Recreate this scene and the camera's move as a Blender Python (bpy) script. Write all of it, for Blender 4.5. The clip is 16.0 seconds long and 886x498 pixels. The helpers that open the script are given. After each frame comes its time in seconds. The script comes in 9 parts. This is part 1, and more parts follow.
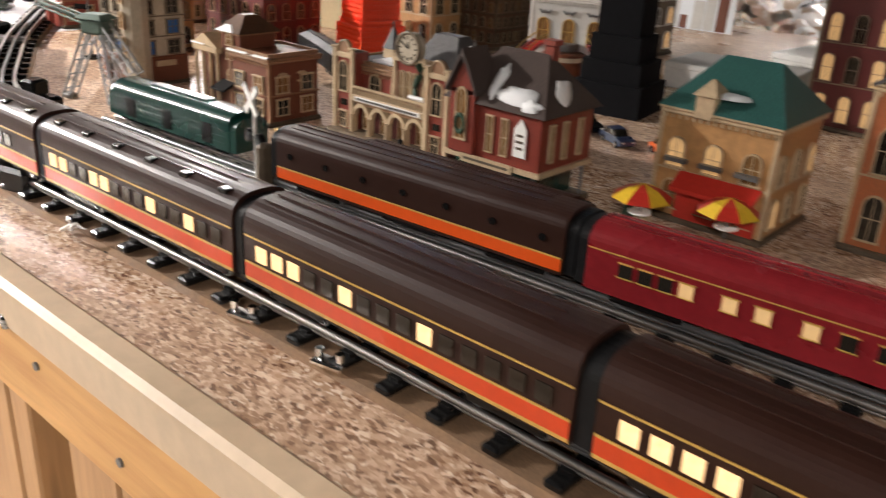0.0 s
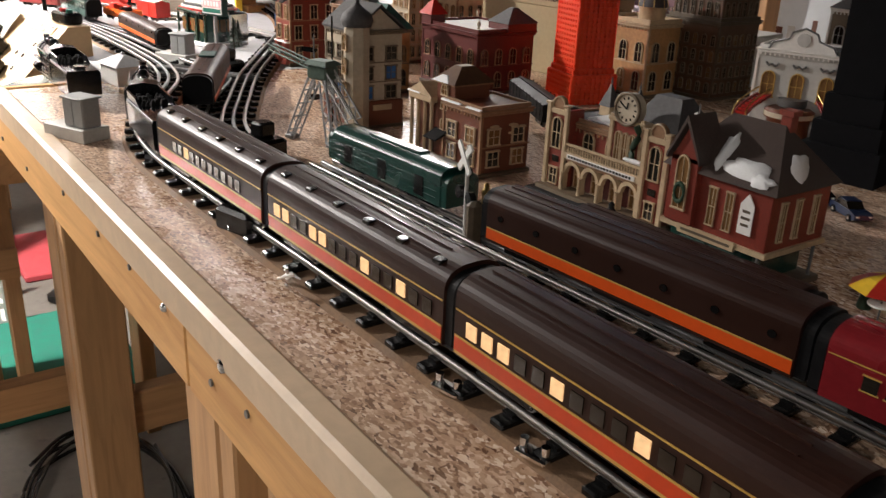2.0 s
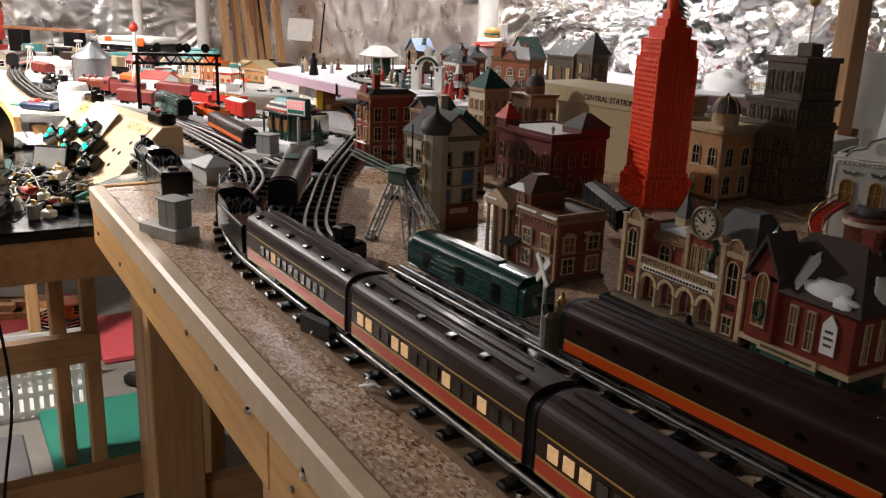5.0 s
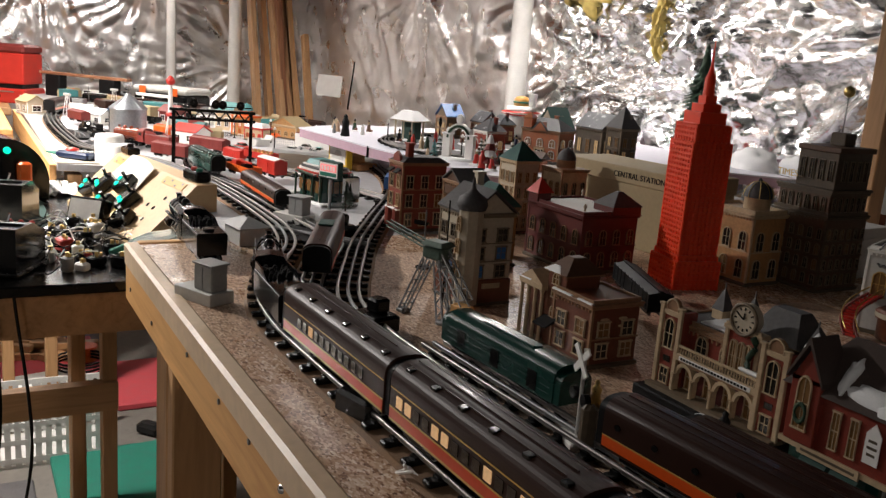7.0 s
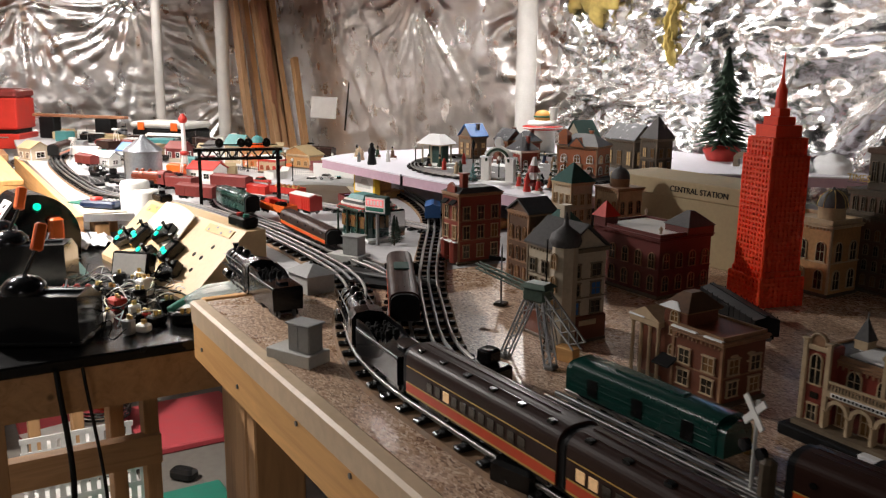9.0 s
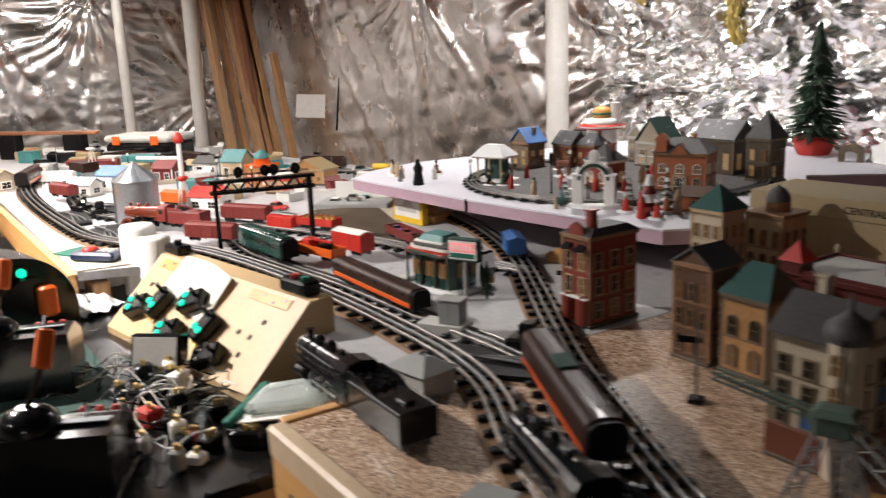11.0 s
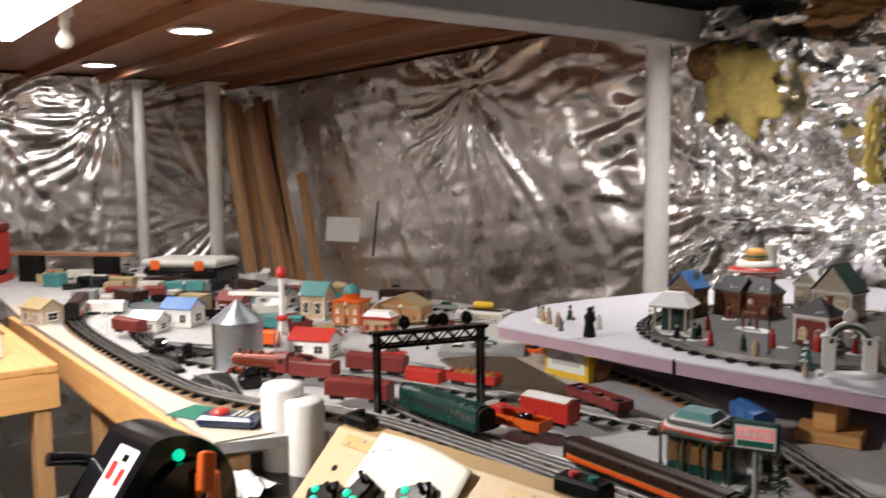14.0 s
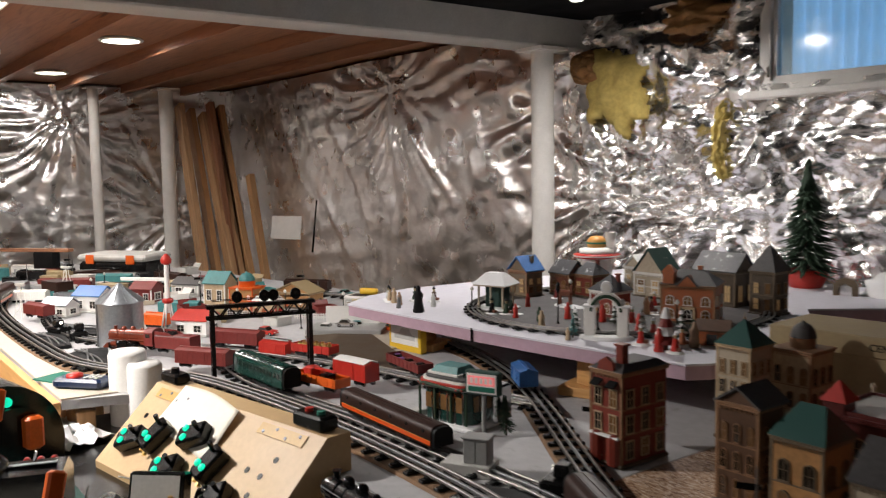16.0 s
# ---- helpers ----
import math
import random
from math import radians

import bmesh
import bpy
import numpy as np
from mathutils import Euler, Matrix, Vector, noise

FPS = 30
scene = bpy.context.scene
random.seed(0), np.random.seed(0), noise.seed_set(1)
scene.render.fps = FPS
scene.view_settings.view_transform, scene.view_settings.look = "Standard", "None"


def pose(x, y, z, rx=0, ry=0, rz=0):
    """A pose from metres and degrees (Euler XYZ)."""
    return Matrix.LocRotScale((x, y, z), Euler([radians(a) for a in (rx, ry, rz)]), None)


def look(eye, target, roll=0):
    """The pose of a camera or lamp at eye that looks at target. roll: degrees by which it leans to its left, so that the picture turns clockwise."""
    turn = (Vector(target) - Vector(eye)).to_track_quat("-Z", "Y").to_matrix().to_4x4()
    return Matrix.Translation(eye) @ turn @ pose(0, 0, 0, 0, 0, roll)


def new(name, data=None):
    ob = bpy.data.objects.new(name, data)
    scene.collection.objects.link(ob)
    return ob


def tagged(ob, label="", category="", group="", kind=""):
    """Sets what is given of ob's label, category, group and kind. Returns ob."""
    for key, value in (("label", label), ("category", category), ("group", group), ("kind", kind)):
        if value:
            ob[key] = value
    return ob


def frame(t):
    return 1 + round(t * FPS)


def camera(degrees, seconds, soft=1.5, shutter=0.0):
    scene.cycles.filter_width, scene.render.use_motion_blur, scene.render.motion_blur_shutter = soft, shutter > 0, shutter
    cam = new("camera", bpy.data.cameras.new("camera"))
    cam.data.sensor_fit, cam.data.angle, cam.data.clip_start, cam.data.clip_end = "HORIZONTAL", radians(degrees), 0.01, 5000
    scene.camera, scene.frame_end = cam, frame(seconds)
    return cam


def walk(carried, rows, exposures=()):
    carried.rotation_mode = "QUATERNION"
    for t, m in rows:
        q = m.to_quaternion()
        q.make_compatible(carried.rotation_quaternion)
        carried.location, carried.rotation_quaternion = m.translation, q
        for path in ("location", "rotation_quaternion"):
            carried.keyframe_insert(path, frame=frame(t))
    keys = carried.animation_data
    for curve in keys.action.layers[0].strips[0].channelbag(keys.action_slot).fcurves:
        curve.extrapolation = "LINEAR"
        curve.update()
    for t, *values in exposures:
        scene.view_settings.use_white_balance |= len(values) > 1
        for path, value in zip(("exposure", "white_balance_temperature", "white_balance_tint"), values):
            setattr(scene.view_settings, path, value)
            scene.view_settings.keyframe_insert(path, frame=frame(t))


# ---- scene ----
cam = camera(54.6, 16.0, 1.2, 0.5)
PATH = [
    (0, (0.03, 0.022, 1.398), (-1.173, 1.419, 0.621), 3.2),
    (0.5, (-0.018, 0.047, 1.398), (-1.338, 1.327, 0.611), 3.7),
    (1, (-0.023, 0.037, 1.403), (-1.41, 1.24, 0.611), 3.3),
    (1.5, (-0.01, 0.028, 1.412), (-1.454, 1.175, 0.635), 2.7),
    (2, (-0.01, 0.029, 1.421), (-1.516, 1.121, 0.685), 2.5),
    (2.5, (-0.006, 0.024, 1.423), (-1.546, 1.085, 0.715), 2.8),
    (3, (0.004, 0.018, 1.433), (-1.572, 1.057, 0.773), 2.6),
    (3.5, (0.006, 0.016, 1.438), (-1.6, 1.033, 0.817), 2.4),
    (4, (-0.004, 0.019, 1.444), (-1.632, 1.024, 0.858), 2.3),
    (6.3, (-0.015, -0.001, 1.467), (-1.68, 0.992, 0.978), 3.4),
    (6.5, (-0.02, -0.002, 1.473), (-1.693, 0.987, 1.001), 4.1),
    (7, (-0.026, -0.013, 1.479), (-1.717, 0.962, 1.045), 4.5),
    (7.5, (-0.032, -0.023, 1.489), (-1.74, 0.937, 1.084), 5.0),
    (8, (-0.034, -0.03, 1.491), (-1.757, 0.908, 1.098), 5.1),
    (8.5, (-0.077, -0.092, 1.497), (-1.772, 0.891, 1.095), 2.9),
    (8.7, (-0.106, -0.132, 1.505), (-1.795, 0.86, 1.101), 1.7),
    (10.8, (-0.602, -0.076, 1.548), (-2.224, 0.996, 1.081), -2.3),
    (11, (-0.664, -0.115, 1.558), (-2.286, 0.962, 1.099), -2.3),
    (11.5, (-0.831, -0.183, 1.548), (-2.458, 0.89, 1.1), -3.8),
    (12, (-1.017, -0.116, 1.547), (-2.648, 0.953, 1.105), -3.8),
    (12.5, (-1.128, -0.067, 1.548), (-2.761, 1.007, 1.122), -2.7),
    (13, (-1.199, -0.118, 1.56), (-2.844, 0.96, 1.198), -1.3),
    (13.5, (-1.244, -0.238, 1.569), (-2.891, 0.848, 1.248), -1.1),
    (14, (-1.193, -0.34, 1.596), (-2.783, 0.857, 1.403), -0.6),
    (14.5, (-1.186, -0.315, 1.58), (-2.682, 1.002, 1.413), -0.3),
    (15, (-1.101, -0.258, 1.575), (-2.601, 1.054, 1.408), 0.5),
    (15.5, (-0.949, -0.133, 1.558), (-2.551, 1.051, 1.384), -0.3),
    (16, (-0.764, -0.177, 1.569), (-2.36, 1.014, 1.386), -0.9),
]
EXPOSURES = [(0.0, 2.5), (1.0, 2.25), (2.0, 1.65), (3.0, 1.3), (4.0, 0.95), (6.5, 0.5), (8.5, 0.45), (11.0, 0.35), (13.0, -0.05), (14.0, -0.2), (16.0, -0.2)]
walk(cam, [(t, look(eye, target, roll)) for t, eye, target, roll in PATH], EXPOSURES)

# ---- light: ceiling lamps, added unseen fill lamps, and dusk daylight behind the basement window ----
TOP = 1.11          # tabletop height
UP = 1.222          # raised village platform
LAMP_TINT = (1.0, 0.94, 0.90)
# The last three are unseen, added to brighten the foil and room.
LAMPS = [(-4.62, 0.98), (-6.0, 1.0), (-4.62, -0.75), (-6.0, -0.75), (-4.3, -2.3)]
# Unseen lamps added as fill for the near tables; the dark ceiling has none.
FILL_LAMPS = [(-2.80, -0.45, 50), (-1.9, -1.15, 4), (0.75, -1.1, 7)]
PANEL = (-4.12, 0.20, 2.10)
# A plain bulb hangs here; its light is added to fill foil and village.
HUNG_FILL_BULB = (-2.56, 1.66, 2.082)

world = bpy.data.worlds.new("dusk")
scene.world = world
world.use_nodes = True
sky = world.node_tree.nodes.new("ShaderNodeTexSky")
sky.sky_type, sky.sun_disc, sky.sun_elevation, sky.sun_rotation = "NISHITA", False, radians(8), radians(200)
world.node_tree.links.new(sky.outputs[0], world.node_tree.nodes["Background"].inputs[0])
world.node_tree.nodes["Background"].inputs[1].default_value = 0.1


def ceiling_or_fill_lamp(x, y, z, power, size=0.13):
    lamp = bpy.data.lights.new("ceiling_or_fill_glow", "AREA")
    lamp.shape, lamp.size, lamp.energy, lamp.color = "DISK", size, power, LAMP_TINT
    lamp.spread = radians(170)
    ob = new("ceiling_or_fill_glow", lamp)
    ob.matrix_world = pose(x, y, z - 0.012)
    return ob


for lx, ly in LAMPS:
    ceiling_or_fill_lamp(lx, ly, 2.15, 4.6 if ly > 0.5 else 1.8)
for lx, ly, power in FILL_LAMPS:
    ceiling_or_fill_lamp(lx, ly, 2.1, power)
tubes = bpy.data.lights.new("panel_glow", "AREA")
tubes.shape, tubes.size, tubes.size_y, tubes.energy, tubes.color = "RECTANGLE", 1.2, 0.28, 17, LAMP_TINT
new("panel_glow", tubes).matrix_world = pose(PANEL[0], PANEL[1], PANEL[2] - 0.04)
ceiling_or_fill_lamp(HUNG_FILL_BULB[0], HUNG_FILL_BULB[1], HUNG_FILL_BULB[2] - 0.03, 9.0, 0.07)


# ---- materials ----
def nodes_of(name):
    m = bpy.data.materials.new(name)
    m.use_nodes = True
    nt = m.node_tree
    return m, nt, nt.nodes["Principled BSDF"]


def coords(nt, scale=(1, 1, 1), local=True):
    tc = nt.nodes.new("ShaderNodeTexCoord")
    mp = nt.nodes.new("ShaderNodeMapping")
    mp.inputs["Scale"].default_value = scale
    nt.links.new(tc.outputs["Object" if local else "Generated"], mp.inputs[0])
    return mp.outputs[0]


def noise_tex(nt, vec, scale, detail=4.0, rough=0.55, distortion=0.0):
    n = nt.nodes.new("ShaderNodeTexNoise")
    n.inputs["Scale"].default_value, n.inputs["Detail"].default_value = scale, detail
    n.inputs["Roughness"].default_value, n.inputs["Distortion"].default_value = rough, distortion
    nt.links.new(vec, n.inputs["Vector"])
    return n.outputs["Fac"]


def ramp(nt, fac, stops):
    r = nt.nodes.new("ShaderNodeValToRGB")
    e = r.color_ramp.elements
    while len(e) < len(stops):
        e.new(0.5)
    for k, (p, c) in enumerate(stops):
        e[k].position, e[k].color = p, (*c, 1)
    nt.links.new(fac, r.inputs[0])
    return r.outputs[0]


def mix(nt, fac, a, b, mode="MIX"):
    m = nt.nodes.new("ShaderNodeMix")
    m.data_type, m.blend_type = "RGBA", mode
    for sock, v in ((m.inputs[0], fac), (m.inputs[6], a), (m.inputs[7], b)):
        if isinstance(v, (int, float)):
            sock.default_value = v
        elif isinstance(v, tuple):
            sock.default_value = (*v, 1)
        else:
            nt.links.new(v, sock)
    return m.outputs[2]


def bump(nt, bsdf, fac, strength, distance):
    b = nt.nodes.new("ShaderNodeBump")
    b.inputs["Strength"].default_value, b.inputs["Distance"].default_value = strength, distance
    nt.links.new(fac, b.inputs["Height"])
    nt.links.new(b.outputs[0], bsdf.inputs["Normal"])


def scaled(c, k):
    return tuple(min(1.0, v * k) for v in c)


def paint(name, col, rough=0.5, metal=0.0, grain=300.0, var=0.18, relief=0.3, coat=0.0, dust=0.0, wear=None, spec=0.5):
    """Paint, plastic or ceramic: mottled at two scales, with fine relief and some dust."""
    m, nt, b = nodes_of(name)
    v = coords(nt)
    broad, fine = noise_tex(nt, v, grain * 0.08, 3), noise_tex(nt, v, grain, 3)
    c = ramp(nt, broad, [(0.3, scaled(col, 1 - var)), (0.7, scaled(col, 1 + var))])
    c = mix(nt, 0.35, c, ramp(nt, fine, [(0.35, scaled(col, 1 - 1.4 * var)), (0.65, scaled(col, 1 + 1.2 * var))]))
    if wear:
        spots = ramp(nt, noise_tex(nt, v, grain * 0.35, 5, 0.7), [(0.6, (0, 0, 0)), (0.68, (1, 1, 1))])
        c = mix(nt, spots, c, wear)
    if dust:
        c = mix(nt, ramp(nt, noise_tex(nt, v, 35, 6, 0.7), [(0.4, (0, 0, 0)), (0.8, (dust, dust, dust))]), c, (0.45, 0.42, 0.38))
    nt.links.new(c, b.inputs["Base Color"])
    nt.links.new(ramp(nt, broad, [(0.2, (rough * 0.8,) * 3), (0.8, (min(1, rough * 1.25),) * 3)]), b.inputs["Roughness"])
    b.inputs["Metallic"].default_value = metal
    b.inputs["Coat Weight"].default_value = coat
    b.inputs["Specular IOR Level"].default_value = spec
    b.inputs["Coat Roughness"].default_value = 0.12
    bump(nt, b, fine, relief, 0.0006)
    return m


def glowing_plastic():
    """Bright red printed plastic that lets light soak through its thin walls."""
    m = paint("red_plastic", (0.95, 0.060, 0.014), 0.45, 0, 200, 0.06, 0.15)
    b = m.node_tree.nodes["Principled BSDF"]
    b.inputs["Subsurface Weight"].default_value = 0.35
    b.inputs["Subsurface Radius"].default_value = (1.0, 0.16, 0.05)
    b.inputs["Subsurface Scale"].default_value = 0.02
    return m


def masonry(name, col, mortar, size=260.0, var=0.3):
    """Moulded brick courses of a ceramic model house, washed with dark paint."""
    m, nt, b = nodes_of(name)
    v = coords(nt)
    sep = nt.nodes.new("ShaderNodeSeparateXYZ")
    nt.links.new(v, sep.inputs[0])
    add = nt.nodes.new("ShaderNodeMath")
    nt.links.new(sep.outputs[0], add.inputs[0]), nt.links.new(sep.outputs[1], add.inputs[1])
    comb = nt.nodes.new("ShaderNodeCombineXYZ")
    nt.links.new(add.outputs[0], comb.inputs[0]), nt.links.new(sep.outputs[2], comb.inputs[1])
    br = nt.nodes.new("ShaderNodeTexBrick")
    br.inputs["Scale"].default_value = size
    br.inputs["Color1"].default_value, br.inputs["Color2"].default_value = (*scaled(col, 0.75), 1), (*scaled(col, 1.2), 1)
    br.inputs["Mortar"].default_value = (*mortar, 1)
    br.inputs["Mortar Size"].default_value = 0.03
    nt.links.new(comb.outputs[0], br.inputs["Vector"])
    c = mix(nt, ramp(nt, noise_tex(nt, v, 28, 5), [(0.3, (0.1,) * 3), (0.75, (0.65,) * 3)]), br.outputs["Color"], scaled(col, 1 - var))
    nt.links.new(c, b.inputs["Base Color"])
    b.inputs["Roughness"].default_value = 0.42
    bump(nt, b, br.outputs["Fac"], -0.4, 0.0006)
    return m


def timber(name, light, dark, stretch=(1.2, 14, 14), rough=0.55):
    """Sawn softwood, grain along the local x axis, with knots."""
    m, nt, b = nodes_of(name)
    oi = nt.nodes.new("ShaderNodeObjectInfo")
    v0 = coords(nt, stretch)
    shift = nt.nodes.new("ShaderNodeVectorMath")
    shift.operation = "ADD"
    sc = nt.nodes.new("ShaderNodeMath")
    sc.operation, sc.inputs[1].default_value = "MULTIPLY", 37.0
    nt.links.new(oi.outputs["Random"], sc.inputs[0])
    nt.links.new(v0, shift.inputs[0]), nt.links.new(sc.outputs[0], shift.inputs[1])
    v = shift.outputs[0]
    g = noise_tex(nt, v, 3.0, 6, 0.6, 1.2)
    c = ramp(nt, g, [(0.3, light), (0.5, scaled(light, 0.86)), (0.68, dark)])
    knots = nt.nodes.new("ShaderNodeTexVoronoi")
    knots.inputs["Scale"].default_value = 1.1
    nt.links.new(v, knots.inputs["Vector"])
    c = mix(nt, ramp(nt, knots.outputs["Distance"], [(0.05, (1, 1, 1)), (0.13, (0, 0, 0))]), c, scaled(dark, 0.45))
    nt.links.new(c, b.inputs["Base Color"])
    b.inputs["Roughness"].default_value = rough
    bump(nt, b, g, 0.15, 0.002)
    return m


def chipboard():
    """Particle board: pale and brown flakes pressed together, a little varnished."""
    m, nt, b = nodes_of("chipboard")
    v = coords(nt, (1, 1, 1))
    cells = nt.nodes.new("ShaderNodeTexVoronoi")
    cells.inputs["Scale"].default_value = 400
    cells.inputs["Randomness"].default_value = 1.0
    vv = coords(nt, (0.55, 1.0, 1.0))
    warp = nt.nodes.new("ShaderNodeVectorMath")
    warp.operation = "MULTIPLY_ADD"
    wob = nt.nodes.new("ShaderNodeTexNoise")
    wob.inputs["Scale"].default_value = 160
    nt.links.new(v, wob.inputs["Vector"])
    nt.links.new(wob.outputs["Color"], warp.inputs[0])
    warp.inputs[1].default_value = (0.006, 0.006, 0.006)
    nt.links.new(vv, warp.inputs[2])
    nt.links.new(warp.outputs[0], cells.inputs["Vector"])
    sep = nt.nodes.new("ShaderNodeSeparateColor")
    nt.links.new(cells.outputs["Color"], sep.inputs[0])
    c = ramp(nt, sep.outputs[0], [(0.0, (0.13, 0.062, 0.036)), (0.18, (0.33, 0.19, 0.115)), (0.5, (0.52, 0.345, 0.225)), (0.8, (0.67, 0.49, 0.355)), (1.0, (0.84, 0.71, 0.57))])
    broad = noise_tex(nt, v, 5, 5, 0.6)
    c = mix(nt, ramp(nt, broad, [(0.35, (0.0,) * 3), (0.75, (0.22,) * 3)]), c, (0.36, 0.26, 0.18))
    nt.links.new(c, b.inputs["Base Color"])
    nt.links.new(ramp(nt, broad, [(0.3, (0.20,) * 3), (0.7, (0.38,) * 3)]), b.inputs["Roughness"])
    bump(nt, b, sep.outputs[1], 0.12, 0.001)
    return m


def foil(name, calm, wild, edge):
    """Aluminium-faced sheeting: flat creased facets; calm up to edge along the wall, wild beyond it."""
    m, nt, b = nodes_of(name)
    v = coords(nt)
    broad = noise_tex(nt, v, 2.2, 4, 0.6, 0.5)
    nt.links.new(ramp(nt, broad, [(0.3, (0.90, 0.88, 0.865)), (0.7, (0.97, 0.97, 0.97))]), b.inputs["Base Color"])
    b.inputs["Metallic"].default_value = 1.0
    sep = nt.nodes.new("ShaderNodeSeparateXYZ")
    nt.links.new(v, sep.inputs[0])
    zone = nt.nodes.new("ShaderNodeMapRange")
    for k, value in zip((1, 2, 3, 4), (edge - 0.25, edge + 0.15, calm, wild)):
        zone.inputs[k].default_value = value
    nt.links.new(sep.outputs[0], zone.inputs[0])
    sheen = nt.nodes.new("ShaderNodeMapRange")
    for k, value in zip((1, 2, 3, 4), (edge - 0.25, edge + 0.15, 0.17, 0.12)):
        sheen.inputs[k].default_value = value
    nt.links.new(sep.outputs[0], sheen.inputs[0])
    worn = nt.nodes.new("ShaderNodeMath")
    worn.operation = "MULTIPLY_ADD"
    worn.inputs[1].default_value = 0.25
    nt.links.new(noise_tex(nt, v, 7, 4), worn.inputs[0])
    nt.links.new(sheen.outputs[0], worn.inputs[2])
    nt.links.new(worn.outputs[0], b.inputs["Roughness"])
    tc = nt.nodes.new("ShaderNodeTexCoord")
    turn = nt.nodes.new("ShaderNodeVectorTransform")
    turn.vector_type, turn.convert_from, turn.convert_to = "NORMAL", "OBJECT", "WORLD"
    nt.links.new(tc.outputs["Normal"], turn.inputs[0])
    total = turn.outputs[0]
    for scale, stretch, weight in ((5.0, (1.0, 1.0, 0.55), 0.55), (15.0, (0.8, 1.0, 1.3), 0.8), (42.0, (0.7, 1.0, 1.6), 0.7)):
        warp = nt.nodes.new("ShaderNodeTexNoise")
        warp.inputs["Scale"].default_value, warp.inputs["Detail"].default_value = scale * 0.45, 3
        nt.links.new(v, warp.inputs["Vector"])
        mad = nt.nodes.new("ShaderNodeVectorMath")
        mad.operation = "MULTIPLY_ADD"
        mad.inputs[1].default_value = (2.2 / scale,) * 3
        nt.links.new(warp.outputs["Color"], mad.inputs[0])
        nt.links.new(coords(nt, stretch), mad.inputs[2])
        cell = nt.nodes.new("ShaderNodeTexVoronoi")
        cell.inputs["Scale"].default_value = scale
        nt.links.new(mad.outputs[0], cell.inputs["Vector"])
        off = nt.nodes.new("ShaderNodeVectorMath")
        off.operation = "SUBTRACT"
        off.inputs[1].default_value = (0.5, 0.5, 0.5)
        nt.links.new(cell.outputs["Color"], off.inputs[0])
        size = nt.nodes.new("ShaderNodeMath")
        size.operation, size.inputs[1].default_value = "MULTIPLY", weight
        nt.links.new(zone.outputs[0], size.inputs[0])
        sc = nt.nodes.new("ShaderNodeVectorMath")
        sc.operation = "SCALE"
        nt.links.new(off.outputs[0], sc.inputs[0])
        nt.links.new(size.outputs[0], sc.inputs["Scale"])
        add = nt.nodes.new("ShaderNodeVectorMath")
        nt.links.new(total, add.inputs[0]), nt.links.new(sc.outputs[0], add.inputs[1])
        total = add.outputs[0]
    unit = nt.nodes.new("ShaderNodeVectorMath")
    unit.operation = "NORMALIZE"
    nt.links.new(total, unit.inputs[0])
    fine = nt.nodes.new("ShaderNodeTexNoise")
    fine.noise_type = "RIDGED_MULTIFRACTAL"
    fine.inputs["Scale"].default_value, fine.inputs["Detail"].default_value = 9.0, 5
    fine.inputs["Roughness"].default_value = 0.5
    nt.links.new(coords(nt, (1, 1, 1.8)), fine.inputs["Vector"])
    bp = nt.nodes.new("ShaderNodeBump")
    bp.inputs["Strength"].default_value, bp.inputs["Distance"].default_value = 0.22, 0.004
    nt.links.new(fine.outputs["Fac"], bp.inputs["Height"])
    nt.links.new(unit.outputs[0], bp.inputs["Normal"])
    nt.links.new(bp.outputs[0], b.inputs["Normal"])
    return m


def glow(name, col, strength, base=(0.5, 0.36, 0.18)):
    m, nt, b = nodes_of(name)
    b.inputs["Base Color"].default_value = (*base, 1)
    b.inputs["Emission Color"].default_value = (*col, 1)
    n = noise_tex(nt, coords(nt), 160, 2)
    mul = nt.nodes.new("ShaderNodeMath")
    mul.operation, mul.inputs[1].default_value = "MULTIPLY", strength * 2
    nt.links.new(n, mul.inputs[0])
    nt.links.new(mul.outputs[0], b.inputs["Emission Strength"])
    return m


def clear(name, col, rough=0.05, trans=0.9):
    m, nt, b = nodes_of(name)
    b.inputs["Base Color"].default_value = (*col, 1)
    b.inputs["Roughness"].default_value = rough
    b.inputs["Transmission Weight"].default_value = trans
    return m


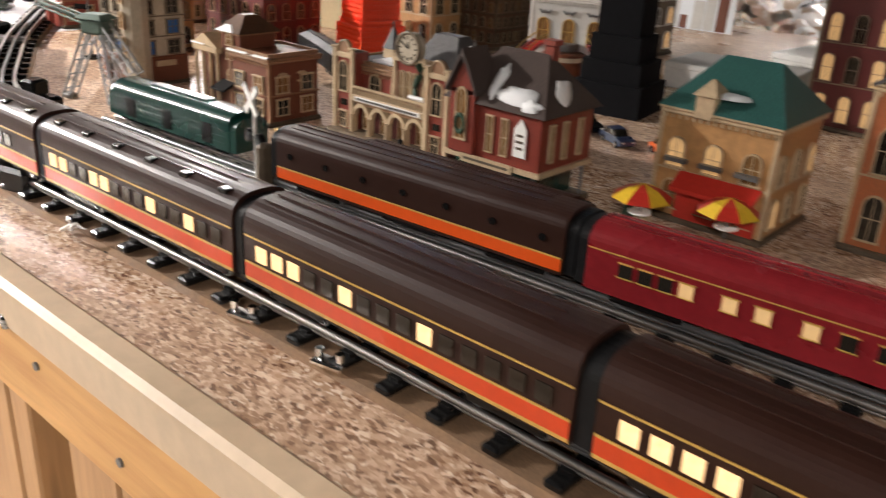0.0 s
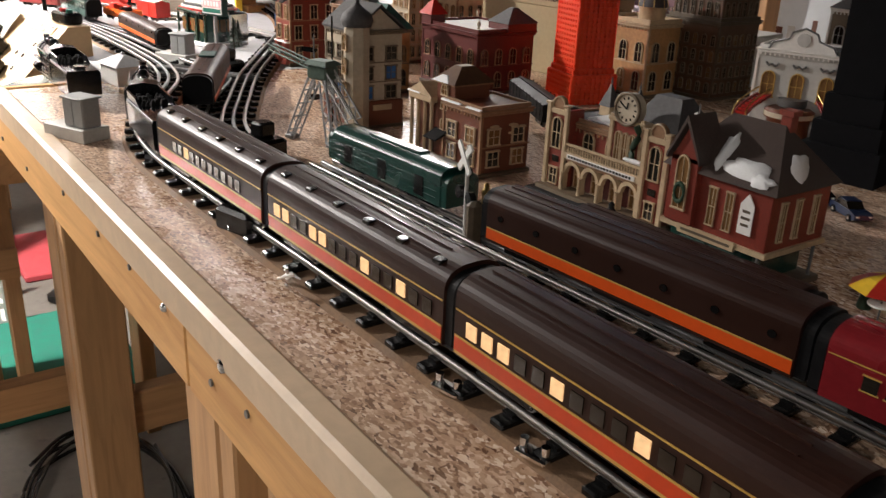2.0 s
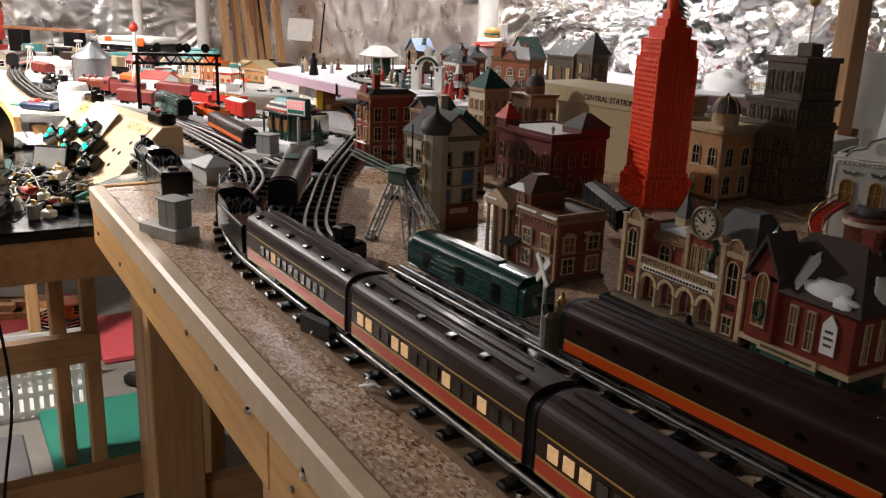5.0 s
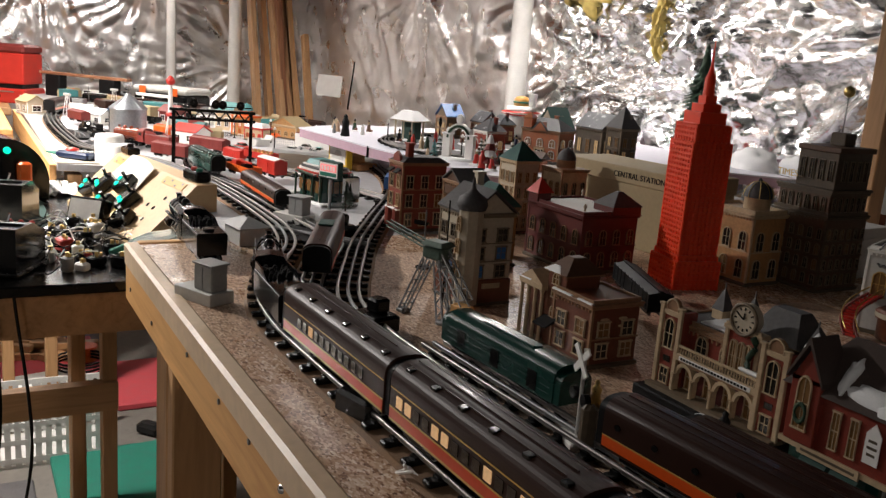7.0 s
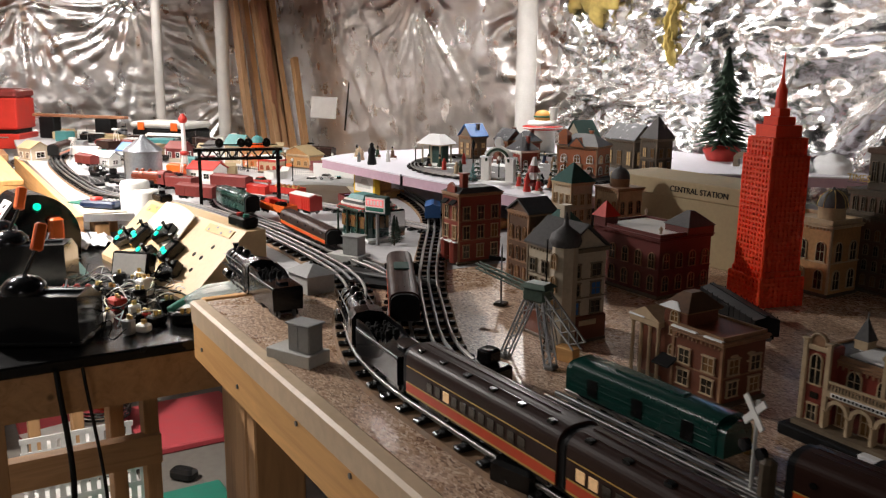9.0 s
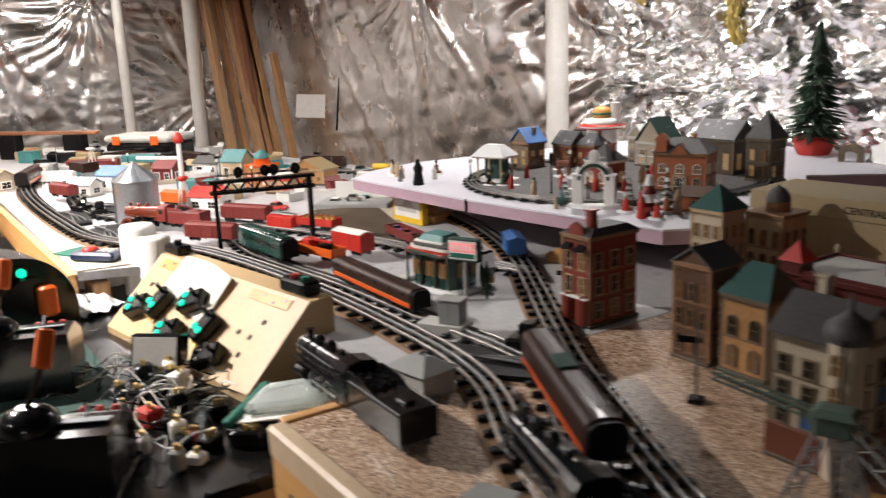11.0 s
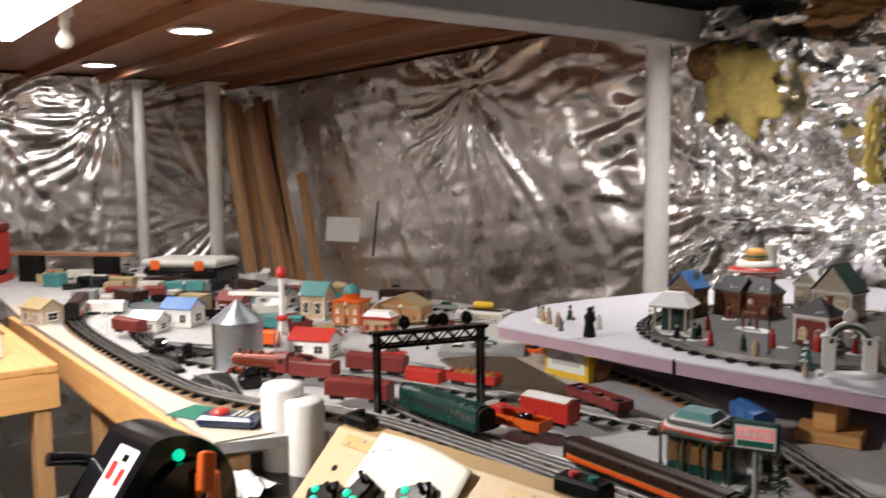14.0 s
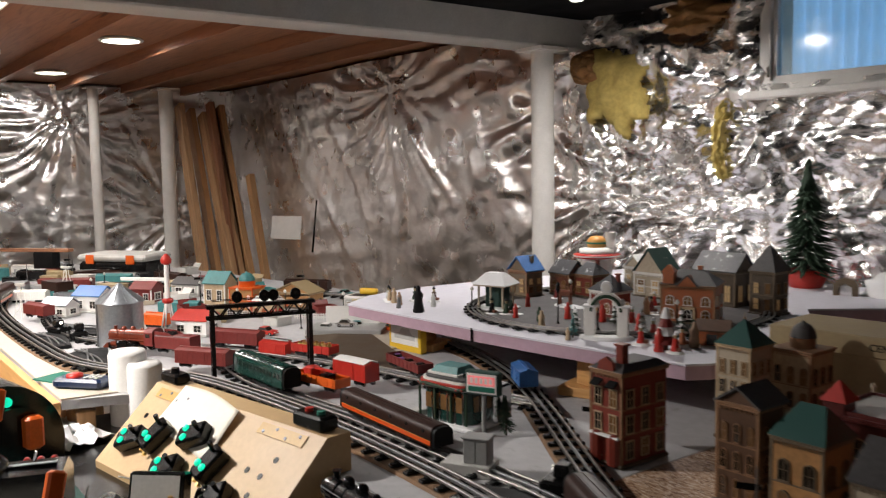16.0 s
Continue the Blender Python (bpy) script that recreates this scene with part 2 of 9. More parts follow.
M = {
    "chip": chipboard(), "foil": foil("foil", 0.13, 0.48, 3.45), "foil_end": foil("foil_end", 0.15, 0.15, 9.0),
    "pine": timber("pine", (0.70, 0.38, 0.135), (0.52, 0.26, 0.085)),
    "stud": timber("stud", (0.52, 0.29, 0.13), (0.36, 0.19, 0.08)),
    "plank": timber("plank", (0.58, 0.35, 0.18), (0.36, 0.20, 0.10)),
    "joist": timber("joist", (0.36, 0.16, 0.08), (0.22, 0.09, 0.05)),
    "ply": paint("fibreboard", (0.53, 0.36, 0.185), 0.45, grain=90, var=0.08, relief=0.1),
    "cork": paint("cork", (0.20, 0.115, 0.06), 0.85, grain=500, var=0.3, relief=0.6),
    "white_top": paint("white_top", (0.43, 0.425, 0.43), 0.6, grain=60, var=0.12, relief=0.25, wear=(0.34, 0.33, 0.315)),
    "cream_top": paint("cream_top", (0.50, 0.44, 0.355), 0.55, grain=60, var=0.08, relief=0.2),
    "lilac": paint("foam_board", (0.64, 0.63, 0.69), 0.6, grain=70, var=0.06),
    "lilac_edge": paint("foam_edge", (0.42, 0.28, 0.34), 0.6, grain=70, var=0.1),
    "sheet": paint("plastic_strip", (0.60, 0.45, 0.30), 0.5, grain=60, var=0.12, coat=0.05),
    "rail": paint("rail_steel", (0.24, 0.225, 0.21), 0.4, 1.0, 200, 0.12, 0.05),
    "black": paint("black_steel", (0.006, 0.0058, 0.0058), 0.24, 0.0, 240, 0.3, 0.15, spec=0.28),
    "black_dull": paint("black_dull", (0.007, 0.007, 0.0075), 0.5, 0.0, 240, 0.3, 0.2, dust=0.012, spec=0.12),
    "loco": paint("locomotive_black", (0.006, 0.006, 0.007), 0.16, 0.0, 200, 0.3, 0.1, coat=0.1, dust=0.004, spec=0.3),
    "iron": paint("grey_iron", (0.17, 0.17, 0.17), 0.4, 0.6, 200, 0.2),
    "chrome": paint("chrome", (0.8, 0.8, 0.8), 0.12, 1.0, 200, 0.05, 0.0),
    "steel": paint("galvanised", (0.38, 0.40, 0.42), 0.38, 0.8, 120, 0.18, 0.2),
    "brown": paint("chocolate_lacquer", (0.026, 0.0095, 0.006), 0.42, 0, 160, 0.15, 0.08, coat=0.05, spec=0.25),
    "orange": paint("orange_lacquer", (0.68, 0.085, 0.010), 0.32, 0, 160, 0.08, 0.05, coat=0.3),
    "coral": paint("coral_lacquer", (0.56, 0.052, 0.010), 0.35, 0, 160, 0.1, 0.05, coat=0.3),
    "gold": paint("gold_line", (0.50, 0.30, 0.07), 0.4, 0, 200, 0.1),
    "maroon": paint("maroon_lacquer", (0.20, 0.014, 0.018), 0.26, 0, 160, 0.15, 0.05, coat=0.5),
    "green": paint("green_lacquer", (0.005, 0.038, 0.029), 0.25, 0, 160, 0.2, 0.05, coat=0.5),
    "teal": paint("teal_paint", (0.05, 0.20, 0.20), 0.5, 0, 200, 0.25),
    "red": paint("red_paint", (0.48, 0.028, 0.018), 0.38, 0, 200, 0.15),
    "redplastic": glowing_plastic(),
    "dkred": paint("oxide_red", (0.17, 0.024, 0.020), 0.45, 0, 200, 0.2),
    "orange_p": paint("orange_paint", (0.68, 0.11, 0.01), 0.45, 0, 200, 0.12),
    "yellow": paint("yellow_paint", (0.74, 0.47, 0.03), 0.42, 0, 200, 0.12),
    "white": paint("white_paint", (0.78, 0.76, 0.72), 0.5, 0, 200, 0.08),
    "snow": paint("snow", (0.80, 0.80, 0.80), 0.65, 0, 400, 0.06, 0.6),
    "cream": paint("cream_stone", (0.46, 0.34, 0.21), 0.48, 0, 160, 0.2, 0.4),
    "stone": paint("grey_stone", (0.17, 0.125, 0.08), 0.5, 0, 160, 0.25, 0.5),
    "dkstone": paint("dark_stone", (0.085, 0.060, 0.036), 0.55, 0, 160, 0.3, 0.5),
    "ivory": paint("ivory_plaster", (0.46, 0.39, 0.29), 0.5, 0, 160, 0.15, 0.4),
    "slate": paint("slate_roof", (0.065, 0.06, 0.06), 0.6, 0, 220, 0.3, 0.8),
    "slate_snow": paint("snowy_slate", (0.06, 0.06, 0.065), 0.6, 0, 130, 0.3, 0.8, wear=(0.72, 0.73, 0.75)),
    "shingle": masonry("shingle_roof", (0.085, 0.06, 0.05), (0.03, 0.02, 0.02), 330),
    "green_roof": masonry("green_roof", (0.035, 0.115, 0.10), (0.012, 0.05, 0.045), 300),
    "brick": masonry("brick_red", (0.25, 0.036, 0.020), (0.13, 0.04, 0.03)),
    "brick_br": masonry("brick_brown", (0.175, 0.050, 0.022), (0.08, 0.03, 0.018)),
    "brick_or": masonry("brick_orange", (0.46, 0.125, 0.038), (0.2, 0.12, 0.08)),
    "brick_dk": masonry("brick_maroon", (0.115, 0.016, 0.013), (0.05, 0.012, 0.010)),
    "copper": paint("copper_red", (0.20, 0.04, 0.018), 0.3, 0.3, 200, 0.2, 0.1, coat=0.3),
    "navy": paint("navy_paint", (0.008, 0.02, 0.06), 0.3, 0, 200, 0.2, 0.1, coat=0.4),
    "tanstone": paint("tan_stone", (0.27, 0.145, 0.075), 0.48, 0, 160, 0.25, 0.4),
    "ochre": paint("ochre_plaster", (0.42, 0.22, 0.085), 0.48, 0, 160, 0.25, 0.4),
    "umber": paint("umber_stone", (0.10, 0.048, 0.024), 0.5, 0, 160, 0.25, 0.4),
    "blue": paint("blue_paint", (0.03, 0.13, 0.36), 0.45, 0, 200, 0.2),
    "grey_p": paint("grey_plastic", (0.30, 0.30, 0.29), 0.5, 0, 180, 0.1),
    "ltgrey": paint("light_grey", (0.50, 0.49, 0.46), 0.55, 0, 180, 0.1),
    "tan": paint("tan_card", (0.34, 0.26, 0.14), 0.6, 0, 120, 0.1),
    "skin_wood": paint("painted_figure", (0.30, 0.19, 0.12), 0.55, 0, 260, 0.3),
    "pane": paint("window_pane", (0.020, 0.016, 0.012), 0.12, 0, 200, 0.3, 0.0, coat=0.5),
    "pane_warm": paint("amber_pane", (0.20, 0.105, 0.04), 0.22, 0, 200, 0.3, 0.0, coat=0.5),
    "lit": glow("lit_window", (1.0, 0.56, 0.27), 0.24),
    "lit_dim": glow("dim_window", (1.0, 0.55, 0.22), 0.07),
    "lamp": glow("lamp_disc", (1.0, 0.94, 0.84), 14.0),
    "panel": glow("panel_diffuser", (1.0, 0.95, 0.88), 6.0),
    "led": glow("green_led", (0.0, 0.75, 0.42), 1.2, (0.01, 0.3, 0.2)),
    "bulb": glow("white_bulb", (1.0, 0.95, 0.85), 4.0),
    "neon": glow("sign_glow", (1.0, 0.25, 0.25), 0.6, (0.7, 0.2, 0.2)),
    "needle": paint("fir_needle", (0.018, 0.045, 0.022), 0.7, 0, 300, 0.4),
    "autumn": paint("autumn_leaf", (0.30, 0.09, 0.02), 0.7, 0, 300, 0.4),
    "cab_green": paint("faded_green_paint", (0.085, 0.13, 0.10), 0.5, 0, 200, 0.25),
    "wool": paint("glass_wool", (0.52, 0.40, 0.12), 0.95, 0, 60, 0.25, 1.0),
    "wool_br": paint("brown_wool", (0.30, 0.15, 0.05), 0.95, 0, 60, 0.3, 1.0),
    "concrete": paint("concrete", (0.13, 0.116, 0.098), 0.7, 0, 30, 0.15, 0.4, wear=(0.09, 0.081, 0.07)),
    "black_matt": paint("matt_black", (0.005, 0.005, 0.006), 0.9, 0, 100, 0.3, spec=0.1),
    "drywall": paint("grey_wall", (0.48, 0.45, 0.41), 0.8, 0, 30, 0.1),
    "mat_green": paint("green_mat", (0.006, 0.13, 0.085), 0.75, 0, 300, 0.25, 0.6),
    "mat_red": paint("red_mat", (0.42, 0.05, 0.06), 0.75, 0, 300, 0.15, 0.5),
    "mat_yellow": paint("ochre_mat", (0.38, 0.25, 0.05), 0.75, 0, 300, 0.2, 0.5),
    "paper": paint("paper", (0.80, 0.75, 0.64), 0.7, 0, 60, 0.05, 0.1),
    "brass": paint("brass", (0.72, 0.52, 0.20), 0.3, 1.0, 200, 0.1),
    "felt": paint("green_felt", (0.02, 0.055, 0.045), 0.8, 0, 400, 0.2),
    "clear": clear("clear_plastic", (0.85, 0.95, 0.92), 0.12, 0.75),
    "dayblue": glow("daylight_curtain", (0.30, 0.56, 0.95), 0.9, (0.3, 0.5, 0.7)),
    "burger": paint("burger_bun", (0.55, 0.26, 0.06), 0.4, 0, 200, 0.2),
    "purple": paint("purple_paint", (0.16, 0.05, 0.20), 0.4, 0, 200, 0.2),
    "panel_blue": paint("pale_blue_board", (0.70, 0.74, 0.77), 0.6, 0, 40, 0.06),
    "cable_w": paint("cream_cable", (0.62, 0.56, 0.46), 0.5),
}


# ---- mesh helpers ----
class Shape:
    """Collects faces; boxes, tubes, prisms and lathes are added in local metres."""

    def __init__(self):
        self.v, self.f, self.smooth = [], [], []

    def add(self, verts, faces, smooth=False):
        n = len(self.v)
        self.v += [tuple(p) for p in verts]
        self.f += [tuple(i + n for i in face) for face in faces]
        self.smooth += [smooth] * len(faces)
        return self

    def box(self, x0, x1, y0, y1, z0, z1, bev=0.0):
        if bev <= 0:
            vs = [(x, y, z) for z in (z0, z1) for y in (y0, y1) for x in (x0, x1)]
            return self.add(vs, [(0, 2, 3, 1), (4, 5, 7, 6), (0, 1, 5, 4), (2, 6, 7, 3), (0, 4, 6, 2), (1, 3, 7, 5)])
        b = min(bev, (x1 - x0) / 2.2, (y1 - y0) / 2.2, (z1 - z0) / 2.2)
        rings = []
        for z, d in ((z0, b), (z0 + b, 0), (z1 - b, 0), (z1, b)):
            rings.append([(x0 + d + b, y0 + d, z), (x1 - d - b, y0 + d, z), (x1 - d, y0 + d + b, z), (x1 - d, y1 - d - b, z),
                          (x1 - d - b, y1 - d, z), (x0 + d + b, y1 - d, z), (x0 + d, y1 - d - b, z), (x0 + d, y0 + d + b, z)])
        vs = [p for r in rings for p in r]
        fs = [tuple(reversed(range(8))), tuple(range(24, 32))]
        fs += [(r * 8 + k, r * 8 + (k + 1) % 8, r * 8 + 8 + (k + 1) % 8, r * 8 + 8 + k) for r in range(3) for k in range(8)]
        return self.add(vs, fs)

    def tube(self, p, q, r0, r1=None, n=12, caps=True, smooth=True):
        p, q = Vector(p), Vector(q)
        r1 = r0 if r1 is None else r1
        m = (q - p).to_track_quat("Z", "Y").to_matrix()
        ring = [m @ Vector((math.cos(2 * math.pi * k / n), math.sin(2 * math.pi * k / n), 0)) for k in range(n)]
        self.add([p + r0 * v for v in ring] + [q + r1 * v for v in ring], [(k, (k + 1) % n, n + (k + 1) % n, n + k) for k in range(n)], smooth)
        if caps:
            self.add([p + r0 * v for v in ring] + [q + r1 * v for v in ring], [tuple(reversed(range(n))), tuple(range(n, 2 * n))])
        return self

    def lathe(self, profile, x=0, y=0, z=0, n=16, smooth=True, squash=1.0):
        vs = [(x + r * math.cos(2 * math.pi * k / n), y + squash * r * math.sin(2 * math.pi * k / n), z + h) for r, h in profile for k in range(n)]
        fs = [(i * n + k, i * n + (k + 1) % n, (i + 1) * n + (k + 1) % n, (i + 1) * n + k) for i in range(len(profile) - 1) for k in range(n)]
        self.add(vs, fs, smooth)
        self.add(vs[:n], [tuple(reversed(range(n)))])
        return self.add(vs[-n:], [tuple(range(n))])

    def prism(self, outline, a0, a1, axis="x", smooth=False):
        """outline: points in the plane across the axis (yz, xz or xy), pushed from a0 to a1 along it."""
        put = {"x": lambda a, u, w: (a, u, w), "y": lambda a, u, w: (u, a, w), "z": lambda a, u, w: (u, w, a)}[axis]
        n = len(outline)
        vs = [put(a0, u, w) for u, w in outline] + [put(a1, u, w) for u, w in outline]
        self.add(vs, [(k, (k + 1) % n, n + (k + 1) % n, n + k) for k in range(n)], smooth)
        return self.add(vs, [tuple(reversed(range(n))), tuple(range(n, 2 * n))])

    def sweep(self, pts, r, n=6, smooth=True):
        pts = [Vector(p) for p in pts]
        vs = []
        for i, p in enumerate(pts):
            d = (pts[min(i + 1, len(pts) - 1)] - pts[max(i - 1, 0)]).normalized()
            side = d.cross(Vector((0, 0, 1)))
            side = side.normalized() if side.length > 1e-4 else Vector((1, 0, 0))
            up = side.cross(d)
            vs += [p + r * (math.cos(2 * math.pi * k / n) * side + math.sin(2 * math.pi * k / n) * up) for k in range(n)]
        self.add(vs, [(i * n + k, i * n + (k + 1) % n, (i + 1) * n + (k + 1) % n, (i + 1) * n + k) for i in range(len(pts) - 1) for k in range(n)], smooth)
        return self.add(vs[:n] + vs[-n:], [tuple(range(n)), tuple(reversed(range(n, 2 * n)))])

    def pyramid(self, x0, x1, y0, y1, z0, z1, top=0.0, ridge=0.0):
        """A hipped roof; ridge: share of its length along x that stays level."""
        cx, cy = (x0 + x1) / 2, (y0 + y1) / 2
        hx, hy = (x1 - x0) / 2 * max(ridge, top), (y1 - y0) / 2 * top
        vs = [(x0, y0, z0), (x1, y0, z0), (x1, y1, z0), (x0, y1, z0), (cx - hx, cy - hy, z1), (cx + hx, cy - hy, z1), (cx + hx, cy + hy, z1), (cx - hx, cy + hy, z1)]
        return self.add(vs, [(3, 2, 1, 0), (0, 1, 5, 4), (1, 2, 6, 5), (2, 3, 7, 6), (3, 0, 4, 7), (4, 5, 6, 7)])

    def mesh(self, name, mat):
        me = bpy.data.meshes.new(name)
        me.from_pydata(self.v, [], self.f)
        me.polygons.foreach_set("use_smooth", self.smooth)
        me.validate()
        me.materials.append(M[mat] if isinstance(mat, str) else mat)
        me.update()
        bm = bmesh.new()
        bm.from_mesh(me)
        bmesh.ops.recalc_face_normals(bm, faces=bm.faces)
        bm.to_mesh(me)
        bm.free()
        return me


def part(name, shape, mat, parent, label="", at=None):
    """Links one mesh as a part of a thing; shape: a Shape or a mesh that is shared."""
    me = shape.mesh(name, mat) if isinstance(shape, Shape) else shape
    ob = new(name, me)
    ob.parent = parent
    if at is not None:
        ob.matrix_basis = at
    return tagged(ob, label)


def thing(name, label, category, at=None, group="", kind=""):
    ob = new(name)
    ob.empty_display_size = 0.05
    if at is not None:
        ob.matrix_world = at
    return tagged(ob, label, category, group, kind)


def solid(name, shape, mat, label, category, at=None, group="", kind=""):
    ob = new(name, shape.mesh(name, mat))
    if at is not None:
        ob.matrix_world = at
    return tagged(ob, label, category, group, kind)


SHARED = {}


def shared(key, maker, mat):
    if (key, mat) not in SHARED:
        SHARED[key, mat] = maker().mesh(key[0], mat)
    return SHARED[key, mat]


def words(name, text, size, mat, parent, at, depth=0.0006):
    cu = bpy.data.curves.new(name, "FONT")
    cu.body, cu.size, cu.extrude, cu.align_x, cu.align_y = text, size, depth, "CENTER", "CENTER"
    cu.materials.append(M[mat])
    tmp = bpy.data.objects.new(name, cu)
    me = bpy.data.meshes.new_from_object(tmp)
    bpy.data.objects.remove(tmp)
    return part(name, me, mat, parent, at=at)


# ---- the room ----
def structure(name, shape, mat, label, category, at=None):
    return solid(name, shape, mat, label, category, at, kind="structure")


structure("floor", Shape().box(-6.8, 1.8, -3.2, 2.5, -0.1, 0), "concrete", "bare concrete basement floor with stains", "floor")
WALL_Y, END_X = 2.28, -6.6
structure("wall_north", Shape().box(-6.8, -2.36, 2.34, 2.5, 0, 2.4).box(-1.55, 1.8, 2.34, 2.5, 0, 2.4).box(-2.36, -1.55, 2.34, 2.5, 0, 1.80).box(-2.36, -1.55, 2.34, 2.5, 2.14, 2.4), "drywall", "basement wall behind the foil sheeting", "wall")
structure("wall_west", Shape().box(-6.8, -6.66, -3.2, 2.34, 0, 2.4), "drywall", "basement end wall behind the foil sheeting", "wall")
structure("wall_east", Shape().box(1.6, 1.8, -3.2, 2.34, 0, 2.4), "drywall", "plain grey basement wall", "wall")
structure("wall_south", Shape().box(-6.66, 1.6, -3.2, -3.05, 0, 2.4), "drywall", "plain grey basement wall", "wall")
structure("ceiling", Shape().box(-6.66, -3.27, -3.05, 2.34, 2.158, 2.36), "joist", "brown wooden floor boards above the joists", "ceiling")
structure("ceiling_dark", Shape().box(-3.12, 1.6, -3.05, 2.34, 2.13, 2.36), "black_matt", "flat black ceiling", "ceiling")
structure("ceiling_beam", Shape().box(-3.27, -3.12, -3.05, 2.34, 2.02, 2.30, 0.006), "ltgrey", "pale grey painted beam across the basement", "beam")
for k in range(13):
    y = -2.85 + 0.4 * k
    structure("joist", Shape().box(0, 3.38, 0, 0.04, 2.105, 2.158), "joist", "brown wooden ceiling joist", "joist", pose(-6.655, y, 0))


def ridged(p, octaves=4):
    s, a = 0.0, 1.0
    for k in range(octaves):
        s += a * (1 - abs(noise.noise(p)) * 2.4)
        p, a = p * 2.1 + Vector((3.1, 1.7, 5.3)), a * 0.5
    return s


def foil_sheet(name, length, z0, z1, at, label, pins, hole=None, mat="foil"):
    """A hanging crinkled sheet; folds run out from the pins that hold it."""
    nx, nz = int(length / 0.016), int((z1 - z0) / 0.016)
    sh = Shape()
    vs = []
    for j in range(nz + 1):
        for i in range(nx + 1):
            u, w = length * i / nx, z0 + (z1 - z0) * j / nz
            d = 0.022 * noise.noise(Vector((u * 1.3, w * 1.6, 2.0)))
            d += 0.0075 * ridged(Vector((u * 3.4 + w * 2.1 + 0.5 * noise.noise(Vector((u, w, 4.0))), w * 0.7 - u * 0.35, 7.0)), 3)
            d += 0.0035 * ridged(Vector((w * 7.0 - u * 1.2, u * 0.8, 3.0)), 2)
            d += 0.0022 * ridged(Vector((u * 5, w * 8, 11.0)), 3)
            for pu, pw, amp in pins:
                r = math.hypot(u - pu, w - pw)
                ang = math.atan2(w - pw, u - pu)
                d += amp * 0.030 * math.exp(-r / 0.50) * (abs(noise.noise(Vector((ang * 5.5 + 1.5 * noise.noise(Vector((u * 2, w * 2, pu))), r * 1.6, pu)))) * 2 - 0.5) * min(1, r / 0.05)
            vs.append((u, -d, w))
    fs = []
    for j in range(nz):
        for i in range(nx):
            u, w = length * (i + 0.5) / nx, z0 + (z1 - z0) * (j + 0.5) / nz
            if hole and hole[0] < u < hole[1] and hole[2] < w < hole[3]:
                continue
            a = j * (nx + 1) + i
            fs.append((a, a + 1, a + nx + 2, a + nx + 1))
    sh.add(vs, fs, True)
    return structure(name, sh, mat, label, "foil sheeting", at)


foil_sheet("wall_foil_north", 8.2, 0.0, 2.14, pose(-6.6, WALL_Y, 0), "crinkled silver foil insulation sheeting on the long wall",
           [(3.42, 2.02, 1.8), (2.15, 1.98, 1.5), (3.72, 1.45, 2.2), (4.1, 1.4, 2.4), (5.2, 1.6, 2), (4.25, 1.75, 2.0)], (4.27, 5.02, 1.82, 2.13))
foil_sheet("wall_foil_west", 5.3, 0.0, 2.14, pose(END_X, -3.0, 0, 0, 0, 90), "crinkled silver foil insulation sheeting on the end wall",
           [(4.2, 1.95, 1.5), (3.5, 1.9, 1.4), (4.9, 1.3, 1.0)], mat="foil_end")

# window high in the long wall
win = structure("window_1", Shape().box(-2.36, -1.55, 2.27, 2.30, 1.80, 1.83).box(-2.36, -1.55, 2.27, 2.30, 2.11, 2.14).box(-2.36, -2.325, 2.27, 2.30, 1.83, 2.11).box(-1.585, -1.55, 2.27, 2.30, 1.83, 2.11), "white", "white framed basement window showing blue dusk light", "window")
part("window_frame", Shape().box(-2.325, -1.585, 2.285, 2.31, 1.83, 1.845).box(-2.325, -1.585, 2.285, 2.31, 2.095, 2.11).box(-2.325, -2.31, 2.285, 2.31, 1.845, 2.095).box(-1.97, -1.945, 2.285, 2.31, 1.845, 2.095), "white", win)
part("window_sill", Shape().box(-2.40, -1.52, 2.235, 2.285, 1.775, 1.80, 0.005), "white", win)
part("pane", Shape().box(-2.31, -1.97, 2.30, 2.304, 1.845, 2.095), "clear", win)
part("pane", Shape().box(-1.945, -1.585, 2.30, 2.304, 1.845, 2.095), "clear", win)
# Emissive folds stand in for the dusk light outside the panes.
for k in range(18):
    part("curtain_fold", Shape().tube((-2.30 + 0.042 * k, 2.40, 1.80), (-2.30 + 0.042 * k, 2.40, 2.14), 0.024, n=8), "dayblue", win, "pale blue fold glowing in place of dusk light")


def wool_patch(x, z, w, h, mat, label, seed):
    """A torn tuft: a bulging sheet with a ragged outline."""
    n = 34
    vs, keep = [], set()
    for j in range(n + 1):
        for i in range(n + 1):
            u, v = 2 * i / n - 1, 2 * j / n - 1
            ang = math.atan2(v, u)
            edge = 0.72 + 0.38 * noise.noise(Vector((2.2 * math.cos(ang), 2.2 * math.sin(ang), seed * 3.7)))
            r = math.hypot(u, v) / edge
            bulge = 0.05 * max(0.0, 1 - r * r) ** 0.5 if r < 1 else 0.0
            bulge += 0.022 * noise.noise(Vector((u * 3, v * 3, seed))) + 0.010 * noise.noise(Vector((u * 9, v * 9, seed)))
            vs.append((x + u * w / 2 * 1.25, -max(0.0, bulge), z + v * h / 2 * 1.25))
            if r < 1.0:
                keep.add((i, j))
    fs = [(j * (n + 1) + i, j * (n + 1) + i + 1, (j + 1) * (n + 1) + i + 1, (j + 1) * (n + 1) + i) for j in range(n) for i in range(n) if (i, j) in keep]
    ob = solid("insulation_wool", Shape().add(vs, fs, True), mat, label, "insulation", pose(0, WALL_Y - 0.022, 0))
    ob.modifiers.new("thick", "SOLIDIFY").thickness = 0.02
    return ob


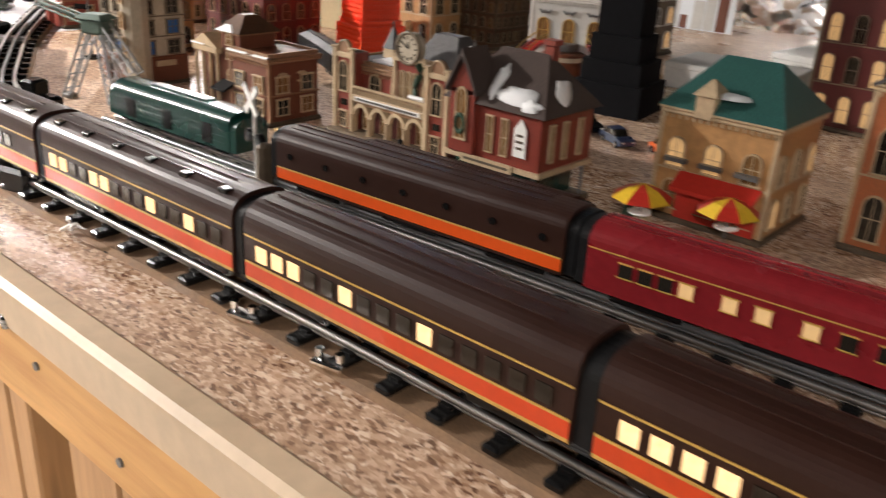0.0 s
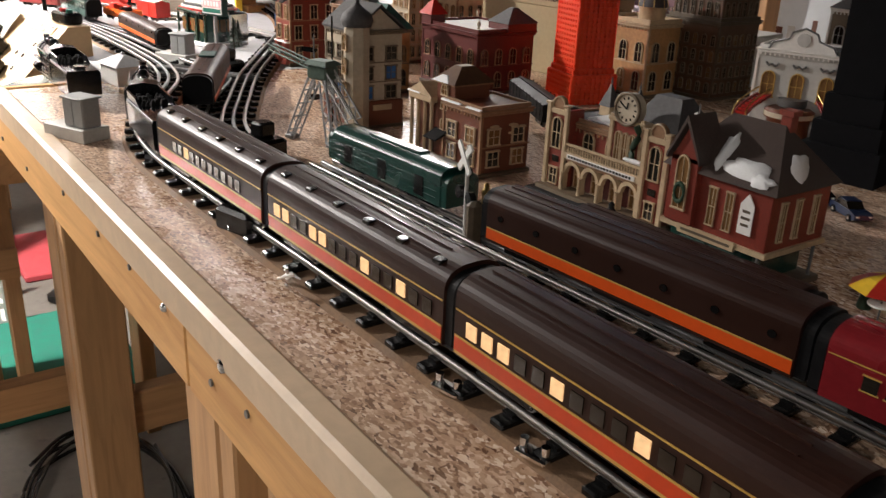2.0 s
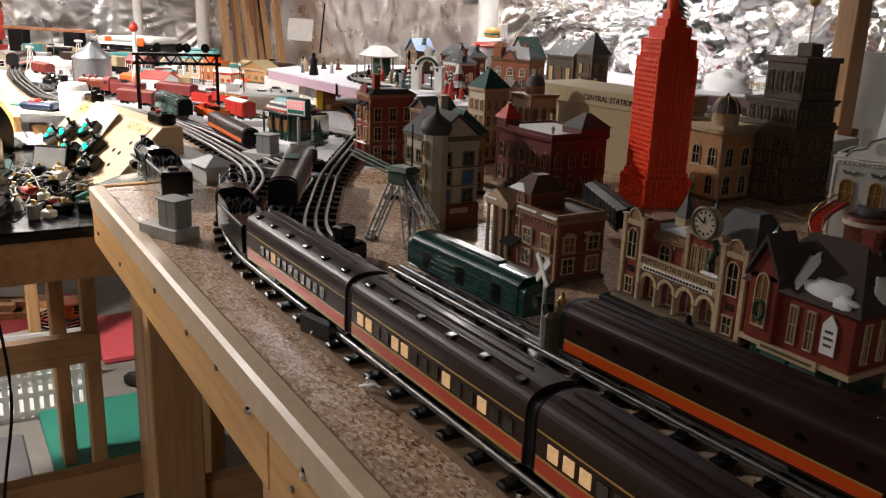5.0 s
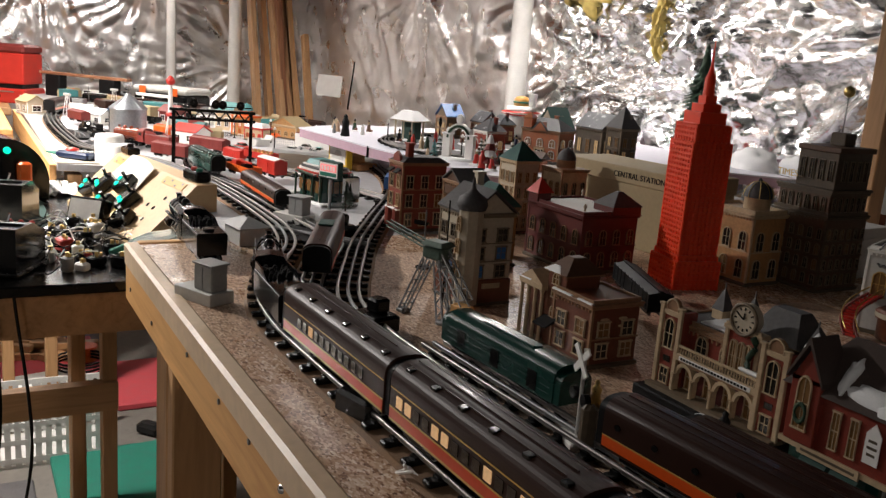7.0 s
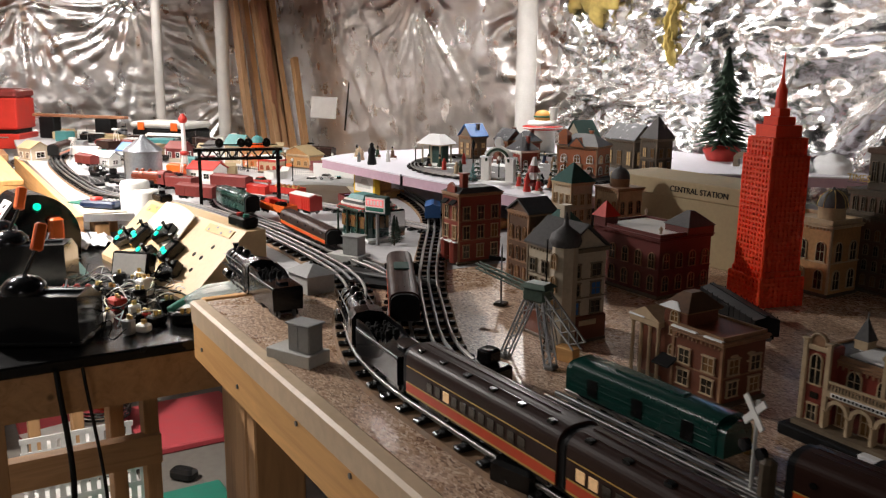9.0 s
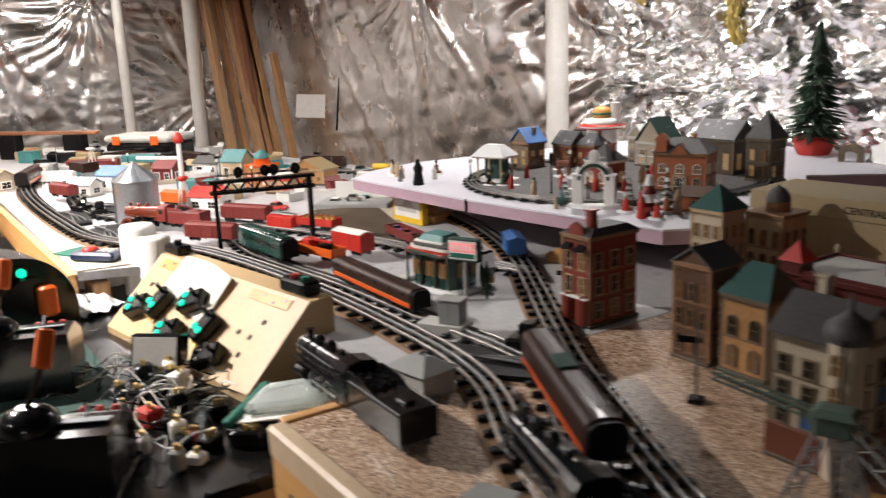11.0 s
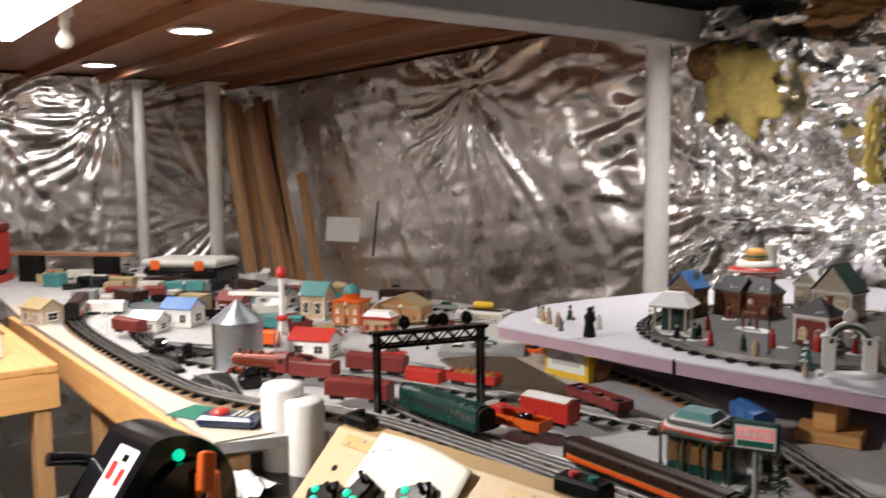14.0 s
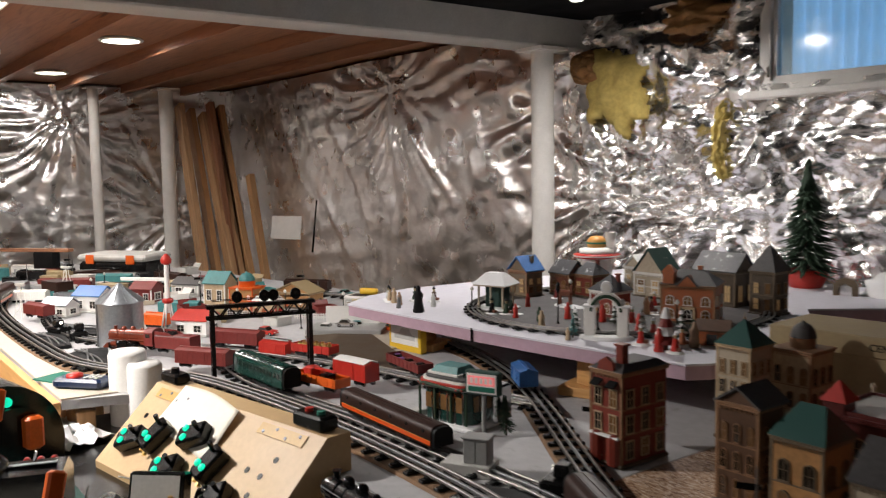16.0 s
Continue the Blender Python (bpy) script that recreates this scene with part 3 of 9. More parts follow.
wool_patch(-2.94, 1.85, 0.30, 0.34, "wool", "yellow glass wool bulging through torn foil", 2)
wool_patch(-2.60, 2.07, 0.28, 0.13, "wool_br", "brown-yellow glass wool tucked under the ceiling", 3)
wool_patch(-2.48, 1.64, 0.03, 0.26, "wool", "thin strip of yellow glass wool in a foil seam", 4)
wool_patch(-3.08, 1.94, 0.14, 0.09, "wool_br", "brown wool packed beside the steel post", 5)


def post(name, x, y, r, z1, mat, label):
    t = thing(name, label, "post", pose(x, y, 0))
    part("shaft", Shape().tube((0, 0, 0.012), (0, 0, z1 - 0.012), r, n=24), mat, t)
    part("base_plate", Shape().box(-2 * r, 2 * r, -2 * r, 2 * r, 0, 0.012), mat, t)
    part("top_plate", Shape().box(-1.6 * r, 1.6 * r, -1.6 * r, 1.6 * r, z1 - 0.012, z1), mat, t)
    return t


post("support_post", -3.17, 2.10, 0.043, 2.02, "white", "white painted steel support post below the beam")
post("support_post", -6.32, 1.755, 0.045, 2.12, "white", "white painted steel support post in the corner")
post("support_post", -6.40, 1.325, 0.032, 2.12, "white", "slim white painted pipe against the foil")

for k, (x, y, lean, w, mat) in enumerate([(-6.28, 1.84, 4, 0.10, "plank"), (-6.24, 1.93, 6, 0.09, "stud"), (-6.20, 2.00, 3, 0.07, "joist"), (-6.12, 2.04, 7, 0.11, "plank"), (-6.02, 2.08, 9, 0.12, "stud"), (-5.92, 2.10, 4, 0.06, "stud"), (-6.16, 2.08, 5, 0.12, "stud"), (-6.07, 1.98, 8, 0.10, "plank")]):
    L = 1.60 if k == 5 else 2.08
    solid("lumber_plank", Shape().box(0, L, -w / 2, w / 2, -0.019, 0.019, 0.002), mat, "rough sawn board leaning upright in the corner", "plank",
          pose(x + 0.48, y + 0.02, 0.02, 0, -90 - lean * 1.25 - 11, 0) @ pose(0, 0, 0, 90, 0, 0), group="leaning boards")


def round_light(x, y, z):
    t = thing("ceiling_or_fill_light", "round white lamp switched on, seen or added as fill", "lamp", pose(x, y, z), group="ceiling lamps")
    part("trim_ring", Shape().lathe([(0.095, 0.0), (0.09, -0.006), (0.078, -0.006), (0.078, 0.0)], n=28), "white", t)
    part("housing", Shape().lathe([(0.085, 0.001), (0.085, 0.03)], n=20), "white", t)
    part("diffuser", Shape().lathe([(0.077, -0.004), (0.077, -0.001)], n=28), "lamp", t)


for lx, ly in LAMPS:
    round_light(lx, ly, 2.15)
# Discs for the added fill lamps, out of view.
for lx, ly, power in FILL_LAMPS:
    round_light(lx, ly, 2.1)

pl = thing("ceiling_panel_light", "long white fluorescent panel switched on below the joists", "lamp", pose(*PANEL))
part("housing", Shape().box(-0.62, 0.62, -0.16, 0.16, -0.02, 0.005, 0.004), "white", pl)
part("diffuser", Shape().box(-0.60, 0.60, -0.14, 0.14, -0.032, -0.0205, 0.004), "panel", pl, "bright white diffuser")
ub = thing("hanging_bulb", "unlit white bulb in a socket below the joists", "lamp", pose(-4.30, 0.42, 2.035))
part("bulb", Shape().lathe([(0.001, -0.035), (0.018, -0.031), (0.028, -0.016), (0.028, 0.0), (0.016, 0.026), (0.013, 0.036)], n=20), "white", ub, "unlit white bulb")
part("socket", Shape().lathe([(0.016, 0.034), (0.018, 0.04), (0.018, 0.07), (0.03, 0.075), (0.03, 0.122)], n=16), "white", ub)
# The glow of this bulb is added fill.
hl = thing("hanging_bulb", "bare white bulb in a socket below the dark ceiling, lit as fill", "lamp", pose(*HUNG_FILL_BULB))
part("bulb", Shape().lathe([(0.001, -0.035), (0.018, -0.031), (0.028, -0.016), (0.028, 0.0), (0.016, 0.026), (0.013, 0.036)], n=20), "bulb", hl, "white bulb given an added glow")
part("socket", Shape().lathe([(0.017, 0.030), (0.019, 0.034), (0.019, 0.044), (0.008, 0.047)], n=16), "black", hl)
part("cord", Shape().tube((0, 0, 0.045), (0, 0, 0.06), 0.003, n=8), "black", hl)

# ---- tables ----
FRONT = 0.262
table = thing("layout_table", "chipboard train table with a pine fascia and stud legs", "table")
part("tabletop", Shape().box(-1.60, 1.55, FRONT, 2.20, TOP - 0.018, TOP, 0.002), "chip", table, "mottled chipboard top")
for x0, x1 in ((-1.602, -0.683), (-0.680, 1.55)):
    part("fascia_board", Shape().box(0, x1 - x0, 0, 0.02, TOP - 0.10, TOP + 0.002, 0.002), "pine", table, "yellow pine fascia board", pose(x0, FRONT - 0.021, 0))
part("end_board", Shape().box(0, 0.16, 0, 0.02, TOP - 0.10, TOP + 0.002, 0.002), "pine", table, at=pose(-1.602, FRONT, 0, 0, 0, 90))
part("edge_strip", Shape().prism([(FRONT - 0.0228, TOP - 0.034), (FRONT - 0.0238, TOP - 0.010), (FRONT - 0.0246, TOP + 0.001), (FRONT - 0.019, TOP + 0.0045), (FRONT - 0.002, TOP + 0.0042), (FRONT + 0.002, TOP + 0.0012), (FRONT - 0.001, TOP + 0.003), (FRONT - 0.018, TOP + 0.0035), (FRONT - 0.0222, TOP - 0.034)], -1.6, 1.5), "sheet", table, "wrinkled clear plastic strip")
for x in (-1.55, -1.36, -1.12, -0.96, -0.84, -0.62, -0.545, -0.43, -0.30, -0.12):
    part("screw_head", shared(("screw_head",), lambda: Shape().tube((0, 0, 0), (0, -0.002, 0), 0.0035, n=10), "iron"), "iron", table, at=pose(x, FRONT - 0.021, TOP - 0.055 - 0.02 * math.sin(x * 40)))
part("bolt_head", Shape().lathe([(0.007, 0), (0.006, 0.003), (0.002, 0.0045)], n=14), "chrome", table, "round steel bolt head", pose(-0.592, FRONT - 0.021, TOP - 0.032, 90))
part("bolt_head", Shape().lathe([(0.005, 0), (0.004, 0.003), (0.002, 0.004)], n=14), "chrome", table, "round steel bolt head", pose(-0.735, FRONT - 0.021, TOP - 0.04, 90))
LEG = lambda: Shape().box(0, TOP - 0.03, -0.02, 0.02, -0.044, 0.044, 0.003)
for x, y in ((-1.53, 0.31), (-0.775, 0.30), (-0.60, 0.315), (0.35, 0.31), (1.3, 0.31), (-1.48, 1.25), (-0.7, 1.25), (0.6, 1.25), (-1.4, 2.1), (0.2, 2.1)):
    part("leg", shared(("leg",), LEG, "stud"), "stud", table, "pale stud timber leg", pose(x, y, 0.0, 0, -90, 0))
    part("leg", shared(("leg",), LEG, "stud"), "stud", table, at=pose(x + 0.065, y + 0.026, 0.0, 0, -90, 90))
part("cross_rail", Shape().box(0, 0.98, -0.02, 0.02, -0.045, 0.045, 0.003), "stud", table, "stud timber cross rail", pose(-1.50, 0.36, 0.50, 0, 0, 90))
part("cross_rail", Shape().box(0, 0.9, -0.02, 0.02, -0.045, 0.045, 0.003), "stud", table, at=pose(-0.66, 0.36, 0.34, 0, 0, 90))
part("shelf_panel", Shape().box(-0.55, 1.2, 0.50, 0.516, 0.25, 1.05), "mat_yellow", table, "ochre board below the table")

far = thing("far_table", "white painted train table on timber legs", "table")
part("tabletop", Shape().prism([(-1.602, 0.42), (-1.602, 2.2), (-2.75, 2.2), (-2.95, 1.62), (-3.7, 1.50), (-4.6, 1.36), (-5.5, 1.16), (-5.5, 0.30), (-4.35, 0.235), (-2.62, 0.225), (-2.56, 0.42)], TOP - 0.02, TOP - 0.0005, "z"), "white_top", far, "white painted plywood top")
part("front_strip", Shape().prism([(-2.62, 0.223), (-4.35, 0.233), (-4.6, 0.248), (-4.6, 0.262), (-4.0, 0.285), (-3.5, 0.272), (-3.15, 0.272), (-2.9, 0.29), (-2.75, 0.335), (-2.6, 0.42)], TOP - 0.0004, TOP + 0.003, "z"), "cream_top", far, "bare cream plywood front strip")
part("fascia_board", Shape().box(-4.35, -2.62, 0.205, 0.2225, TOP - 0.085, TOP - 0.004), "pine", far)
for x, y in ((-2.66, 0.27), (-3.5, 0.27), (-4.4, 0.6), (-5.4, 1.0), (-2.2, 0.6), (-2.8, 1.5), (-4.4, 1.2)):
    part("leg", shared(("leg",), LEG, "stud"), "stud", far, at=pose(x, y, 0.0, 0, -90, 0))

plat = thing("village_platform", "raised pale foam village platform with a mauve edge", "platform")
RIM = [(-2.71, 0.957), (-2.217, 0.985), (-1.80, 1.036), (-1.70, 1.05), (-1.675, 1.09), (-1.66, 1.42), (-1.88, 1.75), (-1.50, 2.20), (-2.72, 2.2), (-2.83, 1.45), (-2.85, 1.25), (-2.80, 1.08)]
part("platform_top", Shape().prism(RIM, UP - 0.004, UP, "z"), "lilac", plat, "pale lilac foam top")
part("platform_edge", Shape().prism([(x + (0.003 if x < -2.3 else -0.003), y + (0.003 if y < 1.5 else -0.003)) for x, y in RIM], UP - 0.03, UP - 0.0042, "z"), "lilac_edge", plat, "mauve foam edge")
part("edge_joint", Shape().box(-2.2212, -2.2198, 0.9815, 0.988, UP - 0.031, UP + 0.0004), "black_dull", plat, "dark butt joint in the foam edge")
part("railway_bed", Shape().lathe([(0.36, 0), (0.36, 0.002)], n=48, squash=0.98), "slate", plat, "dark oval road surface", pose(-2.18, 1.405, UP))
for x, y in ((-1.962, 1.09), (-2.56, 1.10), (-2.1, 2.0), (-2.7, 2.0)):
    part("block_leg", Shape().box(-0.022, 0.022, -0.022, 0.022, TOP + 0.02, UP - 0.03, 0.002), "pine", plat, "pine block leg", pose(x, y, 0))
    part("block_foot", Shape().box(-0.055, 0.055, -0.045, 0.045, TOP, TOP + 0.02, 0.002), "pine", plat, at=pose(x, y, 0, 0, 0, 20))

CART = 1.035
cart = thing("control_cart", "black-topped timber stand for the controls", "stand")
part("top_board", Shape().box(-2.74, -1.625, -0.14, 0.41, CART - 0.02, CART, 0.003), "black", cart, "black board top")
part("felt_cover", Shape().box(-2.58, -1.98, -0.135, 0.17, CART, CART + 0.002), "felt", cart, "dark green felt cover")
part("apron", Shape().box(-1.66, -1.638, -0.12, 0.39, CART - 0.10, CART - 0.0205), "stud", cart, "stud timber apron")
part("apron", Shape().box(-2.56, -1.661, -0.12, -0.10, CART - 0.10, CART - 0.0205), "stud", cart)
for x, y in ((-1.69, -0.08), (-1.69, 0.34), (-2.52, -0.08), (-2.52, 0.34)):
    part("leg", Shape().box(0, CART - 0.10, -0.02, 0.02, -0.03, 0.03, 0.002), "stud", cart, at=pose(x, y, 0, 0, -90, 0))
part("back_rail", Shape().box(0, 0.46, -0.02, 0.02, -0.042, 0.042), "stud", cart, at=pose(-2.49, -0.1, 0.46, 0, 0, 90))
part("shelf_rail", Shape().box(0, 0.46, -0.02, 0.02, -0.035, 0.035), "stud", cart, at=pose(-1.655, -0.1, 0.50, 0, 0, 90))


# ---- railway tracks ----
def smooth_path(pts, step=0.02):
    """Catmull-Rom through the points, then even steps."""
    P = [Vector(p) for p in pts]
    P = [2 * P[0] - P[1]] + P + [2 * P[-1] - P[-2]]
    dense = []
    for i in range(1, len(P) - 2):
        a, b, c, d = P[i - 1:i + 3]
        for k in range(24):
            t = k / 24
            dense.append(0.5 * ((2 * b) + (c - a) * t + (2 * a - 5 * b + 4 * c - d) * t * t + (3 * b - a - 3 * c + d) * t ** 3))
    dense.append(P[-2])
    out, rest = [dense[0]], 0.0
    for a, b in zip(dense, dense[1:]):
        L = (b - a).length
        while rest + L >= step:
            a = a + (b - a) * ((step - rest) / L)
            out.append(a)
            L, rest = (b - a).length, 0.0
        rest += L
    return out


def heading(path, i):
    d = path[min(i + 1, len(path) - 1)] - path[max(i - 1, 0)]
    return d.normalized()


def on_track(path, s, z, step=0.02):
    i = max(0, min(len(path) - 2, int(s / step)))
    p = path[i] + (path[i + 1] - path[i]) * (s / step - i)
    d = heading(path, i)
    return pose(p.x, p.y, z, 0, 0, math.degrees(math.atan2(d.y, d.x)))


TIE = lambda: Shape().box(-0.0065, 0.0065, -0.031, 0.031, 0.0, 0.006, 0.0015).box(-0.005, 0.005, -0.021, -0.014, 0.006, 0.0085).box(-0.005, 0.005, 0.014, 0.021, 0.006, 0.0085)


def track(pts, z, label, bed=True, gap=0.042, gauge=0.016, small=1.0):
    path = smooth_path(pts)
    t = thing("railway_track", label, "track")
    side = [Vector((-heading(path, i).y, heading(path, i).x)) for i in range(len(path))]
    zz = z + (0.004 if bed else 0.0)
    if bed:
        sh = Shape()
        n = len(path)
        vs = []
        for p, s in zip(path, side):
            w = 0.031 + 0.002 * noise.noise(Vector((p.x * 9, p.y * 9, 0)))
            for off, h in ((-w - 0.004, 0.0), (-w, 0.004), (w, 0.004), (w + 0.004, 0.0)):
                vs.append((p.x + off * s.x, p.y + off * s.y, z + h))
        sh.add(vs, [(i * 4 + k, i * 4 + k + 1, i * 4 + k + 5, i * 4 + k + 4) for i in range(n - 1) for k in range(3)])
        part("roadbed", sh, "cork", t, "brown cork roadbed strip")
    for off, mat in ((-gauge, "rail"), (0.0, "iron"), (gauge, "rail")):
        pts3 = [(p.x + off * s.x, p.y + off * s.y, zz + 0.0115 * small) for p, s in zip(path, side)]
        sh = Shape().sweep(pts3, 0.0028 * small, 6)
        sh.sweep([(a, b, c - 0.0035 * small) for a, b, c in pts3], 0.0016 * small, 4)
        part("rail", sh, mat, t, "tubular steel rail")
    me = shared(("tie", small), TIE, "black")
    for k in range(int(len(path) * 0.02 / gap)):
        m = on_track(path, (k + 0.5) * gap, zz)
        part("tie", me, "black", t, at=m @ Matrix.Diagonal((1, small, small, 1)))
    return path


T1 = track([(0.62, 0.365), (0.2, 0.365), (-0.3, 0.366), (-0.62, 0.360), (-0.9, 0.352), (-1.06, 0.352), (-1.20, 0.375), (-1.36, 0.435), (-1.50, 0.505), (-1.62, 0.537), (-1.75, 0.549), (-2.0, 0.553), (-2.25, 0.543), (-2.50, 0.512), (-2.65, 0.465), (-2.77, 0.385), (-2.94, 0.326), (-3.18, 0.311), (-3.57, 0.309), (-3.96, 0.330), (-4.25, 0.385), (-4.5, 0.50), (-4.65, 0.70)], TOP, "three-rail tubular main line on a cork bed")
T2 = track([(0.62, 0.462), (0.0, 0.462), (-0.6, 0.460), (-0.88, 0.455), (-1.02, 0.458), (-1.16, 0.485), (-1.35, 0.575), (-1.52, 0.665), (-1.70, 0.775), (-2.04, 0.985), (-2.3, 1.10), (-2.6, 1.18)], TOP, "three-rail tubular inner line on a cork bed")
T3 = track([(0.62, 0.560), (0.1, 0.555), (-0.3, 0.540), (-0.62, 0.523), (-0.95, 0.510)], TOP, "three-rail siding below the parked cars", bed=False)
T4 = track([(-1.02, 0.372), (-1.18, 0.43), (-1.34, 0.505), (-1.50, 0.60), (-1.62, 0.625), (-1.80, 0.618), (-2.1, 0.612), (-2.42, 0.585), (-2.62, 0.60), (-2.8, 0.655)], TOP, "three-rail siding with switches", bed=False)
T5 = track([(-1.95, 0.93), (-2.2, 0.885), (-2.42, 0.84), (-2.7, 0.745), (-2.93, 0.635), (-3.12, 0.49), (-3.3, 0.42), (-3.55, 0.42), (-3.8, 0.47), (-4.0, 0.6)], TOP, "three-rail siding across the white table", bed=False)
T6 = track([(-2.18 + 0.355 * math.cos(a * math.pi / 8), 1.405 + 0.35 * math.sin(a * math.pi / 8)) for a in range(17)], UP + 0.002, "small oval track of the raised village", bed=False, gap=0.04, gauge=0.011, small=0.7)
T7 = track([(-4.3, 0.98), (-3.9, 1.10), (-3.55, 1.36), (-3.1, 1.48), (-2.8, 1.36)], TOP, "three-rail line along the back of the white table", bed=False)


def turnout(x, y, rz, label):
    """A switch: black base, curved blade rails and the machine box with its lens."""
    t = thing("track_switch", label, "track switch", pose(x, y, TOP, 0, 0, rz))
    part("base", Shape().prism([(-0.12, -0.03), (0.12, -0.03), (0.13, 0.03), (0.06, 0.075), (-0.13, 0.035)], 0.001, 0.009, "z"), "black_dull", t, "black switch base plate")
    for k, (a, b) in enumerate(((-0.016, 0.05), (0.0, 0.034), (0.016, 0.022))):
        part("blade", Shape().sweep([(-0.12 + 0.02 * i, a + (b - a) * (i / 11) ** 2, 0.0135) for i in range(12)], 0.0024, 6), "iron", t)
    box = part("machine", Shape().box(-0.028, 0.028, -0.082, -0.036, 0.0, 0.026, 0.004).box(-0.012, 0.012, -0.075, -0.050, 0.026, 0.046, 0.003), "black", t, "black switch machine housing")
    part("lens", Shape().tube((0.012, -0.062, 0.038), (0.0145, -0.062, 0.038), 0.004, n=12), "bulb", box, "lit white lens")
    return t


turnout(-1.02, 0.415, 195, "black track switch with a lit white lens")
turnout(-0.80, 0.405, 15, "black track switch with a lit white lens")
turnout(-1.58, 0.60, 205, "black track switch with a lit lens")
turnout(-2.97, 0.385, 165, "black track switch on the white table")
turnout(-3.30, 0.365, 172, "black track switch on the white table")
turnout(-3.42, 0.455, 20, "black track switch on the white table")

RAILZ = TOP + 0.004 + 0.0143     # wheel tread height on the cork bed
FLATZ = TOP + 0.0143


# ---- rolling stock ----
def bogie(t, x, mat="black", wheels=2, reach=0.022):
    b = part("bogie", Shape().box(x - reach - 0.006, x + reach + 0.006, -0.020, -0.0165, 0.004, 0.012, 0.001).box(x - reach - 0.006, x + reach + 0.006, 0.0165, 0.020, 0.004, 0.012, 0.001).box(x - 0.006, x + 0.006, -0.0165, 0.0165, 0.006, 0.014), mat, t, "black wheel bogie")
    for k in range(wheels):
        wx = x - reach + 2 * reach * k / max(1, wheels - 1)
        part("wheelset", shared(("wheelset",), lambda: Shape().tube((0, -0.0155, 0), (0, -0.0125, 0), 0.0075, n=14).tube((0, 0.0125, 0), (0, 0.0155, 0), 0.0075, n=14).tube((0, -0.0125, 0), (0, 0.0125, 0), 0.0015, n=6), "iron"), "iron", b, at=pose(wx, 0, 0.0075))


def body_profile(w, z0, zs, z1, n=18):
    """Coach cross-section: straight sides to zs, then an arched roof to z1."""
    h = w / 2
    pts = [(-h, z0), (-h, zs)]
    for k in range(1, n):
        a = math.pi * (1 - k / n)
        pts.append((h * math.copysign(abs(math.cos(a)) ** 0.75, math.cos(a)), zs + (z1 - zs) * math.sin(a) ** 0.8))
    return pts + [(h, zs), (h, z0)]


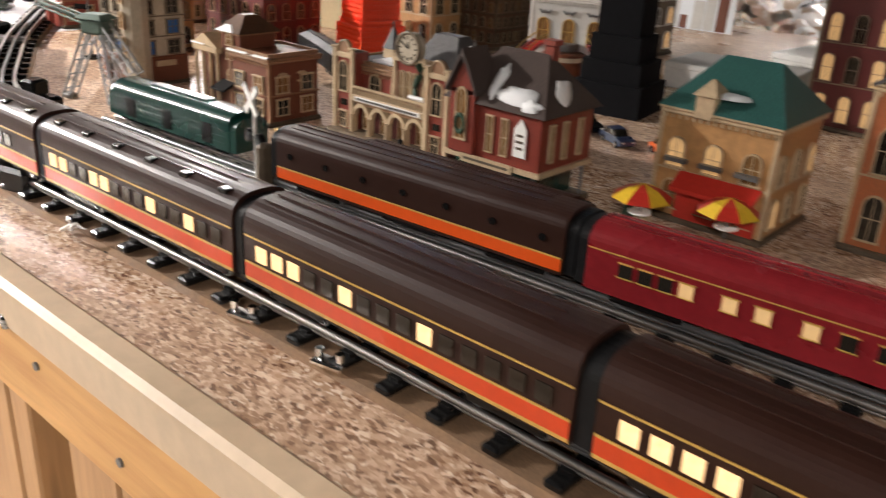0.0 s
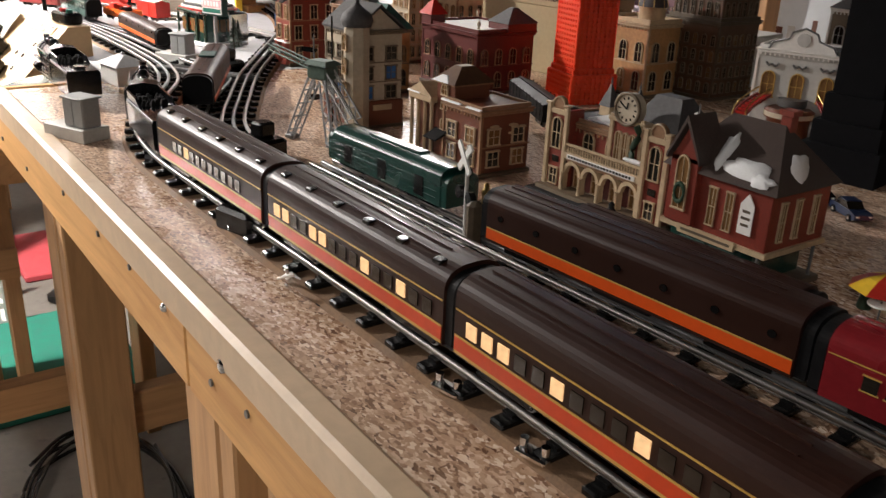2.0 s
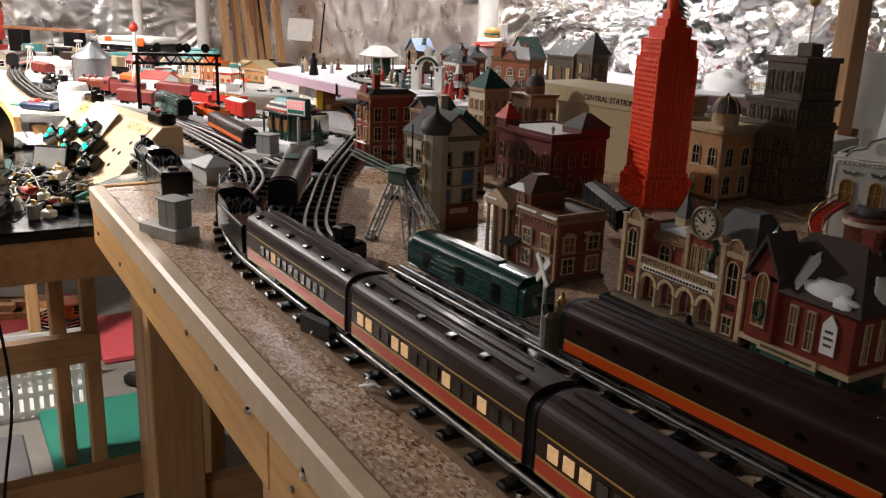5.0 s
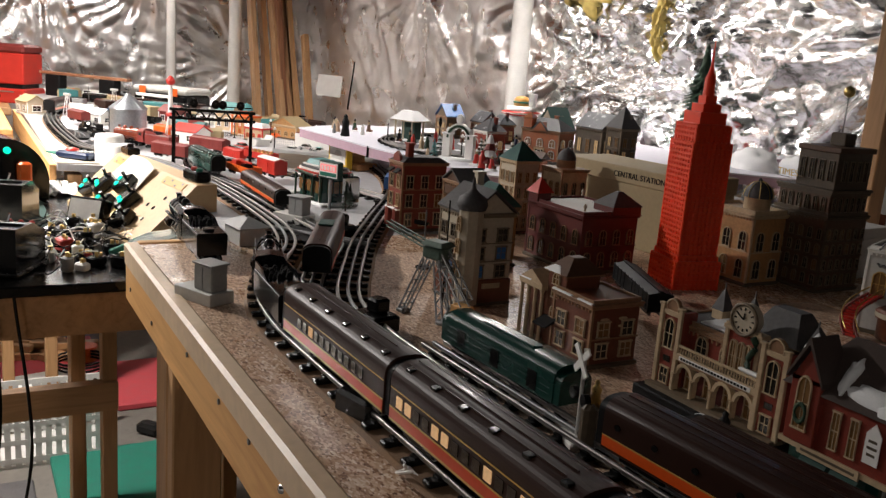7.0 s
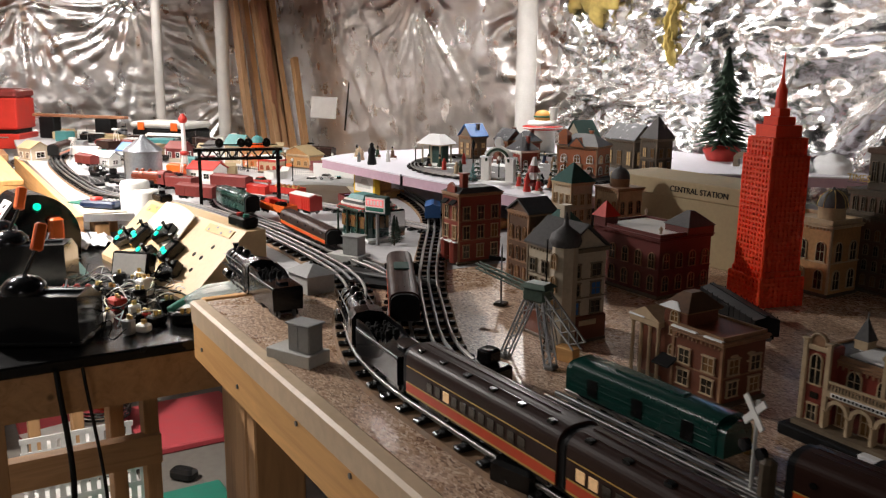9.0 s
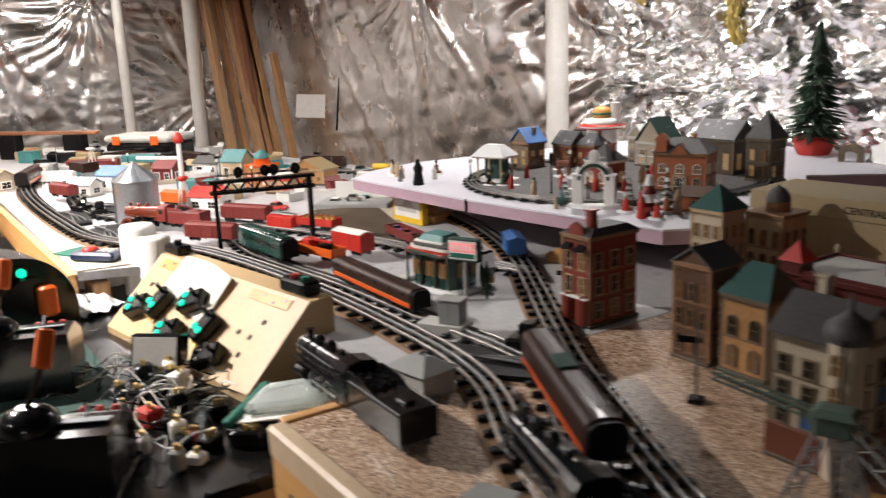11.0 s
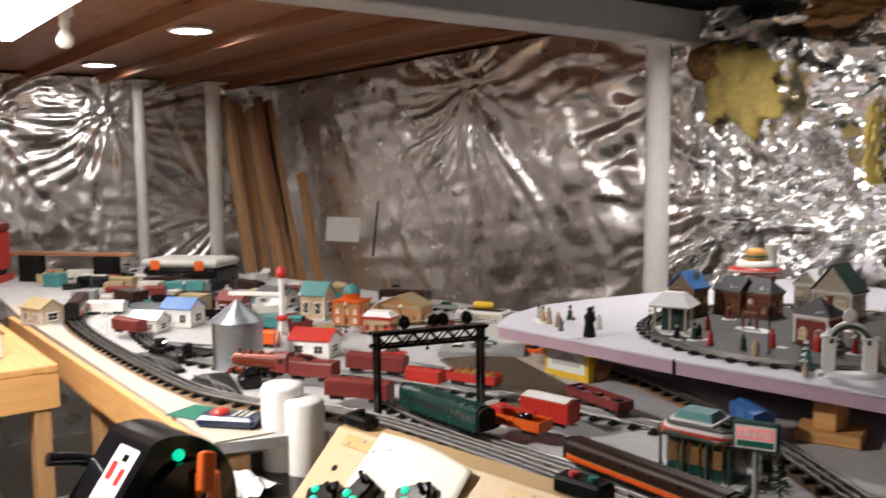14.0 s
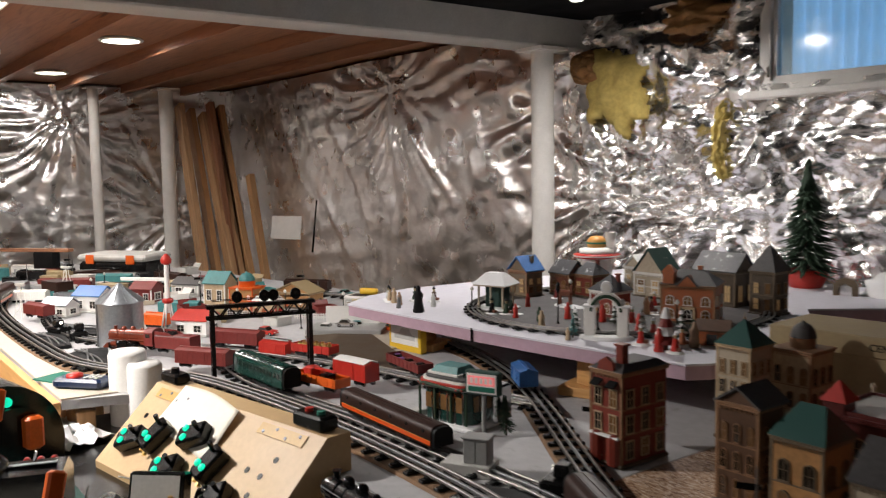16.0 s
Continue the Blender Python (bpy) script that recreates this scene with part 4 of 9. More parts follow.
def coach(name, L, body, label, at, roof=None, girth=(0.86, 0.82), bands=(), windows=None, W=0.052, H=0.074, group="", tail=False, glass="lit", frame=None, vents=0, ports=0):
    """A passenger car; bands: (z0, z1, material); windows: (z0, z1, xs, width)."""
    t = thing(name, label, "train car", at @ Matrix.Diagonal((1, girth[0], girth[1], 1)), group)
    zs = H - 0.019
    prof = body_profile(W, 0.014, zs, H)
    e = L / 2
    part("body", Shape().prism(prof, -e + 0.004, e - (0.03 if tail else 0.004)), body, t)
    if tail:
        sh = Shape()
        n = 10
        cols = []
        for k in range(n + 1):
            a = math.pi / 2 * k / n
            s = max(0.05, math.cos(a))
            cols.append([(e - 0.03 + 0.032 * math.sin(a), u * (0.25 + 0.75 * s), w if w < zs else zs + (w - zs) * (0.3 + 0.7 * s)) for u, w in prof])
        m = len(prof)
        sh.add([p for c in cols for p in c], [(i * m + k, i * m + k + 1, i * m + m + k + 1, i * m + m + k) for i in range(n) for k in range(m - 1)], True)
        sh.add(cols[-1], [tuple(range(m))])
        part("rounded_tail", sh, "coral", t, "orange-red rounded observation end")
        for k in range(3):
            part("window", Shape().box(-0.0006, 0.0006, -0.007, 0.007, 0, 0.012), "lit", t, "brightly lit tail window", pose(e - 0.010 + (0.0115 if k == 1 else 0.0), (k - 1) * 0.0165, 0.036, 0, 0, (k - 1) * 42))
    if roof:
        part("roof", Shape().prism([(u * 1.012, w + 0.0006) for u, w in prof[1:-1]], -e + 0.003, e - (0.03 if tail else 0.003), smooth=False), roof, t)
    for k in range(3):
        part("roof_rib", Shape().prism([(-0.0012 + (k - 1) * 0.011, H - 0.004 - 0.0012 * abs(k - 1) * 2), (0.0012 + (k - 1) * 0.011, H - 0.004 - 0.0012 * abs(k - 1) * 2), (0.0008 + (k - 1) * 0.011, H + 0.0014 - 0.0016 * abs(k - 1)), (-0.0008 + (k - 1) * 0.011, H + 0.0014 - 0.0016 * abs(k - 1))], -e + 0.01, e - 0.03), roof or body, t)
    for z0, z1, mat in bands:
        for s in (-1, 1):
            part("stripe", Shape().box(-e + 0.005, e - (0.024 if tail else 0.005), s * (W / 2 + 0.0003) - 0.0004, s * (W / 2 + 0.0003) + 0.0004, z0, z1), mat, t)
    if windows:
        z0, z1, xs, ww, lit = windows
        for k, x in enumerate(xs):
            for s in (-1, 1):
                part("window", shared(("window", ww, z1 - z0), lambda: Shape().box(-ww / 2, ww / 2, -0.0007, 0.0007, 0, z1 - z0), glass if k in lit else "pane"), "pane", t, at=pose(x, s * (W / 2 + 0.0004), z0))
                if frame:
                    part("window_frame", shared(("window_frame", ww, z1 - z0), lambda: Shape().box(-ww / 2 - 0.001, ww / 2 + 0.001, -0.001, 0.001, -0.001, 0.0).box(-ww / 2 - 0.001, ww / 2 + 0.001, -0.001, 0.001, z1 - z0, z1 - z0 + 0.001), frame), frame, t, at=pose(x, s * (W / 2 + 0.0005), z0))
    for k in range(vents):
        part("roof_vent", shared(("roof_vent",), lambda: Shape().box(-0.005, 0.005, -0.004, 0.004, -0.002, 0.003, 0.001), "black"), "black", t, at=pose(-e + L * (k + 0.5) / vents, -W * 0.30, H - 0.0035))
    for k in range(ports):
        for s in (-1, 1):
            part("porthole", shared(("porthole",), lambda: Shape().tube((0, -0.0008, 0), (0, 0.0008, 0), 0.0036, n=12), "black"), "black", t, at=pose(-e + L * (k + 0.5) / ports, s * (W / 2 + 0.0005), 0.046))
    part("underframe", Shape().box(-e + 0.012, e - 0.012, -W * 0.36, W * 0.36, 0.011, 0.0145), "black_dull", t)
    part("battery_box", Shape().box(-0.03, 0.03, -W * 0.34, W * 0.34, 0.005, 0.0115, 0.001), "black_dull", t)
    for s in (-1, 1):
        bogie(t, s * (e - 0.05))
        if not (tail and s > 0):
            part("gangway", Shape().prism(body_profile(W * 0.94, 0.016, zs - 0.002, H - 0.003), s * (e + 0.001) - 0.004, s * (e + 0.001) + 0.004), "black_dull", t, "black folded gangway")
    return t


STREAM = [(0.0155, 0.018, "gold"), (0.018, 0.0285, "coral"), (0.0285, 0.0300, "gold"), (0.0490, 0.0502, "gold")]
S0 = 0.62 - (-1.335)             # arc length at which the engine's nose stands
AT1 = lambda s: on_track(T1, s, RAILZ) @ pose(0, 0, 0, 0, 0, 180)
WX = [-0.115 + 0.0165 * k for k in range(15)]
x0 = S0 - 0.345
for k in range(4):
    lit = [(2,), (0, 1, 4, 5, 9, 12), (0, 1, 2, 5, 9), (0, 1, 2, 3, 5, 6, 7, 8, 9, 10, 11, 12, 13, 14)][k]
    coach("passenger_car", 0.276, "brown", "chocolate streamlined coach with a coral stripe and lit windows" if k < 3 else "chocolate observation coach with a rounded lit tail", AT1(x0 - 0.14 - 0.281 * k), girth=(0.98, 0.95), bands=STREAM,
          windows=(0.033, 0.0445, WX[2:13] if k == 0 else WX, 0.0105, lit), group="streamlined train", tail=(k == 3), vents=6 if k < 2 else 0)


def steam_engine(name, label, at, boiler="loco", cab="loco", scale=1.0, group="", tender=True, gap=0.0, curve=None):
    t = thing(name, label, "locomotive", at @ Matrix.Scale(scale, 4), group)
    part("boiler", Shape().tube((-0.090, 0, 0.044), (0.045, 0, 0.046), 0.0185, 0.0215, n=24), boiler, t)
    part("smokebox", Shape().tube((-0.104, 0, 0.044), (-0.090, 0, 0.044), 0.0175, 0.0188, n=24), boiler, t)
    part("smokebox_door", Shape().lathe([(0.015, 0.0), (0.011, 0.003), (0.004, 0.005)], n=20), boiler, t, at=pose(-0.104, 0, 0.044, 0, -90, 0))
    for k in range(5):
        part("boiler_band", shared(("boiler_band",), lambda: Shape().tube((-0.001, 0, 0), (0.001, 0, 0), 0.0205, n=24), boiler), boiler, t, at=pose(-0.07 + 0.025 * k, 0, 0.0448))
    part("chimney", Shape().lathe([(0.006, 0.0), (0.0045, 0.005), (0.006, 0.012), (0.007, 0.013)], -0.088, 0, 0.061, n=16), boiler, t)
    for x, r, h in ((-0.055, 0.009, 0.012), (-0.018, 0.009, 0.013), (0.018, 0.006, 0.010)):
        part("dome", Shape().lathe([(r, 0), (r * 0.95, h * 0.6), (r * 0.6, h * 0.95), (r * 0.2, h)], x, 0, 0.062, n=18), boiler, t)
    part("running_board", Shape().box(-0.098, 0.05, -0.026, -0.019, 0.034, 0.0365, 0.0005).box(-0.098, 0.05, 0.019, 0.026, 0.034, 0.0365, 0.0005), boiler, t)
    for s in (-1, 1):
        part("handrail", Shape().sweep([(-0.095 + 0.014 * k, s * 0.0225, 0.055) for k in range(11)], 0.0007, 5), "iron", t)
        part("cylinder", Shape().tube((-0.086, s * 0.022, 0.018), (-0.062, s * 0.022, 0.018), 0.0085, n=14), boiler, t)
        part("side_rod", Shape().box(-0.045, 0.035, s * 0.0225 - 0.0009, s * 0.0225 + 0.0009, 0.0125, 0.0160), "chrome", t, "bright steel side rod")
        for k in range(4):
            w = part("driving_wheel", shared(("driving_wheel",), lambda: Shape().tube((0, -0.002, 0), (0, 0.002, 0), 0.0128, n=20), "black"), "black", t, at=pose(-0.045 + 0.026 * k, s * 0.0165, 0.0128))
            part("rim", shared(("rim",), lambda: Shape().sweep([(0.0122 * math.cos(a * math.pi / 10), 0.0, 0.0122 * math.sin(a * math.pi / 10)) for a in range(21)], 0.0010, 5), "chrome"), "chrome", w, "bright white-metal rim", pose(0, s * 0.0022, 0))
    part("pilot", Shape().prism([(-0.128, 0.004), (-0.105, 0.004), (-0.105, 0.020), (-0.112, 0.020)], -0.019, 0.019, "y"), boiler, t, "slatted cowcatcher")
    part("headlamp", Shape().tube((-0.113, 0, 0.047), (-0.103, 0, 0.047), 0.0055, n=14), boiler, t)
    part("lamp_glass", Shape().tube((-0.1142, 0, 0.047), (-0.113, 0, 0.047), 0.0046, n=14), "bulb", t, "glowing headlamp glass")
    part("cab", Shape().prism([(-0.027, 0.020), (-0.027, 0.062), (-0.020, 0.071), (0.0, 0.0745), (0.020, 0.071), (0.027, 0.062), (0.027, 0.020)], 0.045, 0.078), cab, t)
    for s in (-1, 1):
        part("cab_window", Shape().box(0.052, 0.068, s * 0.0272 - 0.0005, s * 0.0272 + 0.0005, 0.046, 0.058), "pane", t)
    part("firebox", Shape().box(0.02, 0.05, -0.0215, 0.0215, 0.020, 0.05, 0.003), boiler, t)
    for k in range(2):
        part("pilot_wheel", shared(("pilot_wheel",), lambda: Shape().tube((0, -0.017, 0), (0, 0.017, 0), 0.0075, n=14), "black"), "black", t, at=pose(-0.098 + 0.017 * k, 0, 0.0075))
    if tender:
        m = curve if curve else at @ Matrix.Scale(scale, 4) @ pose(0.152, 0, 0)
        d = thing("tender", "black coal tender coupled behind the steam locomotive" if boiler == "loco" else "red coal tender coupled behind the steam locomotive", "tender", m, group)
        part("tank", Shape().prism([(-0.026, 0.016), (-0.027, 0.052), (-0.024, 0.056), (0.024, 0.056), (0.027, 0.052), (0.026, 0.016)], -0.066, 0.068), cab, d)
        for y in (-0.0235, 0.0235):
            part("coal_bunker", Shape().prism([(-0.066, 0.056), (-0.066, 0.068), (-0.02, 0.066), (0.004, 0.056)], y - 0.0015, y + 0.0015, "y"), cab, d)
        rnd = random.Random(4)
        coal = Shape()
        for k in range(50):
            cx, cy, s = rnd.uniform(-0.06, -0.01), rnd.uniform(-0.018, 0.018), rnd.uniform(0.002, 0.004)
            coal.pyramid(cx - s, cx + s, cy - s, cy + s, 0.0562, 0.0562 + 2.2 * s, 0.4)
        tagged(part("coal", coal, "black_dull", d, "heap of black coal"), kind="stuff")
        part("water_hatch", Shape().box(0.03, 0.05, -0.008, 0.008, 0.056, 0.060, 0.001), cab, d)
        for s in (-1, 1):
            part("trim_rail", Shape().sweep([(-0.064 + 0.0132 * k, s * 0.0262, 0.0555) for k in range(11)], 0.0009, 5), "iron", d)
            bogie(d, s * 0.042, reach=0.014)
    return t


steam_engine("steam_locomotive", "black steam locomotive with bright rods on the curve", AT1(S0 - 0.105) @ Matrix.Diagonal((1, 0.9, 0.88, 1)), group="streamlined train", scale=1.0, curve=AT1(S0 - 0.262) @ Matrix.Diagonal((1, 0.9, 0.88, 1)))
steam_engine("steam_locomotive", "large black steam locomotive parked by the table corner", pose(-1.640, 0.358, TOP, 0, 0, -2), scale=0.96)
steam_engine("steam_locomotive", "copper and red steam locomotive on the white table", pose(-2.965, 0.49, FLATZ, 0, 0, 32), boiler="copper", cab="dkred", scale=0.80)

coach("baggage_car", 0.318, "brown", "chocolate diesel unit with an orange stripe parked on the siding", pose(-0.440, 0.535, FLATZ, 0, 0, 4), bands=[(0.0175, 0.0295, "orange"), (0.0295, 0.031, "gold")], ports=7, H=0.074, W=0.056)
coach("baggage_car", 0.24, "brown", "plain chocolate car standing behind the striped one", pose(-0.45, 0.602, TOP, 0, 0, 3), H=0.066, W=0.05)
coach("passenger_car", 0.30, "maroon", "glossy maroon coach with cream windows", pose(-0.118, 0.553, FLATZ, 0, 0, 4), bands=[(0.0525, 0.0535, "gold")], windows=(0.034, 0.046, [-0.115, -0.100, -0.085, -0.070, -0.04, -0.018, 0.012, 0.034, 0.056, 0.09, 0.112], 0.010, (3, 4, 5, 6)), W=0.055, frame="gold", glass="lit_dim")
coach("passenger_car", 0.30, "brown", "chocolate car with an orange stripe and patched roof", pose(-1.385, 0.535, FLATZ, 0, 0, -26.5), bands=[(0.018, 0.026, "orange")], W=0.054, H=0.07)
solid("roof_patch", Shape().box(-0.024, 0.024, -0.013, 0.013, 0, 0.003, 0.001), "felt", "scuffed green patch lying on a car roof", "patch", pose(-1.40, 0.542, FLATZ + 0.0578, 0, 0, -26.5))
coach("diesel_car", 0.318, "brown", "chocolate car with a broad orange stripe beside the diner", pose(-1.978, 0.614, FLATZ, 0, 0, -2) @ Matrix.Diagonal((0.95, 0.9, 0.88, 1)), bands=[(0.018, 0.028, "orange"), (0.028, 0.029, "gold")], ports=6, W=0.05, H=0.062)
coach("passenger_car", 0.225, "green", "dark green coach with arched roof on the white table", pose(-2.425, 0.588, FLATZ, 0, 0, 2) @ Matrix.Diagonal((1, 0.95, 1.0, 1)), windows=(0.036, 0.047, [-0.093 + 0.0155 * k for k in range(13)], 0.009, ()), W=0.05, H=0.068, vents=9)


coach("passenger_car", 0.26, "brown", "chocolate coach with an orange nose on the far curve", pose(-4.13, 0.372, FLATZ, 0, 0, 159), bands=[(0.018, 0.028, "orange"), (0.028, 0.029, "gold")], W=0.054, H=0.072, windows=(0.034, 0.045, [-0.10 + 0.02 * k for k in range(11)], 0.012, ()))


def green_engine(at):
    """A boxy electric locomotive body with rounded roof and side doors."""
    t = thing("electric_locomotive", "glossy dark green locomotive body without lettering", "locomotive", at @ Matrix.Diagonal((1, 0.9, 0.88, 1)))
    part("body", Shape().prism(body_profile(0.05, 0.010, 0.040, 0.056), -0.106, 0.106), "green", t)
    part("nose", Shape().prism(body_profile(0.048, 0.010, 0.034, 0.050), -0.116, -0.106), "green", t)
    part("nose", Shape().prism(body_profile(0.048, 0.010, 0.034, 0.050), 0.106, 0.116), "green", t)
    for x in (-0.07, 0.0, 0.07):
        part("side_door", Shape().box(x - 0.008, x + 0.008, -0.0262, -0.0248, 0.014, 0.038), "black", t, "dark recessed side door")
    for z in (0.018, 0.026, 0.034):
        part("body_rib", Shape().box(-0.10, 0.10, -0.0258, -0.0250, z, z + 0.0012), "green", t)
    part("roof_hatch", Shape().box(-0.05, 0.05, -0.008, 0.008, 0.055, 0.0585, 0.001), "green", t)
    for s in (-1, 1):
        bogie(t, s * 0.07)
    part("skirt", Shape().box(-0.1, 0.1, -0.02, 0.02, 0.006, 0.0105), "black_dull", t)


green_engine(pose(-0.806, 0.538, FLATZ, 0, 0, 3))


def freight_car(label, mat, at, L=0.14, open_top=False, load=None, W=0.046, H=0.056, name="boxcar"):
    t = thing(name, label, "train car", at @ Matrix.Diagonal((0.9, 0.84, 0.82, 1)))
    e = L / 2
    if open_top:
        part("floor", Shape().box(-e, e, -W / 2, W / 2, 0.013, 0.016), mat, t)
        for s in (-1, 1):
            part("side_panel", Shape().box(-e, e, s * W / 2 - 0.001, s * W / 2 + 0.001, 0.016, 0.036), mat, t)
            part("end_panel", Shape().box(s * e - 0.001, s * e + 0.001, -W / 2 + 0.001, W / 2 - 0.001, 0.016, 0.036), mat, t)
            for k in range(8):
                part("stake", shared(("stake",), lambda: Shape().box(-0.001, 0.001, -0.0008, 0.0008, 0.014, 0.036), mat), mat, t, at=pose(-e + L * (k + 0.5) / 8, s * (W / 2 + 0.0014), 0))
    else:
        part("body", Shape().prism([(-W / 2, 0.013), (-W / 2, H - 0.006), (0, H), (W / 2, H - 0.006), (W / 2, 0.013)], -e, e), mat, t)
        part("roof_walk", Shape().box(-e, e, -0.004, 0.004, H - 0.0005, H + 0.0015), mat, t)
        for s in (-1, 1):
            part("sliding_door", Shape().box(-0.016, 0.016, s * (W / 2 + 0.0006) - 0.0008, s * (W / 2 + 0.0006) + 0.0008, 0.015, H - 0.009), mat, t)
            for k in range(10):
                part("side_rib", shared(("side_rib",), lambda: Shape().box(-0.0007, 0.0007, -0.0006, 0.0006, 0.014, 0.047), mat), mat, t, at=pose(-e + L * (k + 0.5) / 10, s * (W / 2 + 0.0003), 0))
    for s in (-1, 1):
        bogie(t, s * (e - 0.028), reach=0.012)
        part("coupler", Shape().box(s * e - 0.008, s * e + 0.008, -0.003, 0.003, 0.008, 0.012), "iron", t)
    return t


def heading_of(a, b):
    return math.degrees(math.atan2(b[1] - a[1], b[0] - a[0]))


freight_car("oxide red boxcar near the signal bridge", "dkred", pose(-2.655, 0.545, FLATZ, 0, 0, 32), 0.155)
freight_car("oxide red boxcar on the inner siding", "dkred", pose(-2.83, 0.70, FLATZ, 0, 0, 31), 0.16)
freight_car("red caboose on the far siding", "dkred", pose(-3.69, 0.405, FLATZ, 0, 0, 18), 0.13, name="caboose")
freight_car("oxide red gondola loaded with toy cars", "dkred", pose(-2.32, 0.885, FLATZ, 0, 0, -7), 0.17, open_top=True, name="gondola")
freight_car("blue boxcar in the shade of the platform", "blue", pose(-2.05, 0.985, FLATZ, 0, 0, -30), 0.10)
freight_car("dark boxcar under the village platform", "black_dull", pose(-2.75, 1.22, FLATZ, 0, 0, -30), 0.14)
freight_car("black hopper between the brick houses", "black_dull", pose(-1.02, 0.93, FLATZ, 0, 0, -25), 0.22, H=0.05)
freight_car("red boxcar with a white roof", "red", pose(-2.305, 0.738, FLATZ, 0, 0, 8), 0.12, H=0.062)
solid("car_roof_snow", Shape().prism([(-0.024, 0.0), (0, 0.006), (0.024, 0.0), (0.024, 0.002), (0, 0.008), (-0.024, 0.002)], -0.055, 0.055), "white", "white sheet lying over a boxcar roof", "sheet", pose(-2.305, 0.738, FLATZ + 0.0475, 0, 0, 10) @ Matrix.Diagonal((0.9, 0.84, 0.82, 1)))
cr = freight_car("orange flat car carrying a red crane", "orange_p", pose(-2.315, 0.662, FLATZ, 0, 0, 10), 0.15, open_top=True, name="crane_car")
part("crane_cab", Shape().box(-0.05, -0.02, -0.016, 0.016, 0.017, 0.05, 0.003), "red", cr, "red crane cab")
part("winch", Shape().tube((0.02, -0.015, 0.03), (0.02, 0.015, 0.03), 0.013, n=18), "black", cr, "black winch drum")
part("boom", Shape().box(-0.03, 0.05, -0.003, 0.003, 0.045, 0.050), "red", cr)


# ---- model buildings ----
def window_mesh(w, h, arch):
    def make():
        sh = Shape()
        if arch:
            pts = [(-w / 2, 0)] + [(-w / 2 * math.cos(a * math.pi / 8), h - w / 2 + w / 2 * math.sin(a * math.pi / 8)) for a in range(9)] + [(w / 2, 0)]
            sh.prism(pts, -0.0008, 0.0008, "y")
        else:
            sh.box(-w / 2, w / 2, -0.0008, 0.0008, 0, h)
        return sh
    return make


def frame_mesh(w, h, arch):
    def make():
        f = max(0.0009, w * 0.09)
        sh = Shape().box(-w / 2 - f, -w / 2, -0.0022, 0.0006, 0, h - (w / 2 if arch else 0)).box(w / 2, w / 2 + f, -0.0022, 0.0006, 0, h - (w / 2 if arch else 0))
        sh.box(-w / 2 - 1.6 * f, w / 2 + 1.6 * f, -0.003, 0.0006, -f, 0)
        if arch:
            n = 8
            o = [((w / 2 + f) * math.cos(a * math.pi / n), (w / 2 + f) * math.sin(a * math.pi / n)) for a in range(n + 1)]
            i = [(w / 2 * math.cos(a * math.pi / n), w / 2 * math.sin(a * math.pi / n)) for a in range(n + 1)]
            for k in range(n):
                sh.prism([(x, z + h - w / 2) for x, z in (o[k], o[k + 1], i[k + 1], i[k])], -0.0022, 0.0006, "y")
        else:
            sh.box(-w / 2 - 1.6 * f, w / 2 + 1.6 * f, -0.003, 0.0006, h, h + f * 1.3)
        return sh
    return make


def opening(t, x, y, z, w, h, side, trim, pane, arch=False):
    """A window with its frame, set on the front or the right-hand wall of a house."""
    w, h = round(w, 4), round(h, 4)
    at = pose(x, y, z, 0, 0, {"front": 0, "right": 90, "left": -90}[side])
    f = part("window", shared(("window", w, h, arch), frame_mesh(w, h, arch), trim), trim, t, at=at)
    p = part("pane", shared(("pane", w, h, arch), window_mesh(w, h, arch), pane), pane, f)
    bar = lambda: Shape().box(-0.0004, 0.0004, -0.0015, 0.0006, 0, h).box(-w / 2, w / 2, -0.0015, 0.0006, h * 0.5 - 0.0004, h * 0.5 + 0.0004)
    part("glazing_bar", shared(("glazing_bar", w, h), bar, trim), trim, f)


def rows_of_windows(t, W, D, zs, h, nf, nr, trim, panes, arch=False, wf=0.5, rnd=None, skip=()):
    for k, z in enumerate(zs):
        for i in range(nf):
            if (k, i) in skip:
                continue
            opening(t, -W / 2 + W * (i + 0.5) / nf, -D / 2 - 0.0006, z, W / nf * wf, h, "front", trim, rnd.choice(panes), arch)
        for i in range(nr):
            opening(t, W / 2 + 0.0006, -D / 2 + D * (i + 0.5) / nr, z, D / nr * wf, h, "right", trim, rnd.choice(panes), arch)


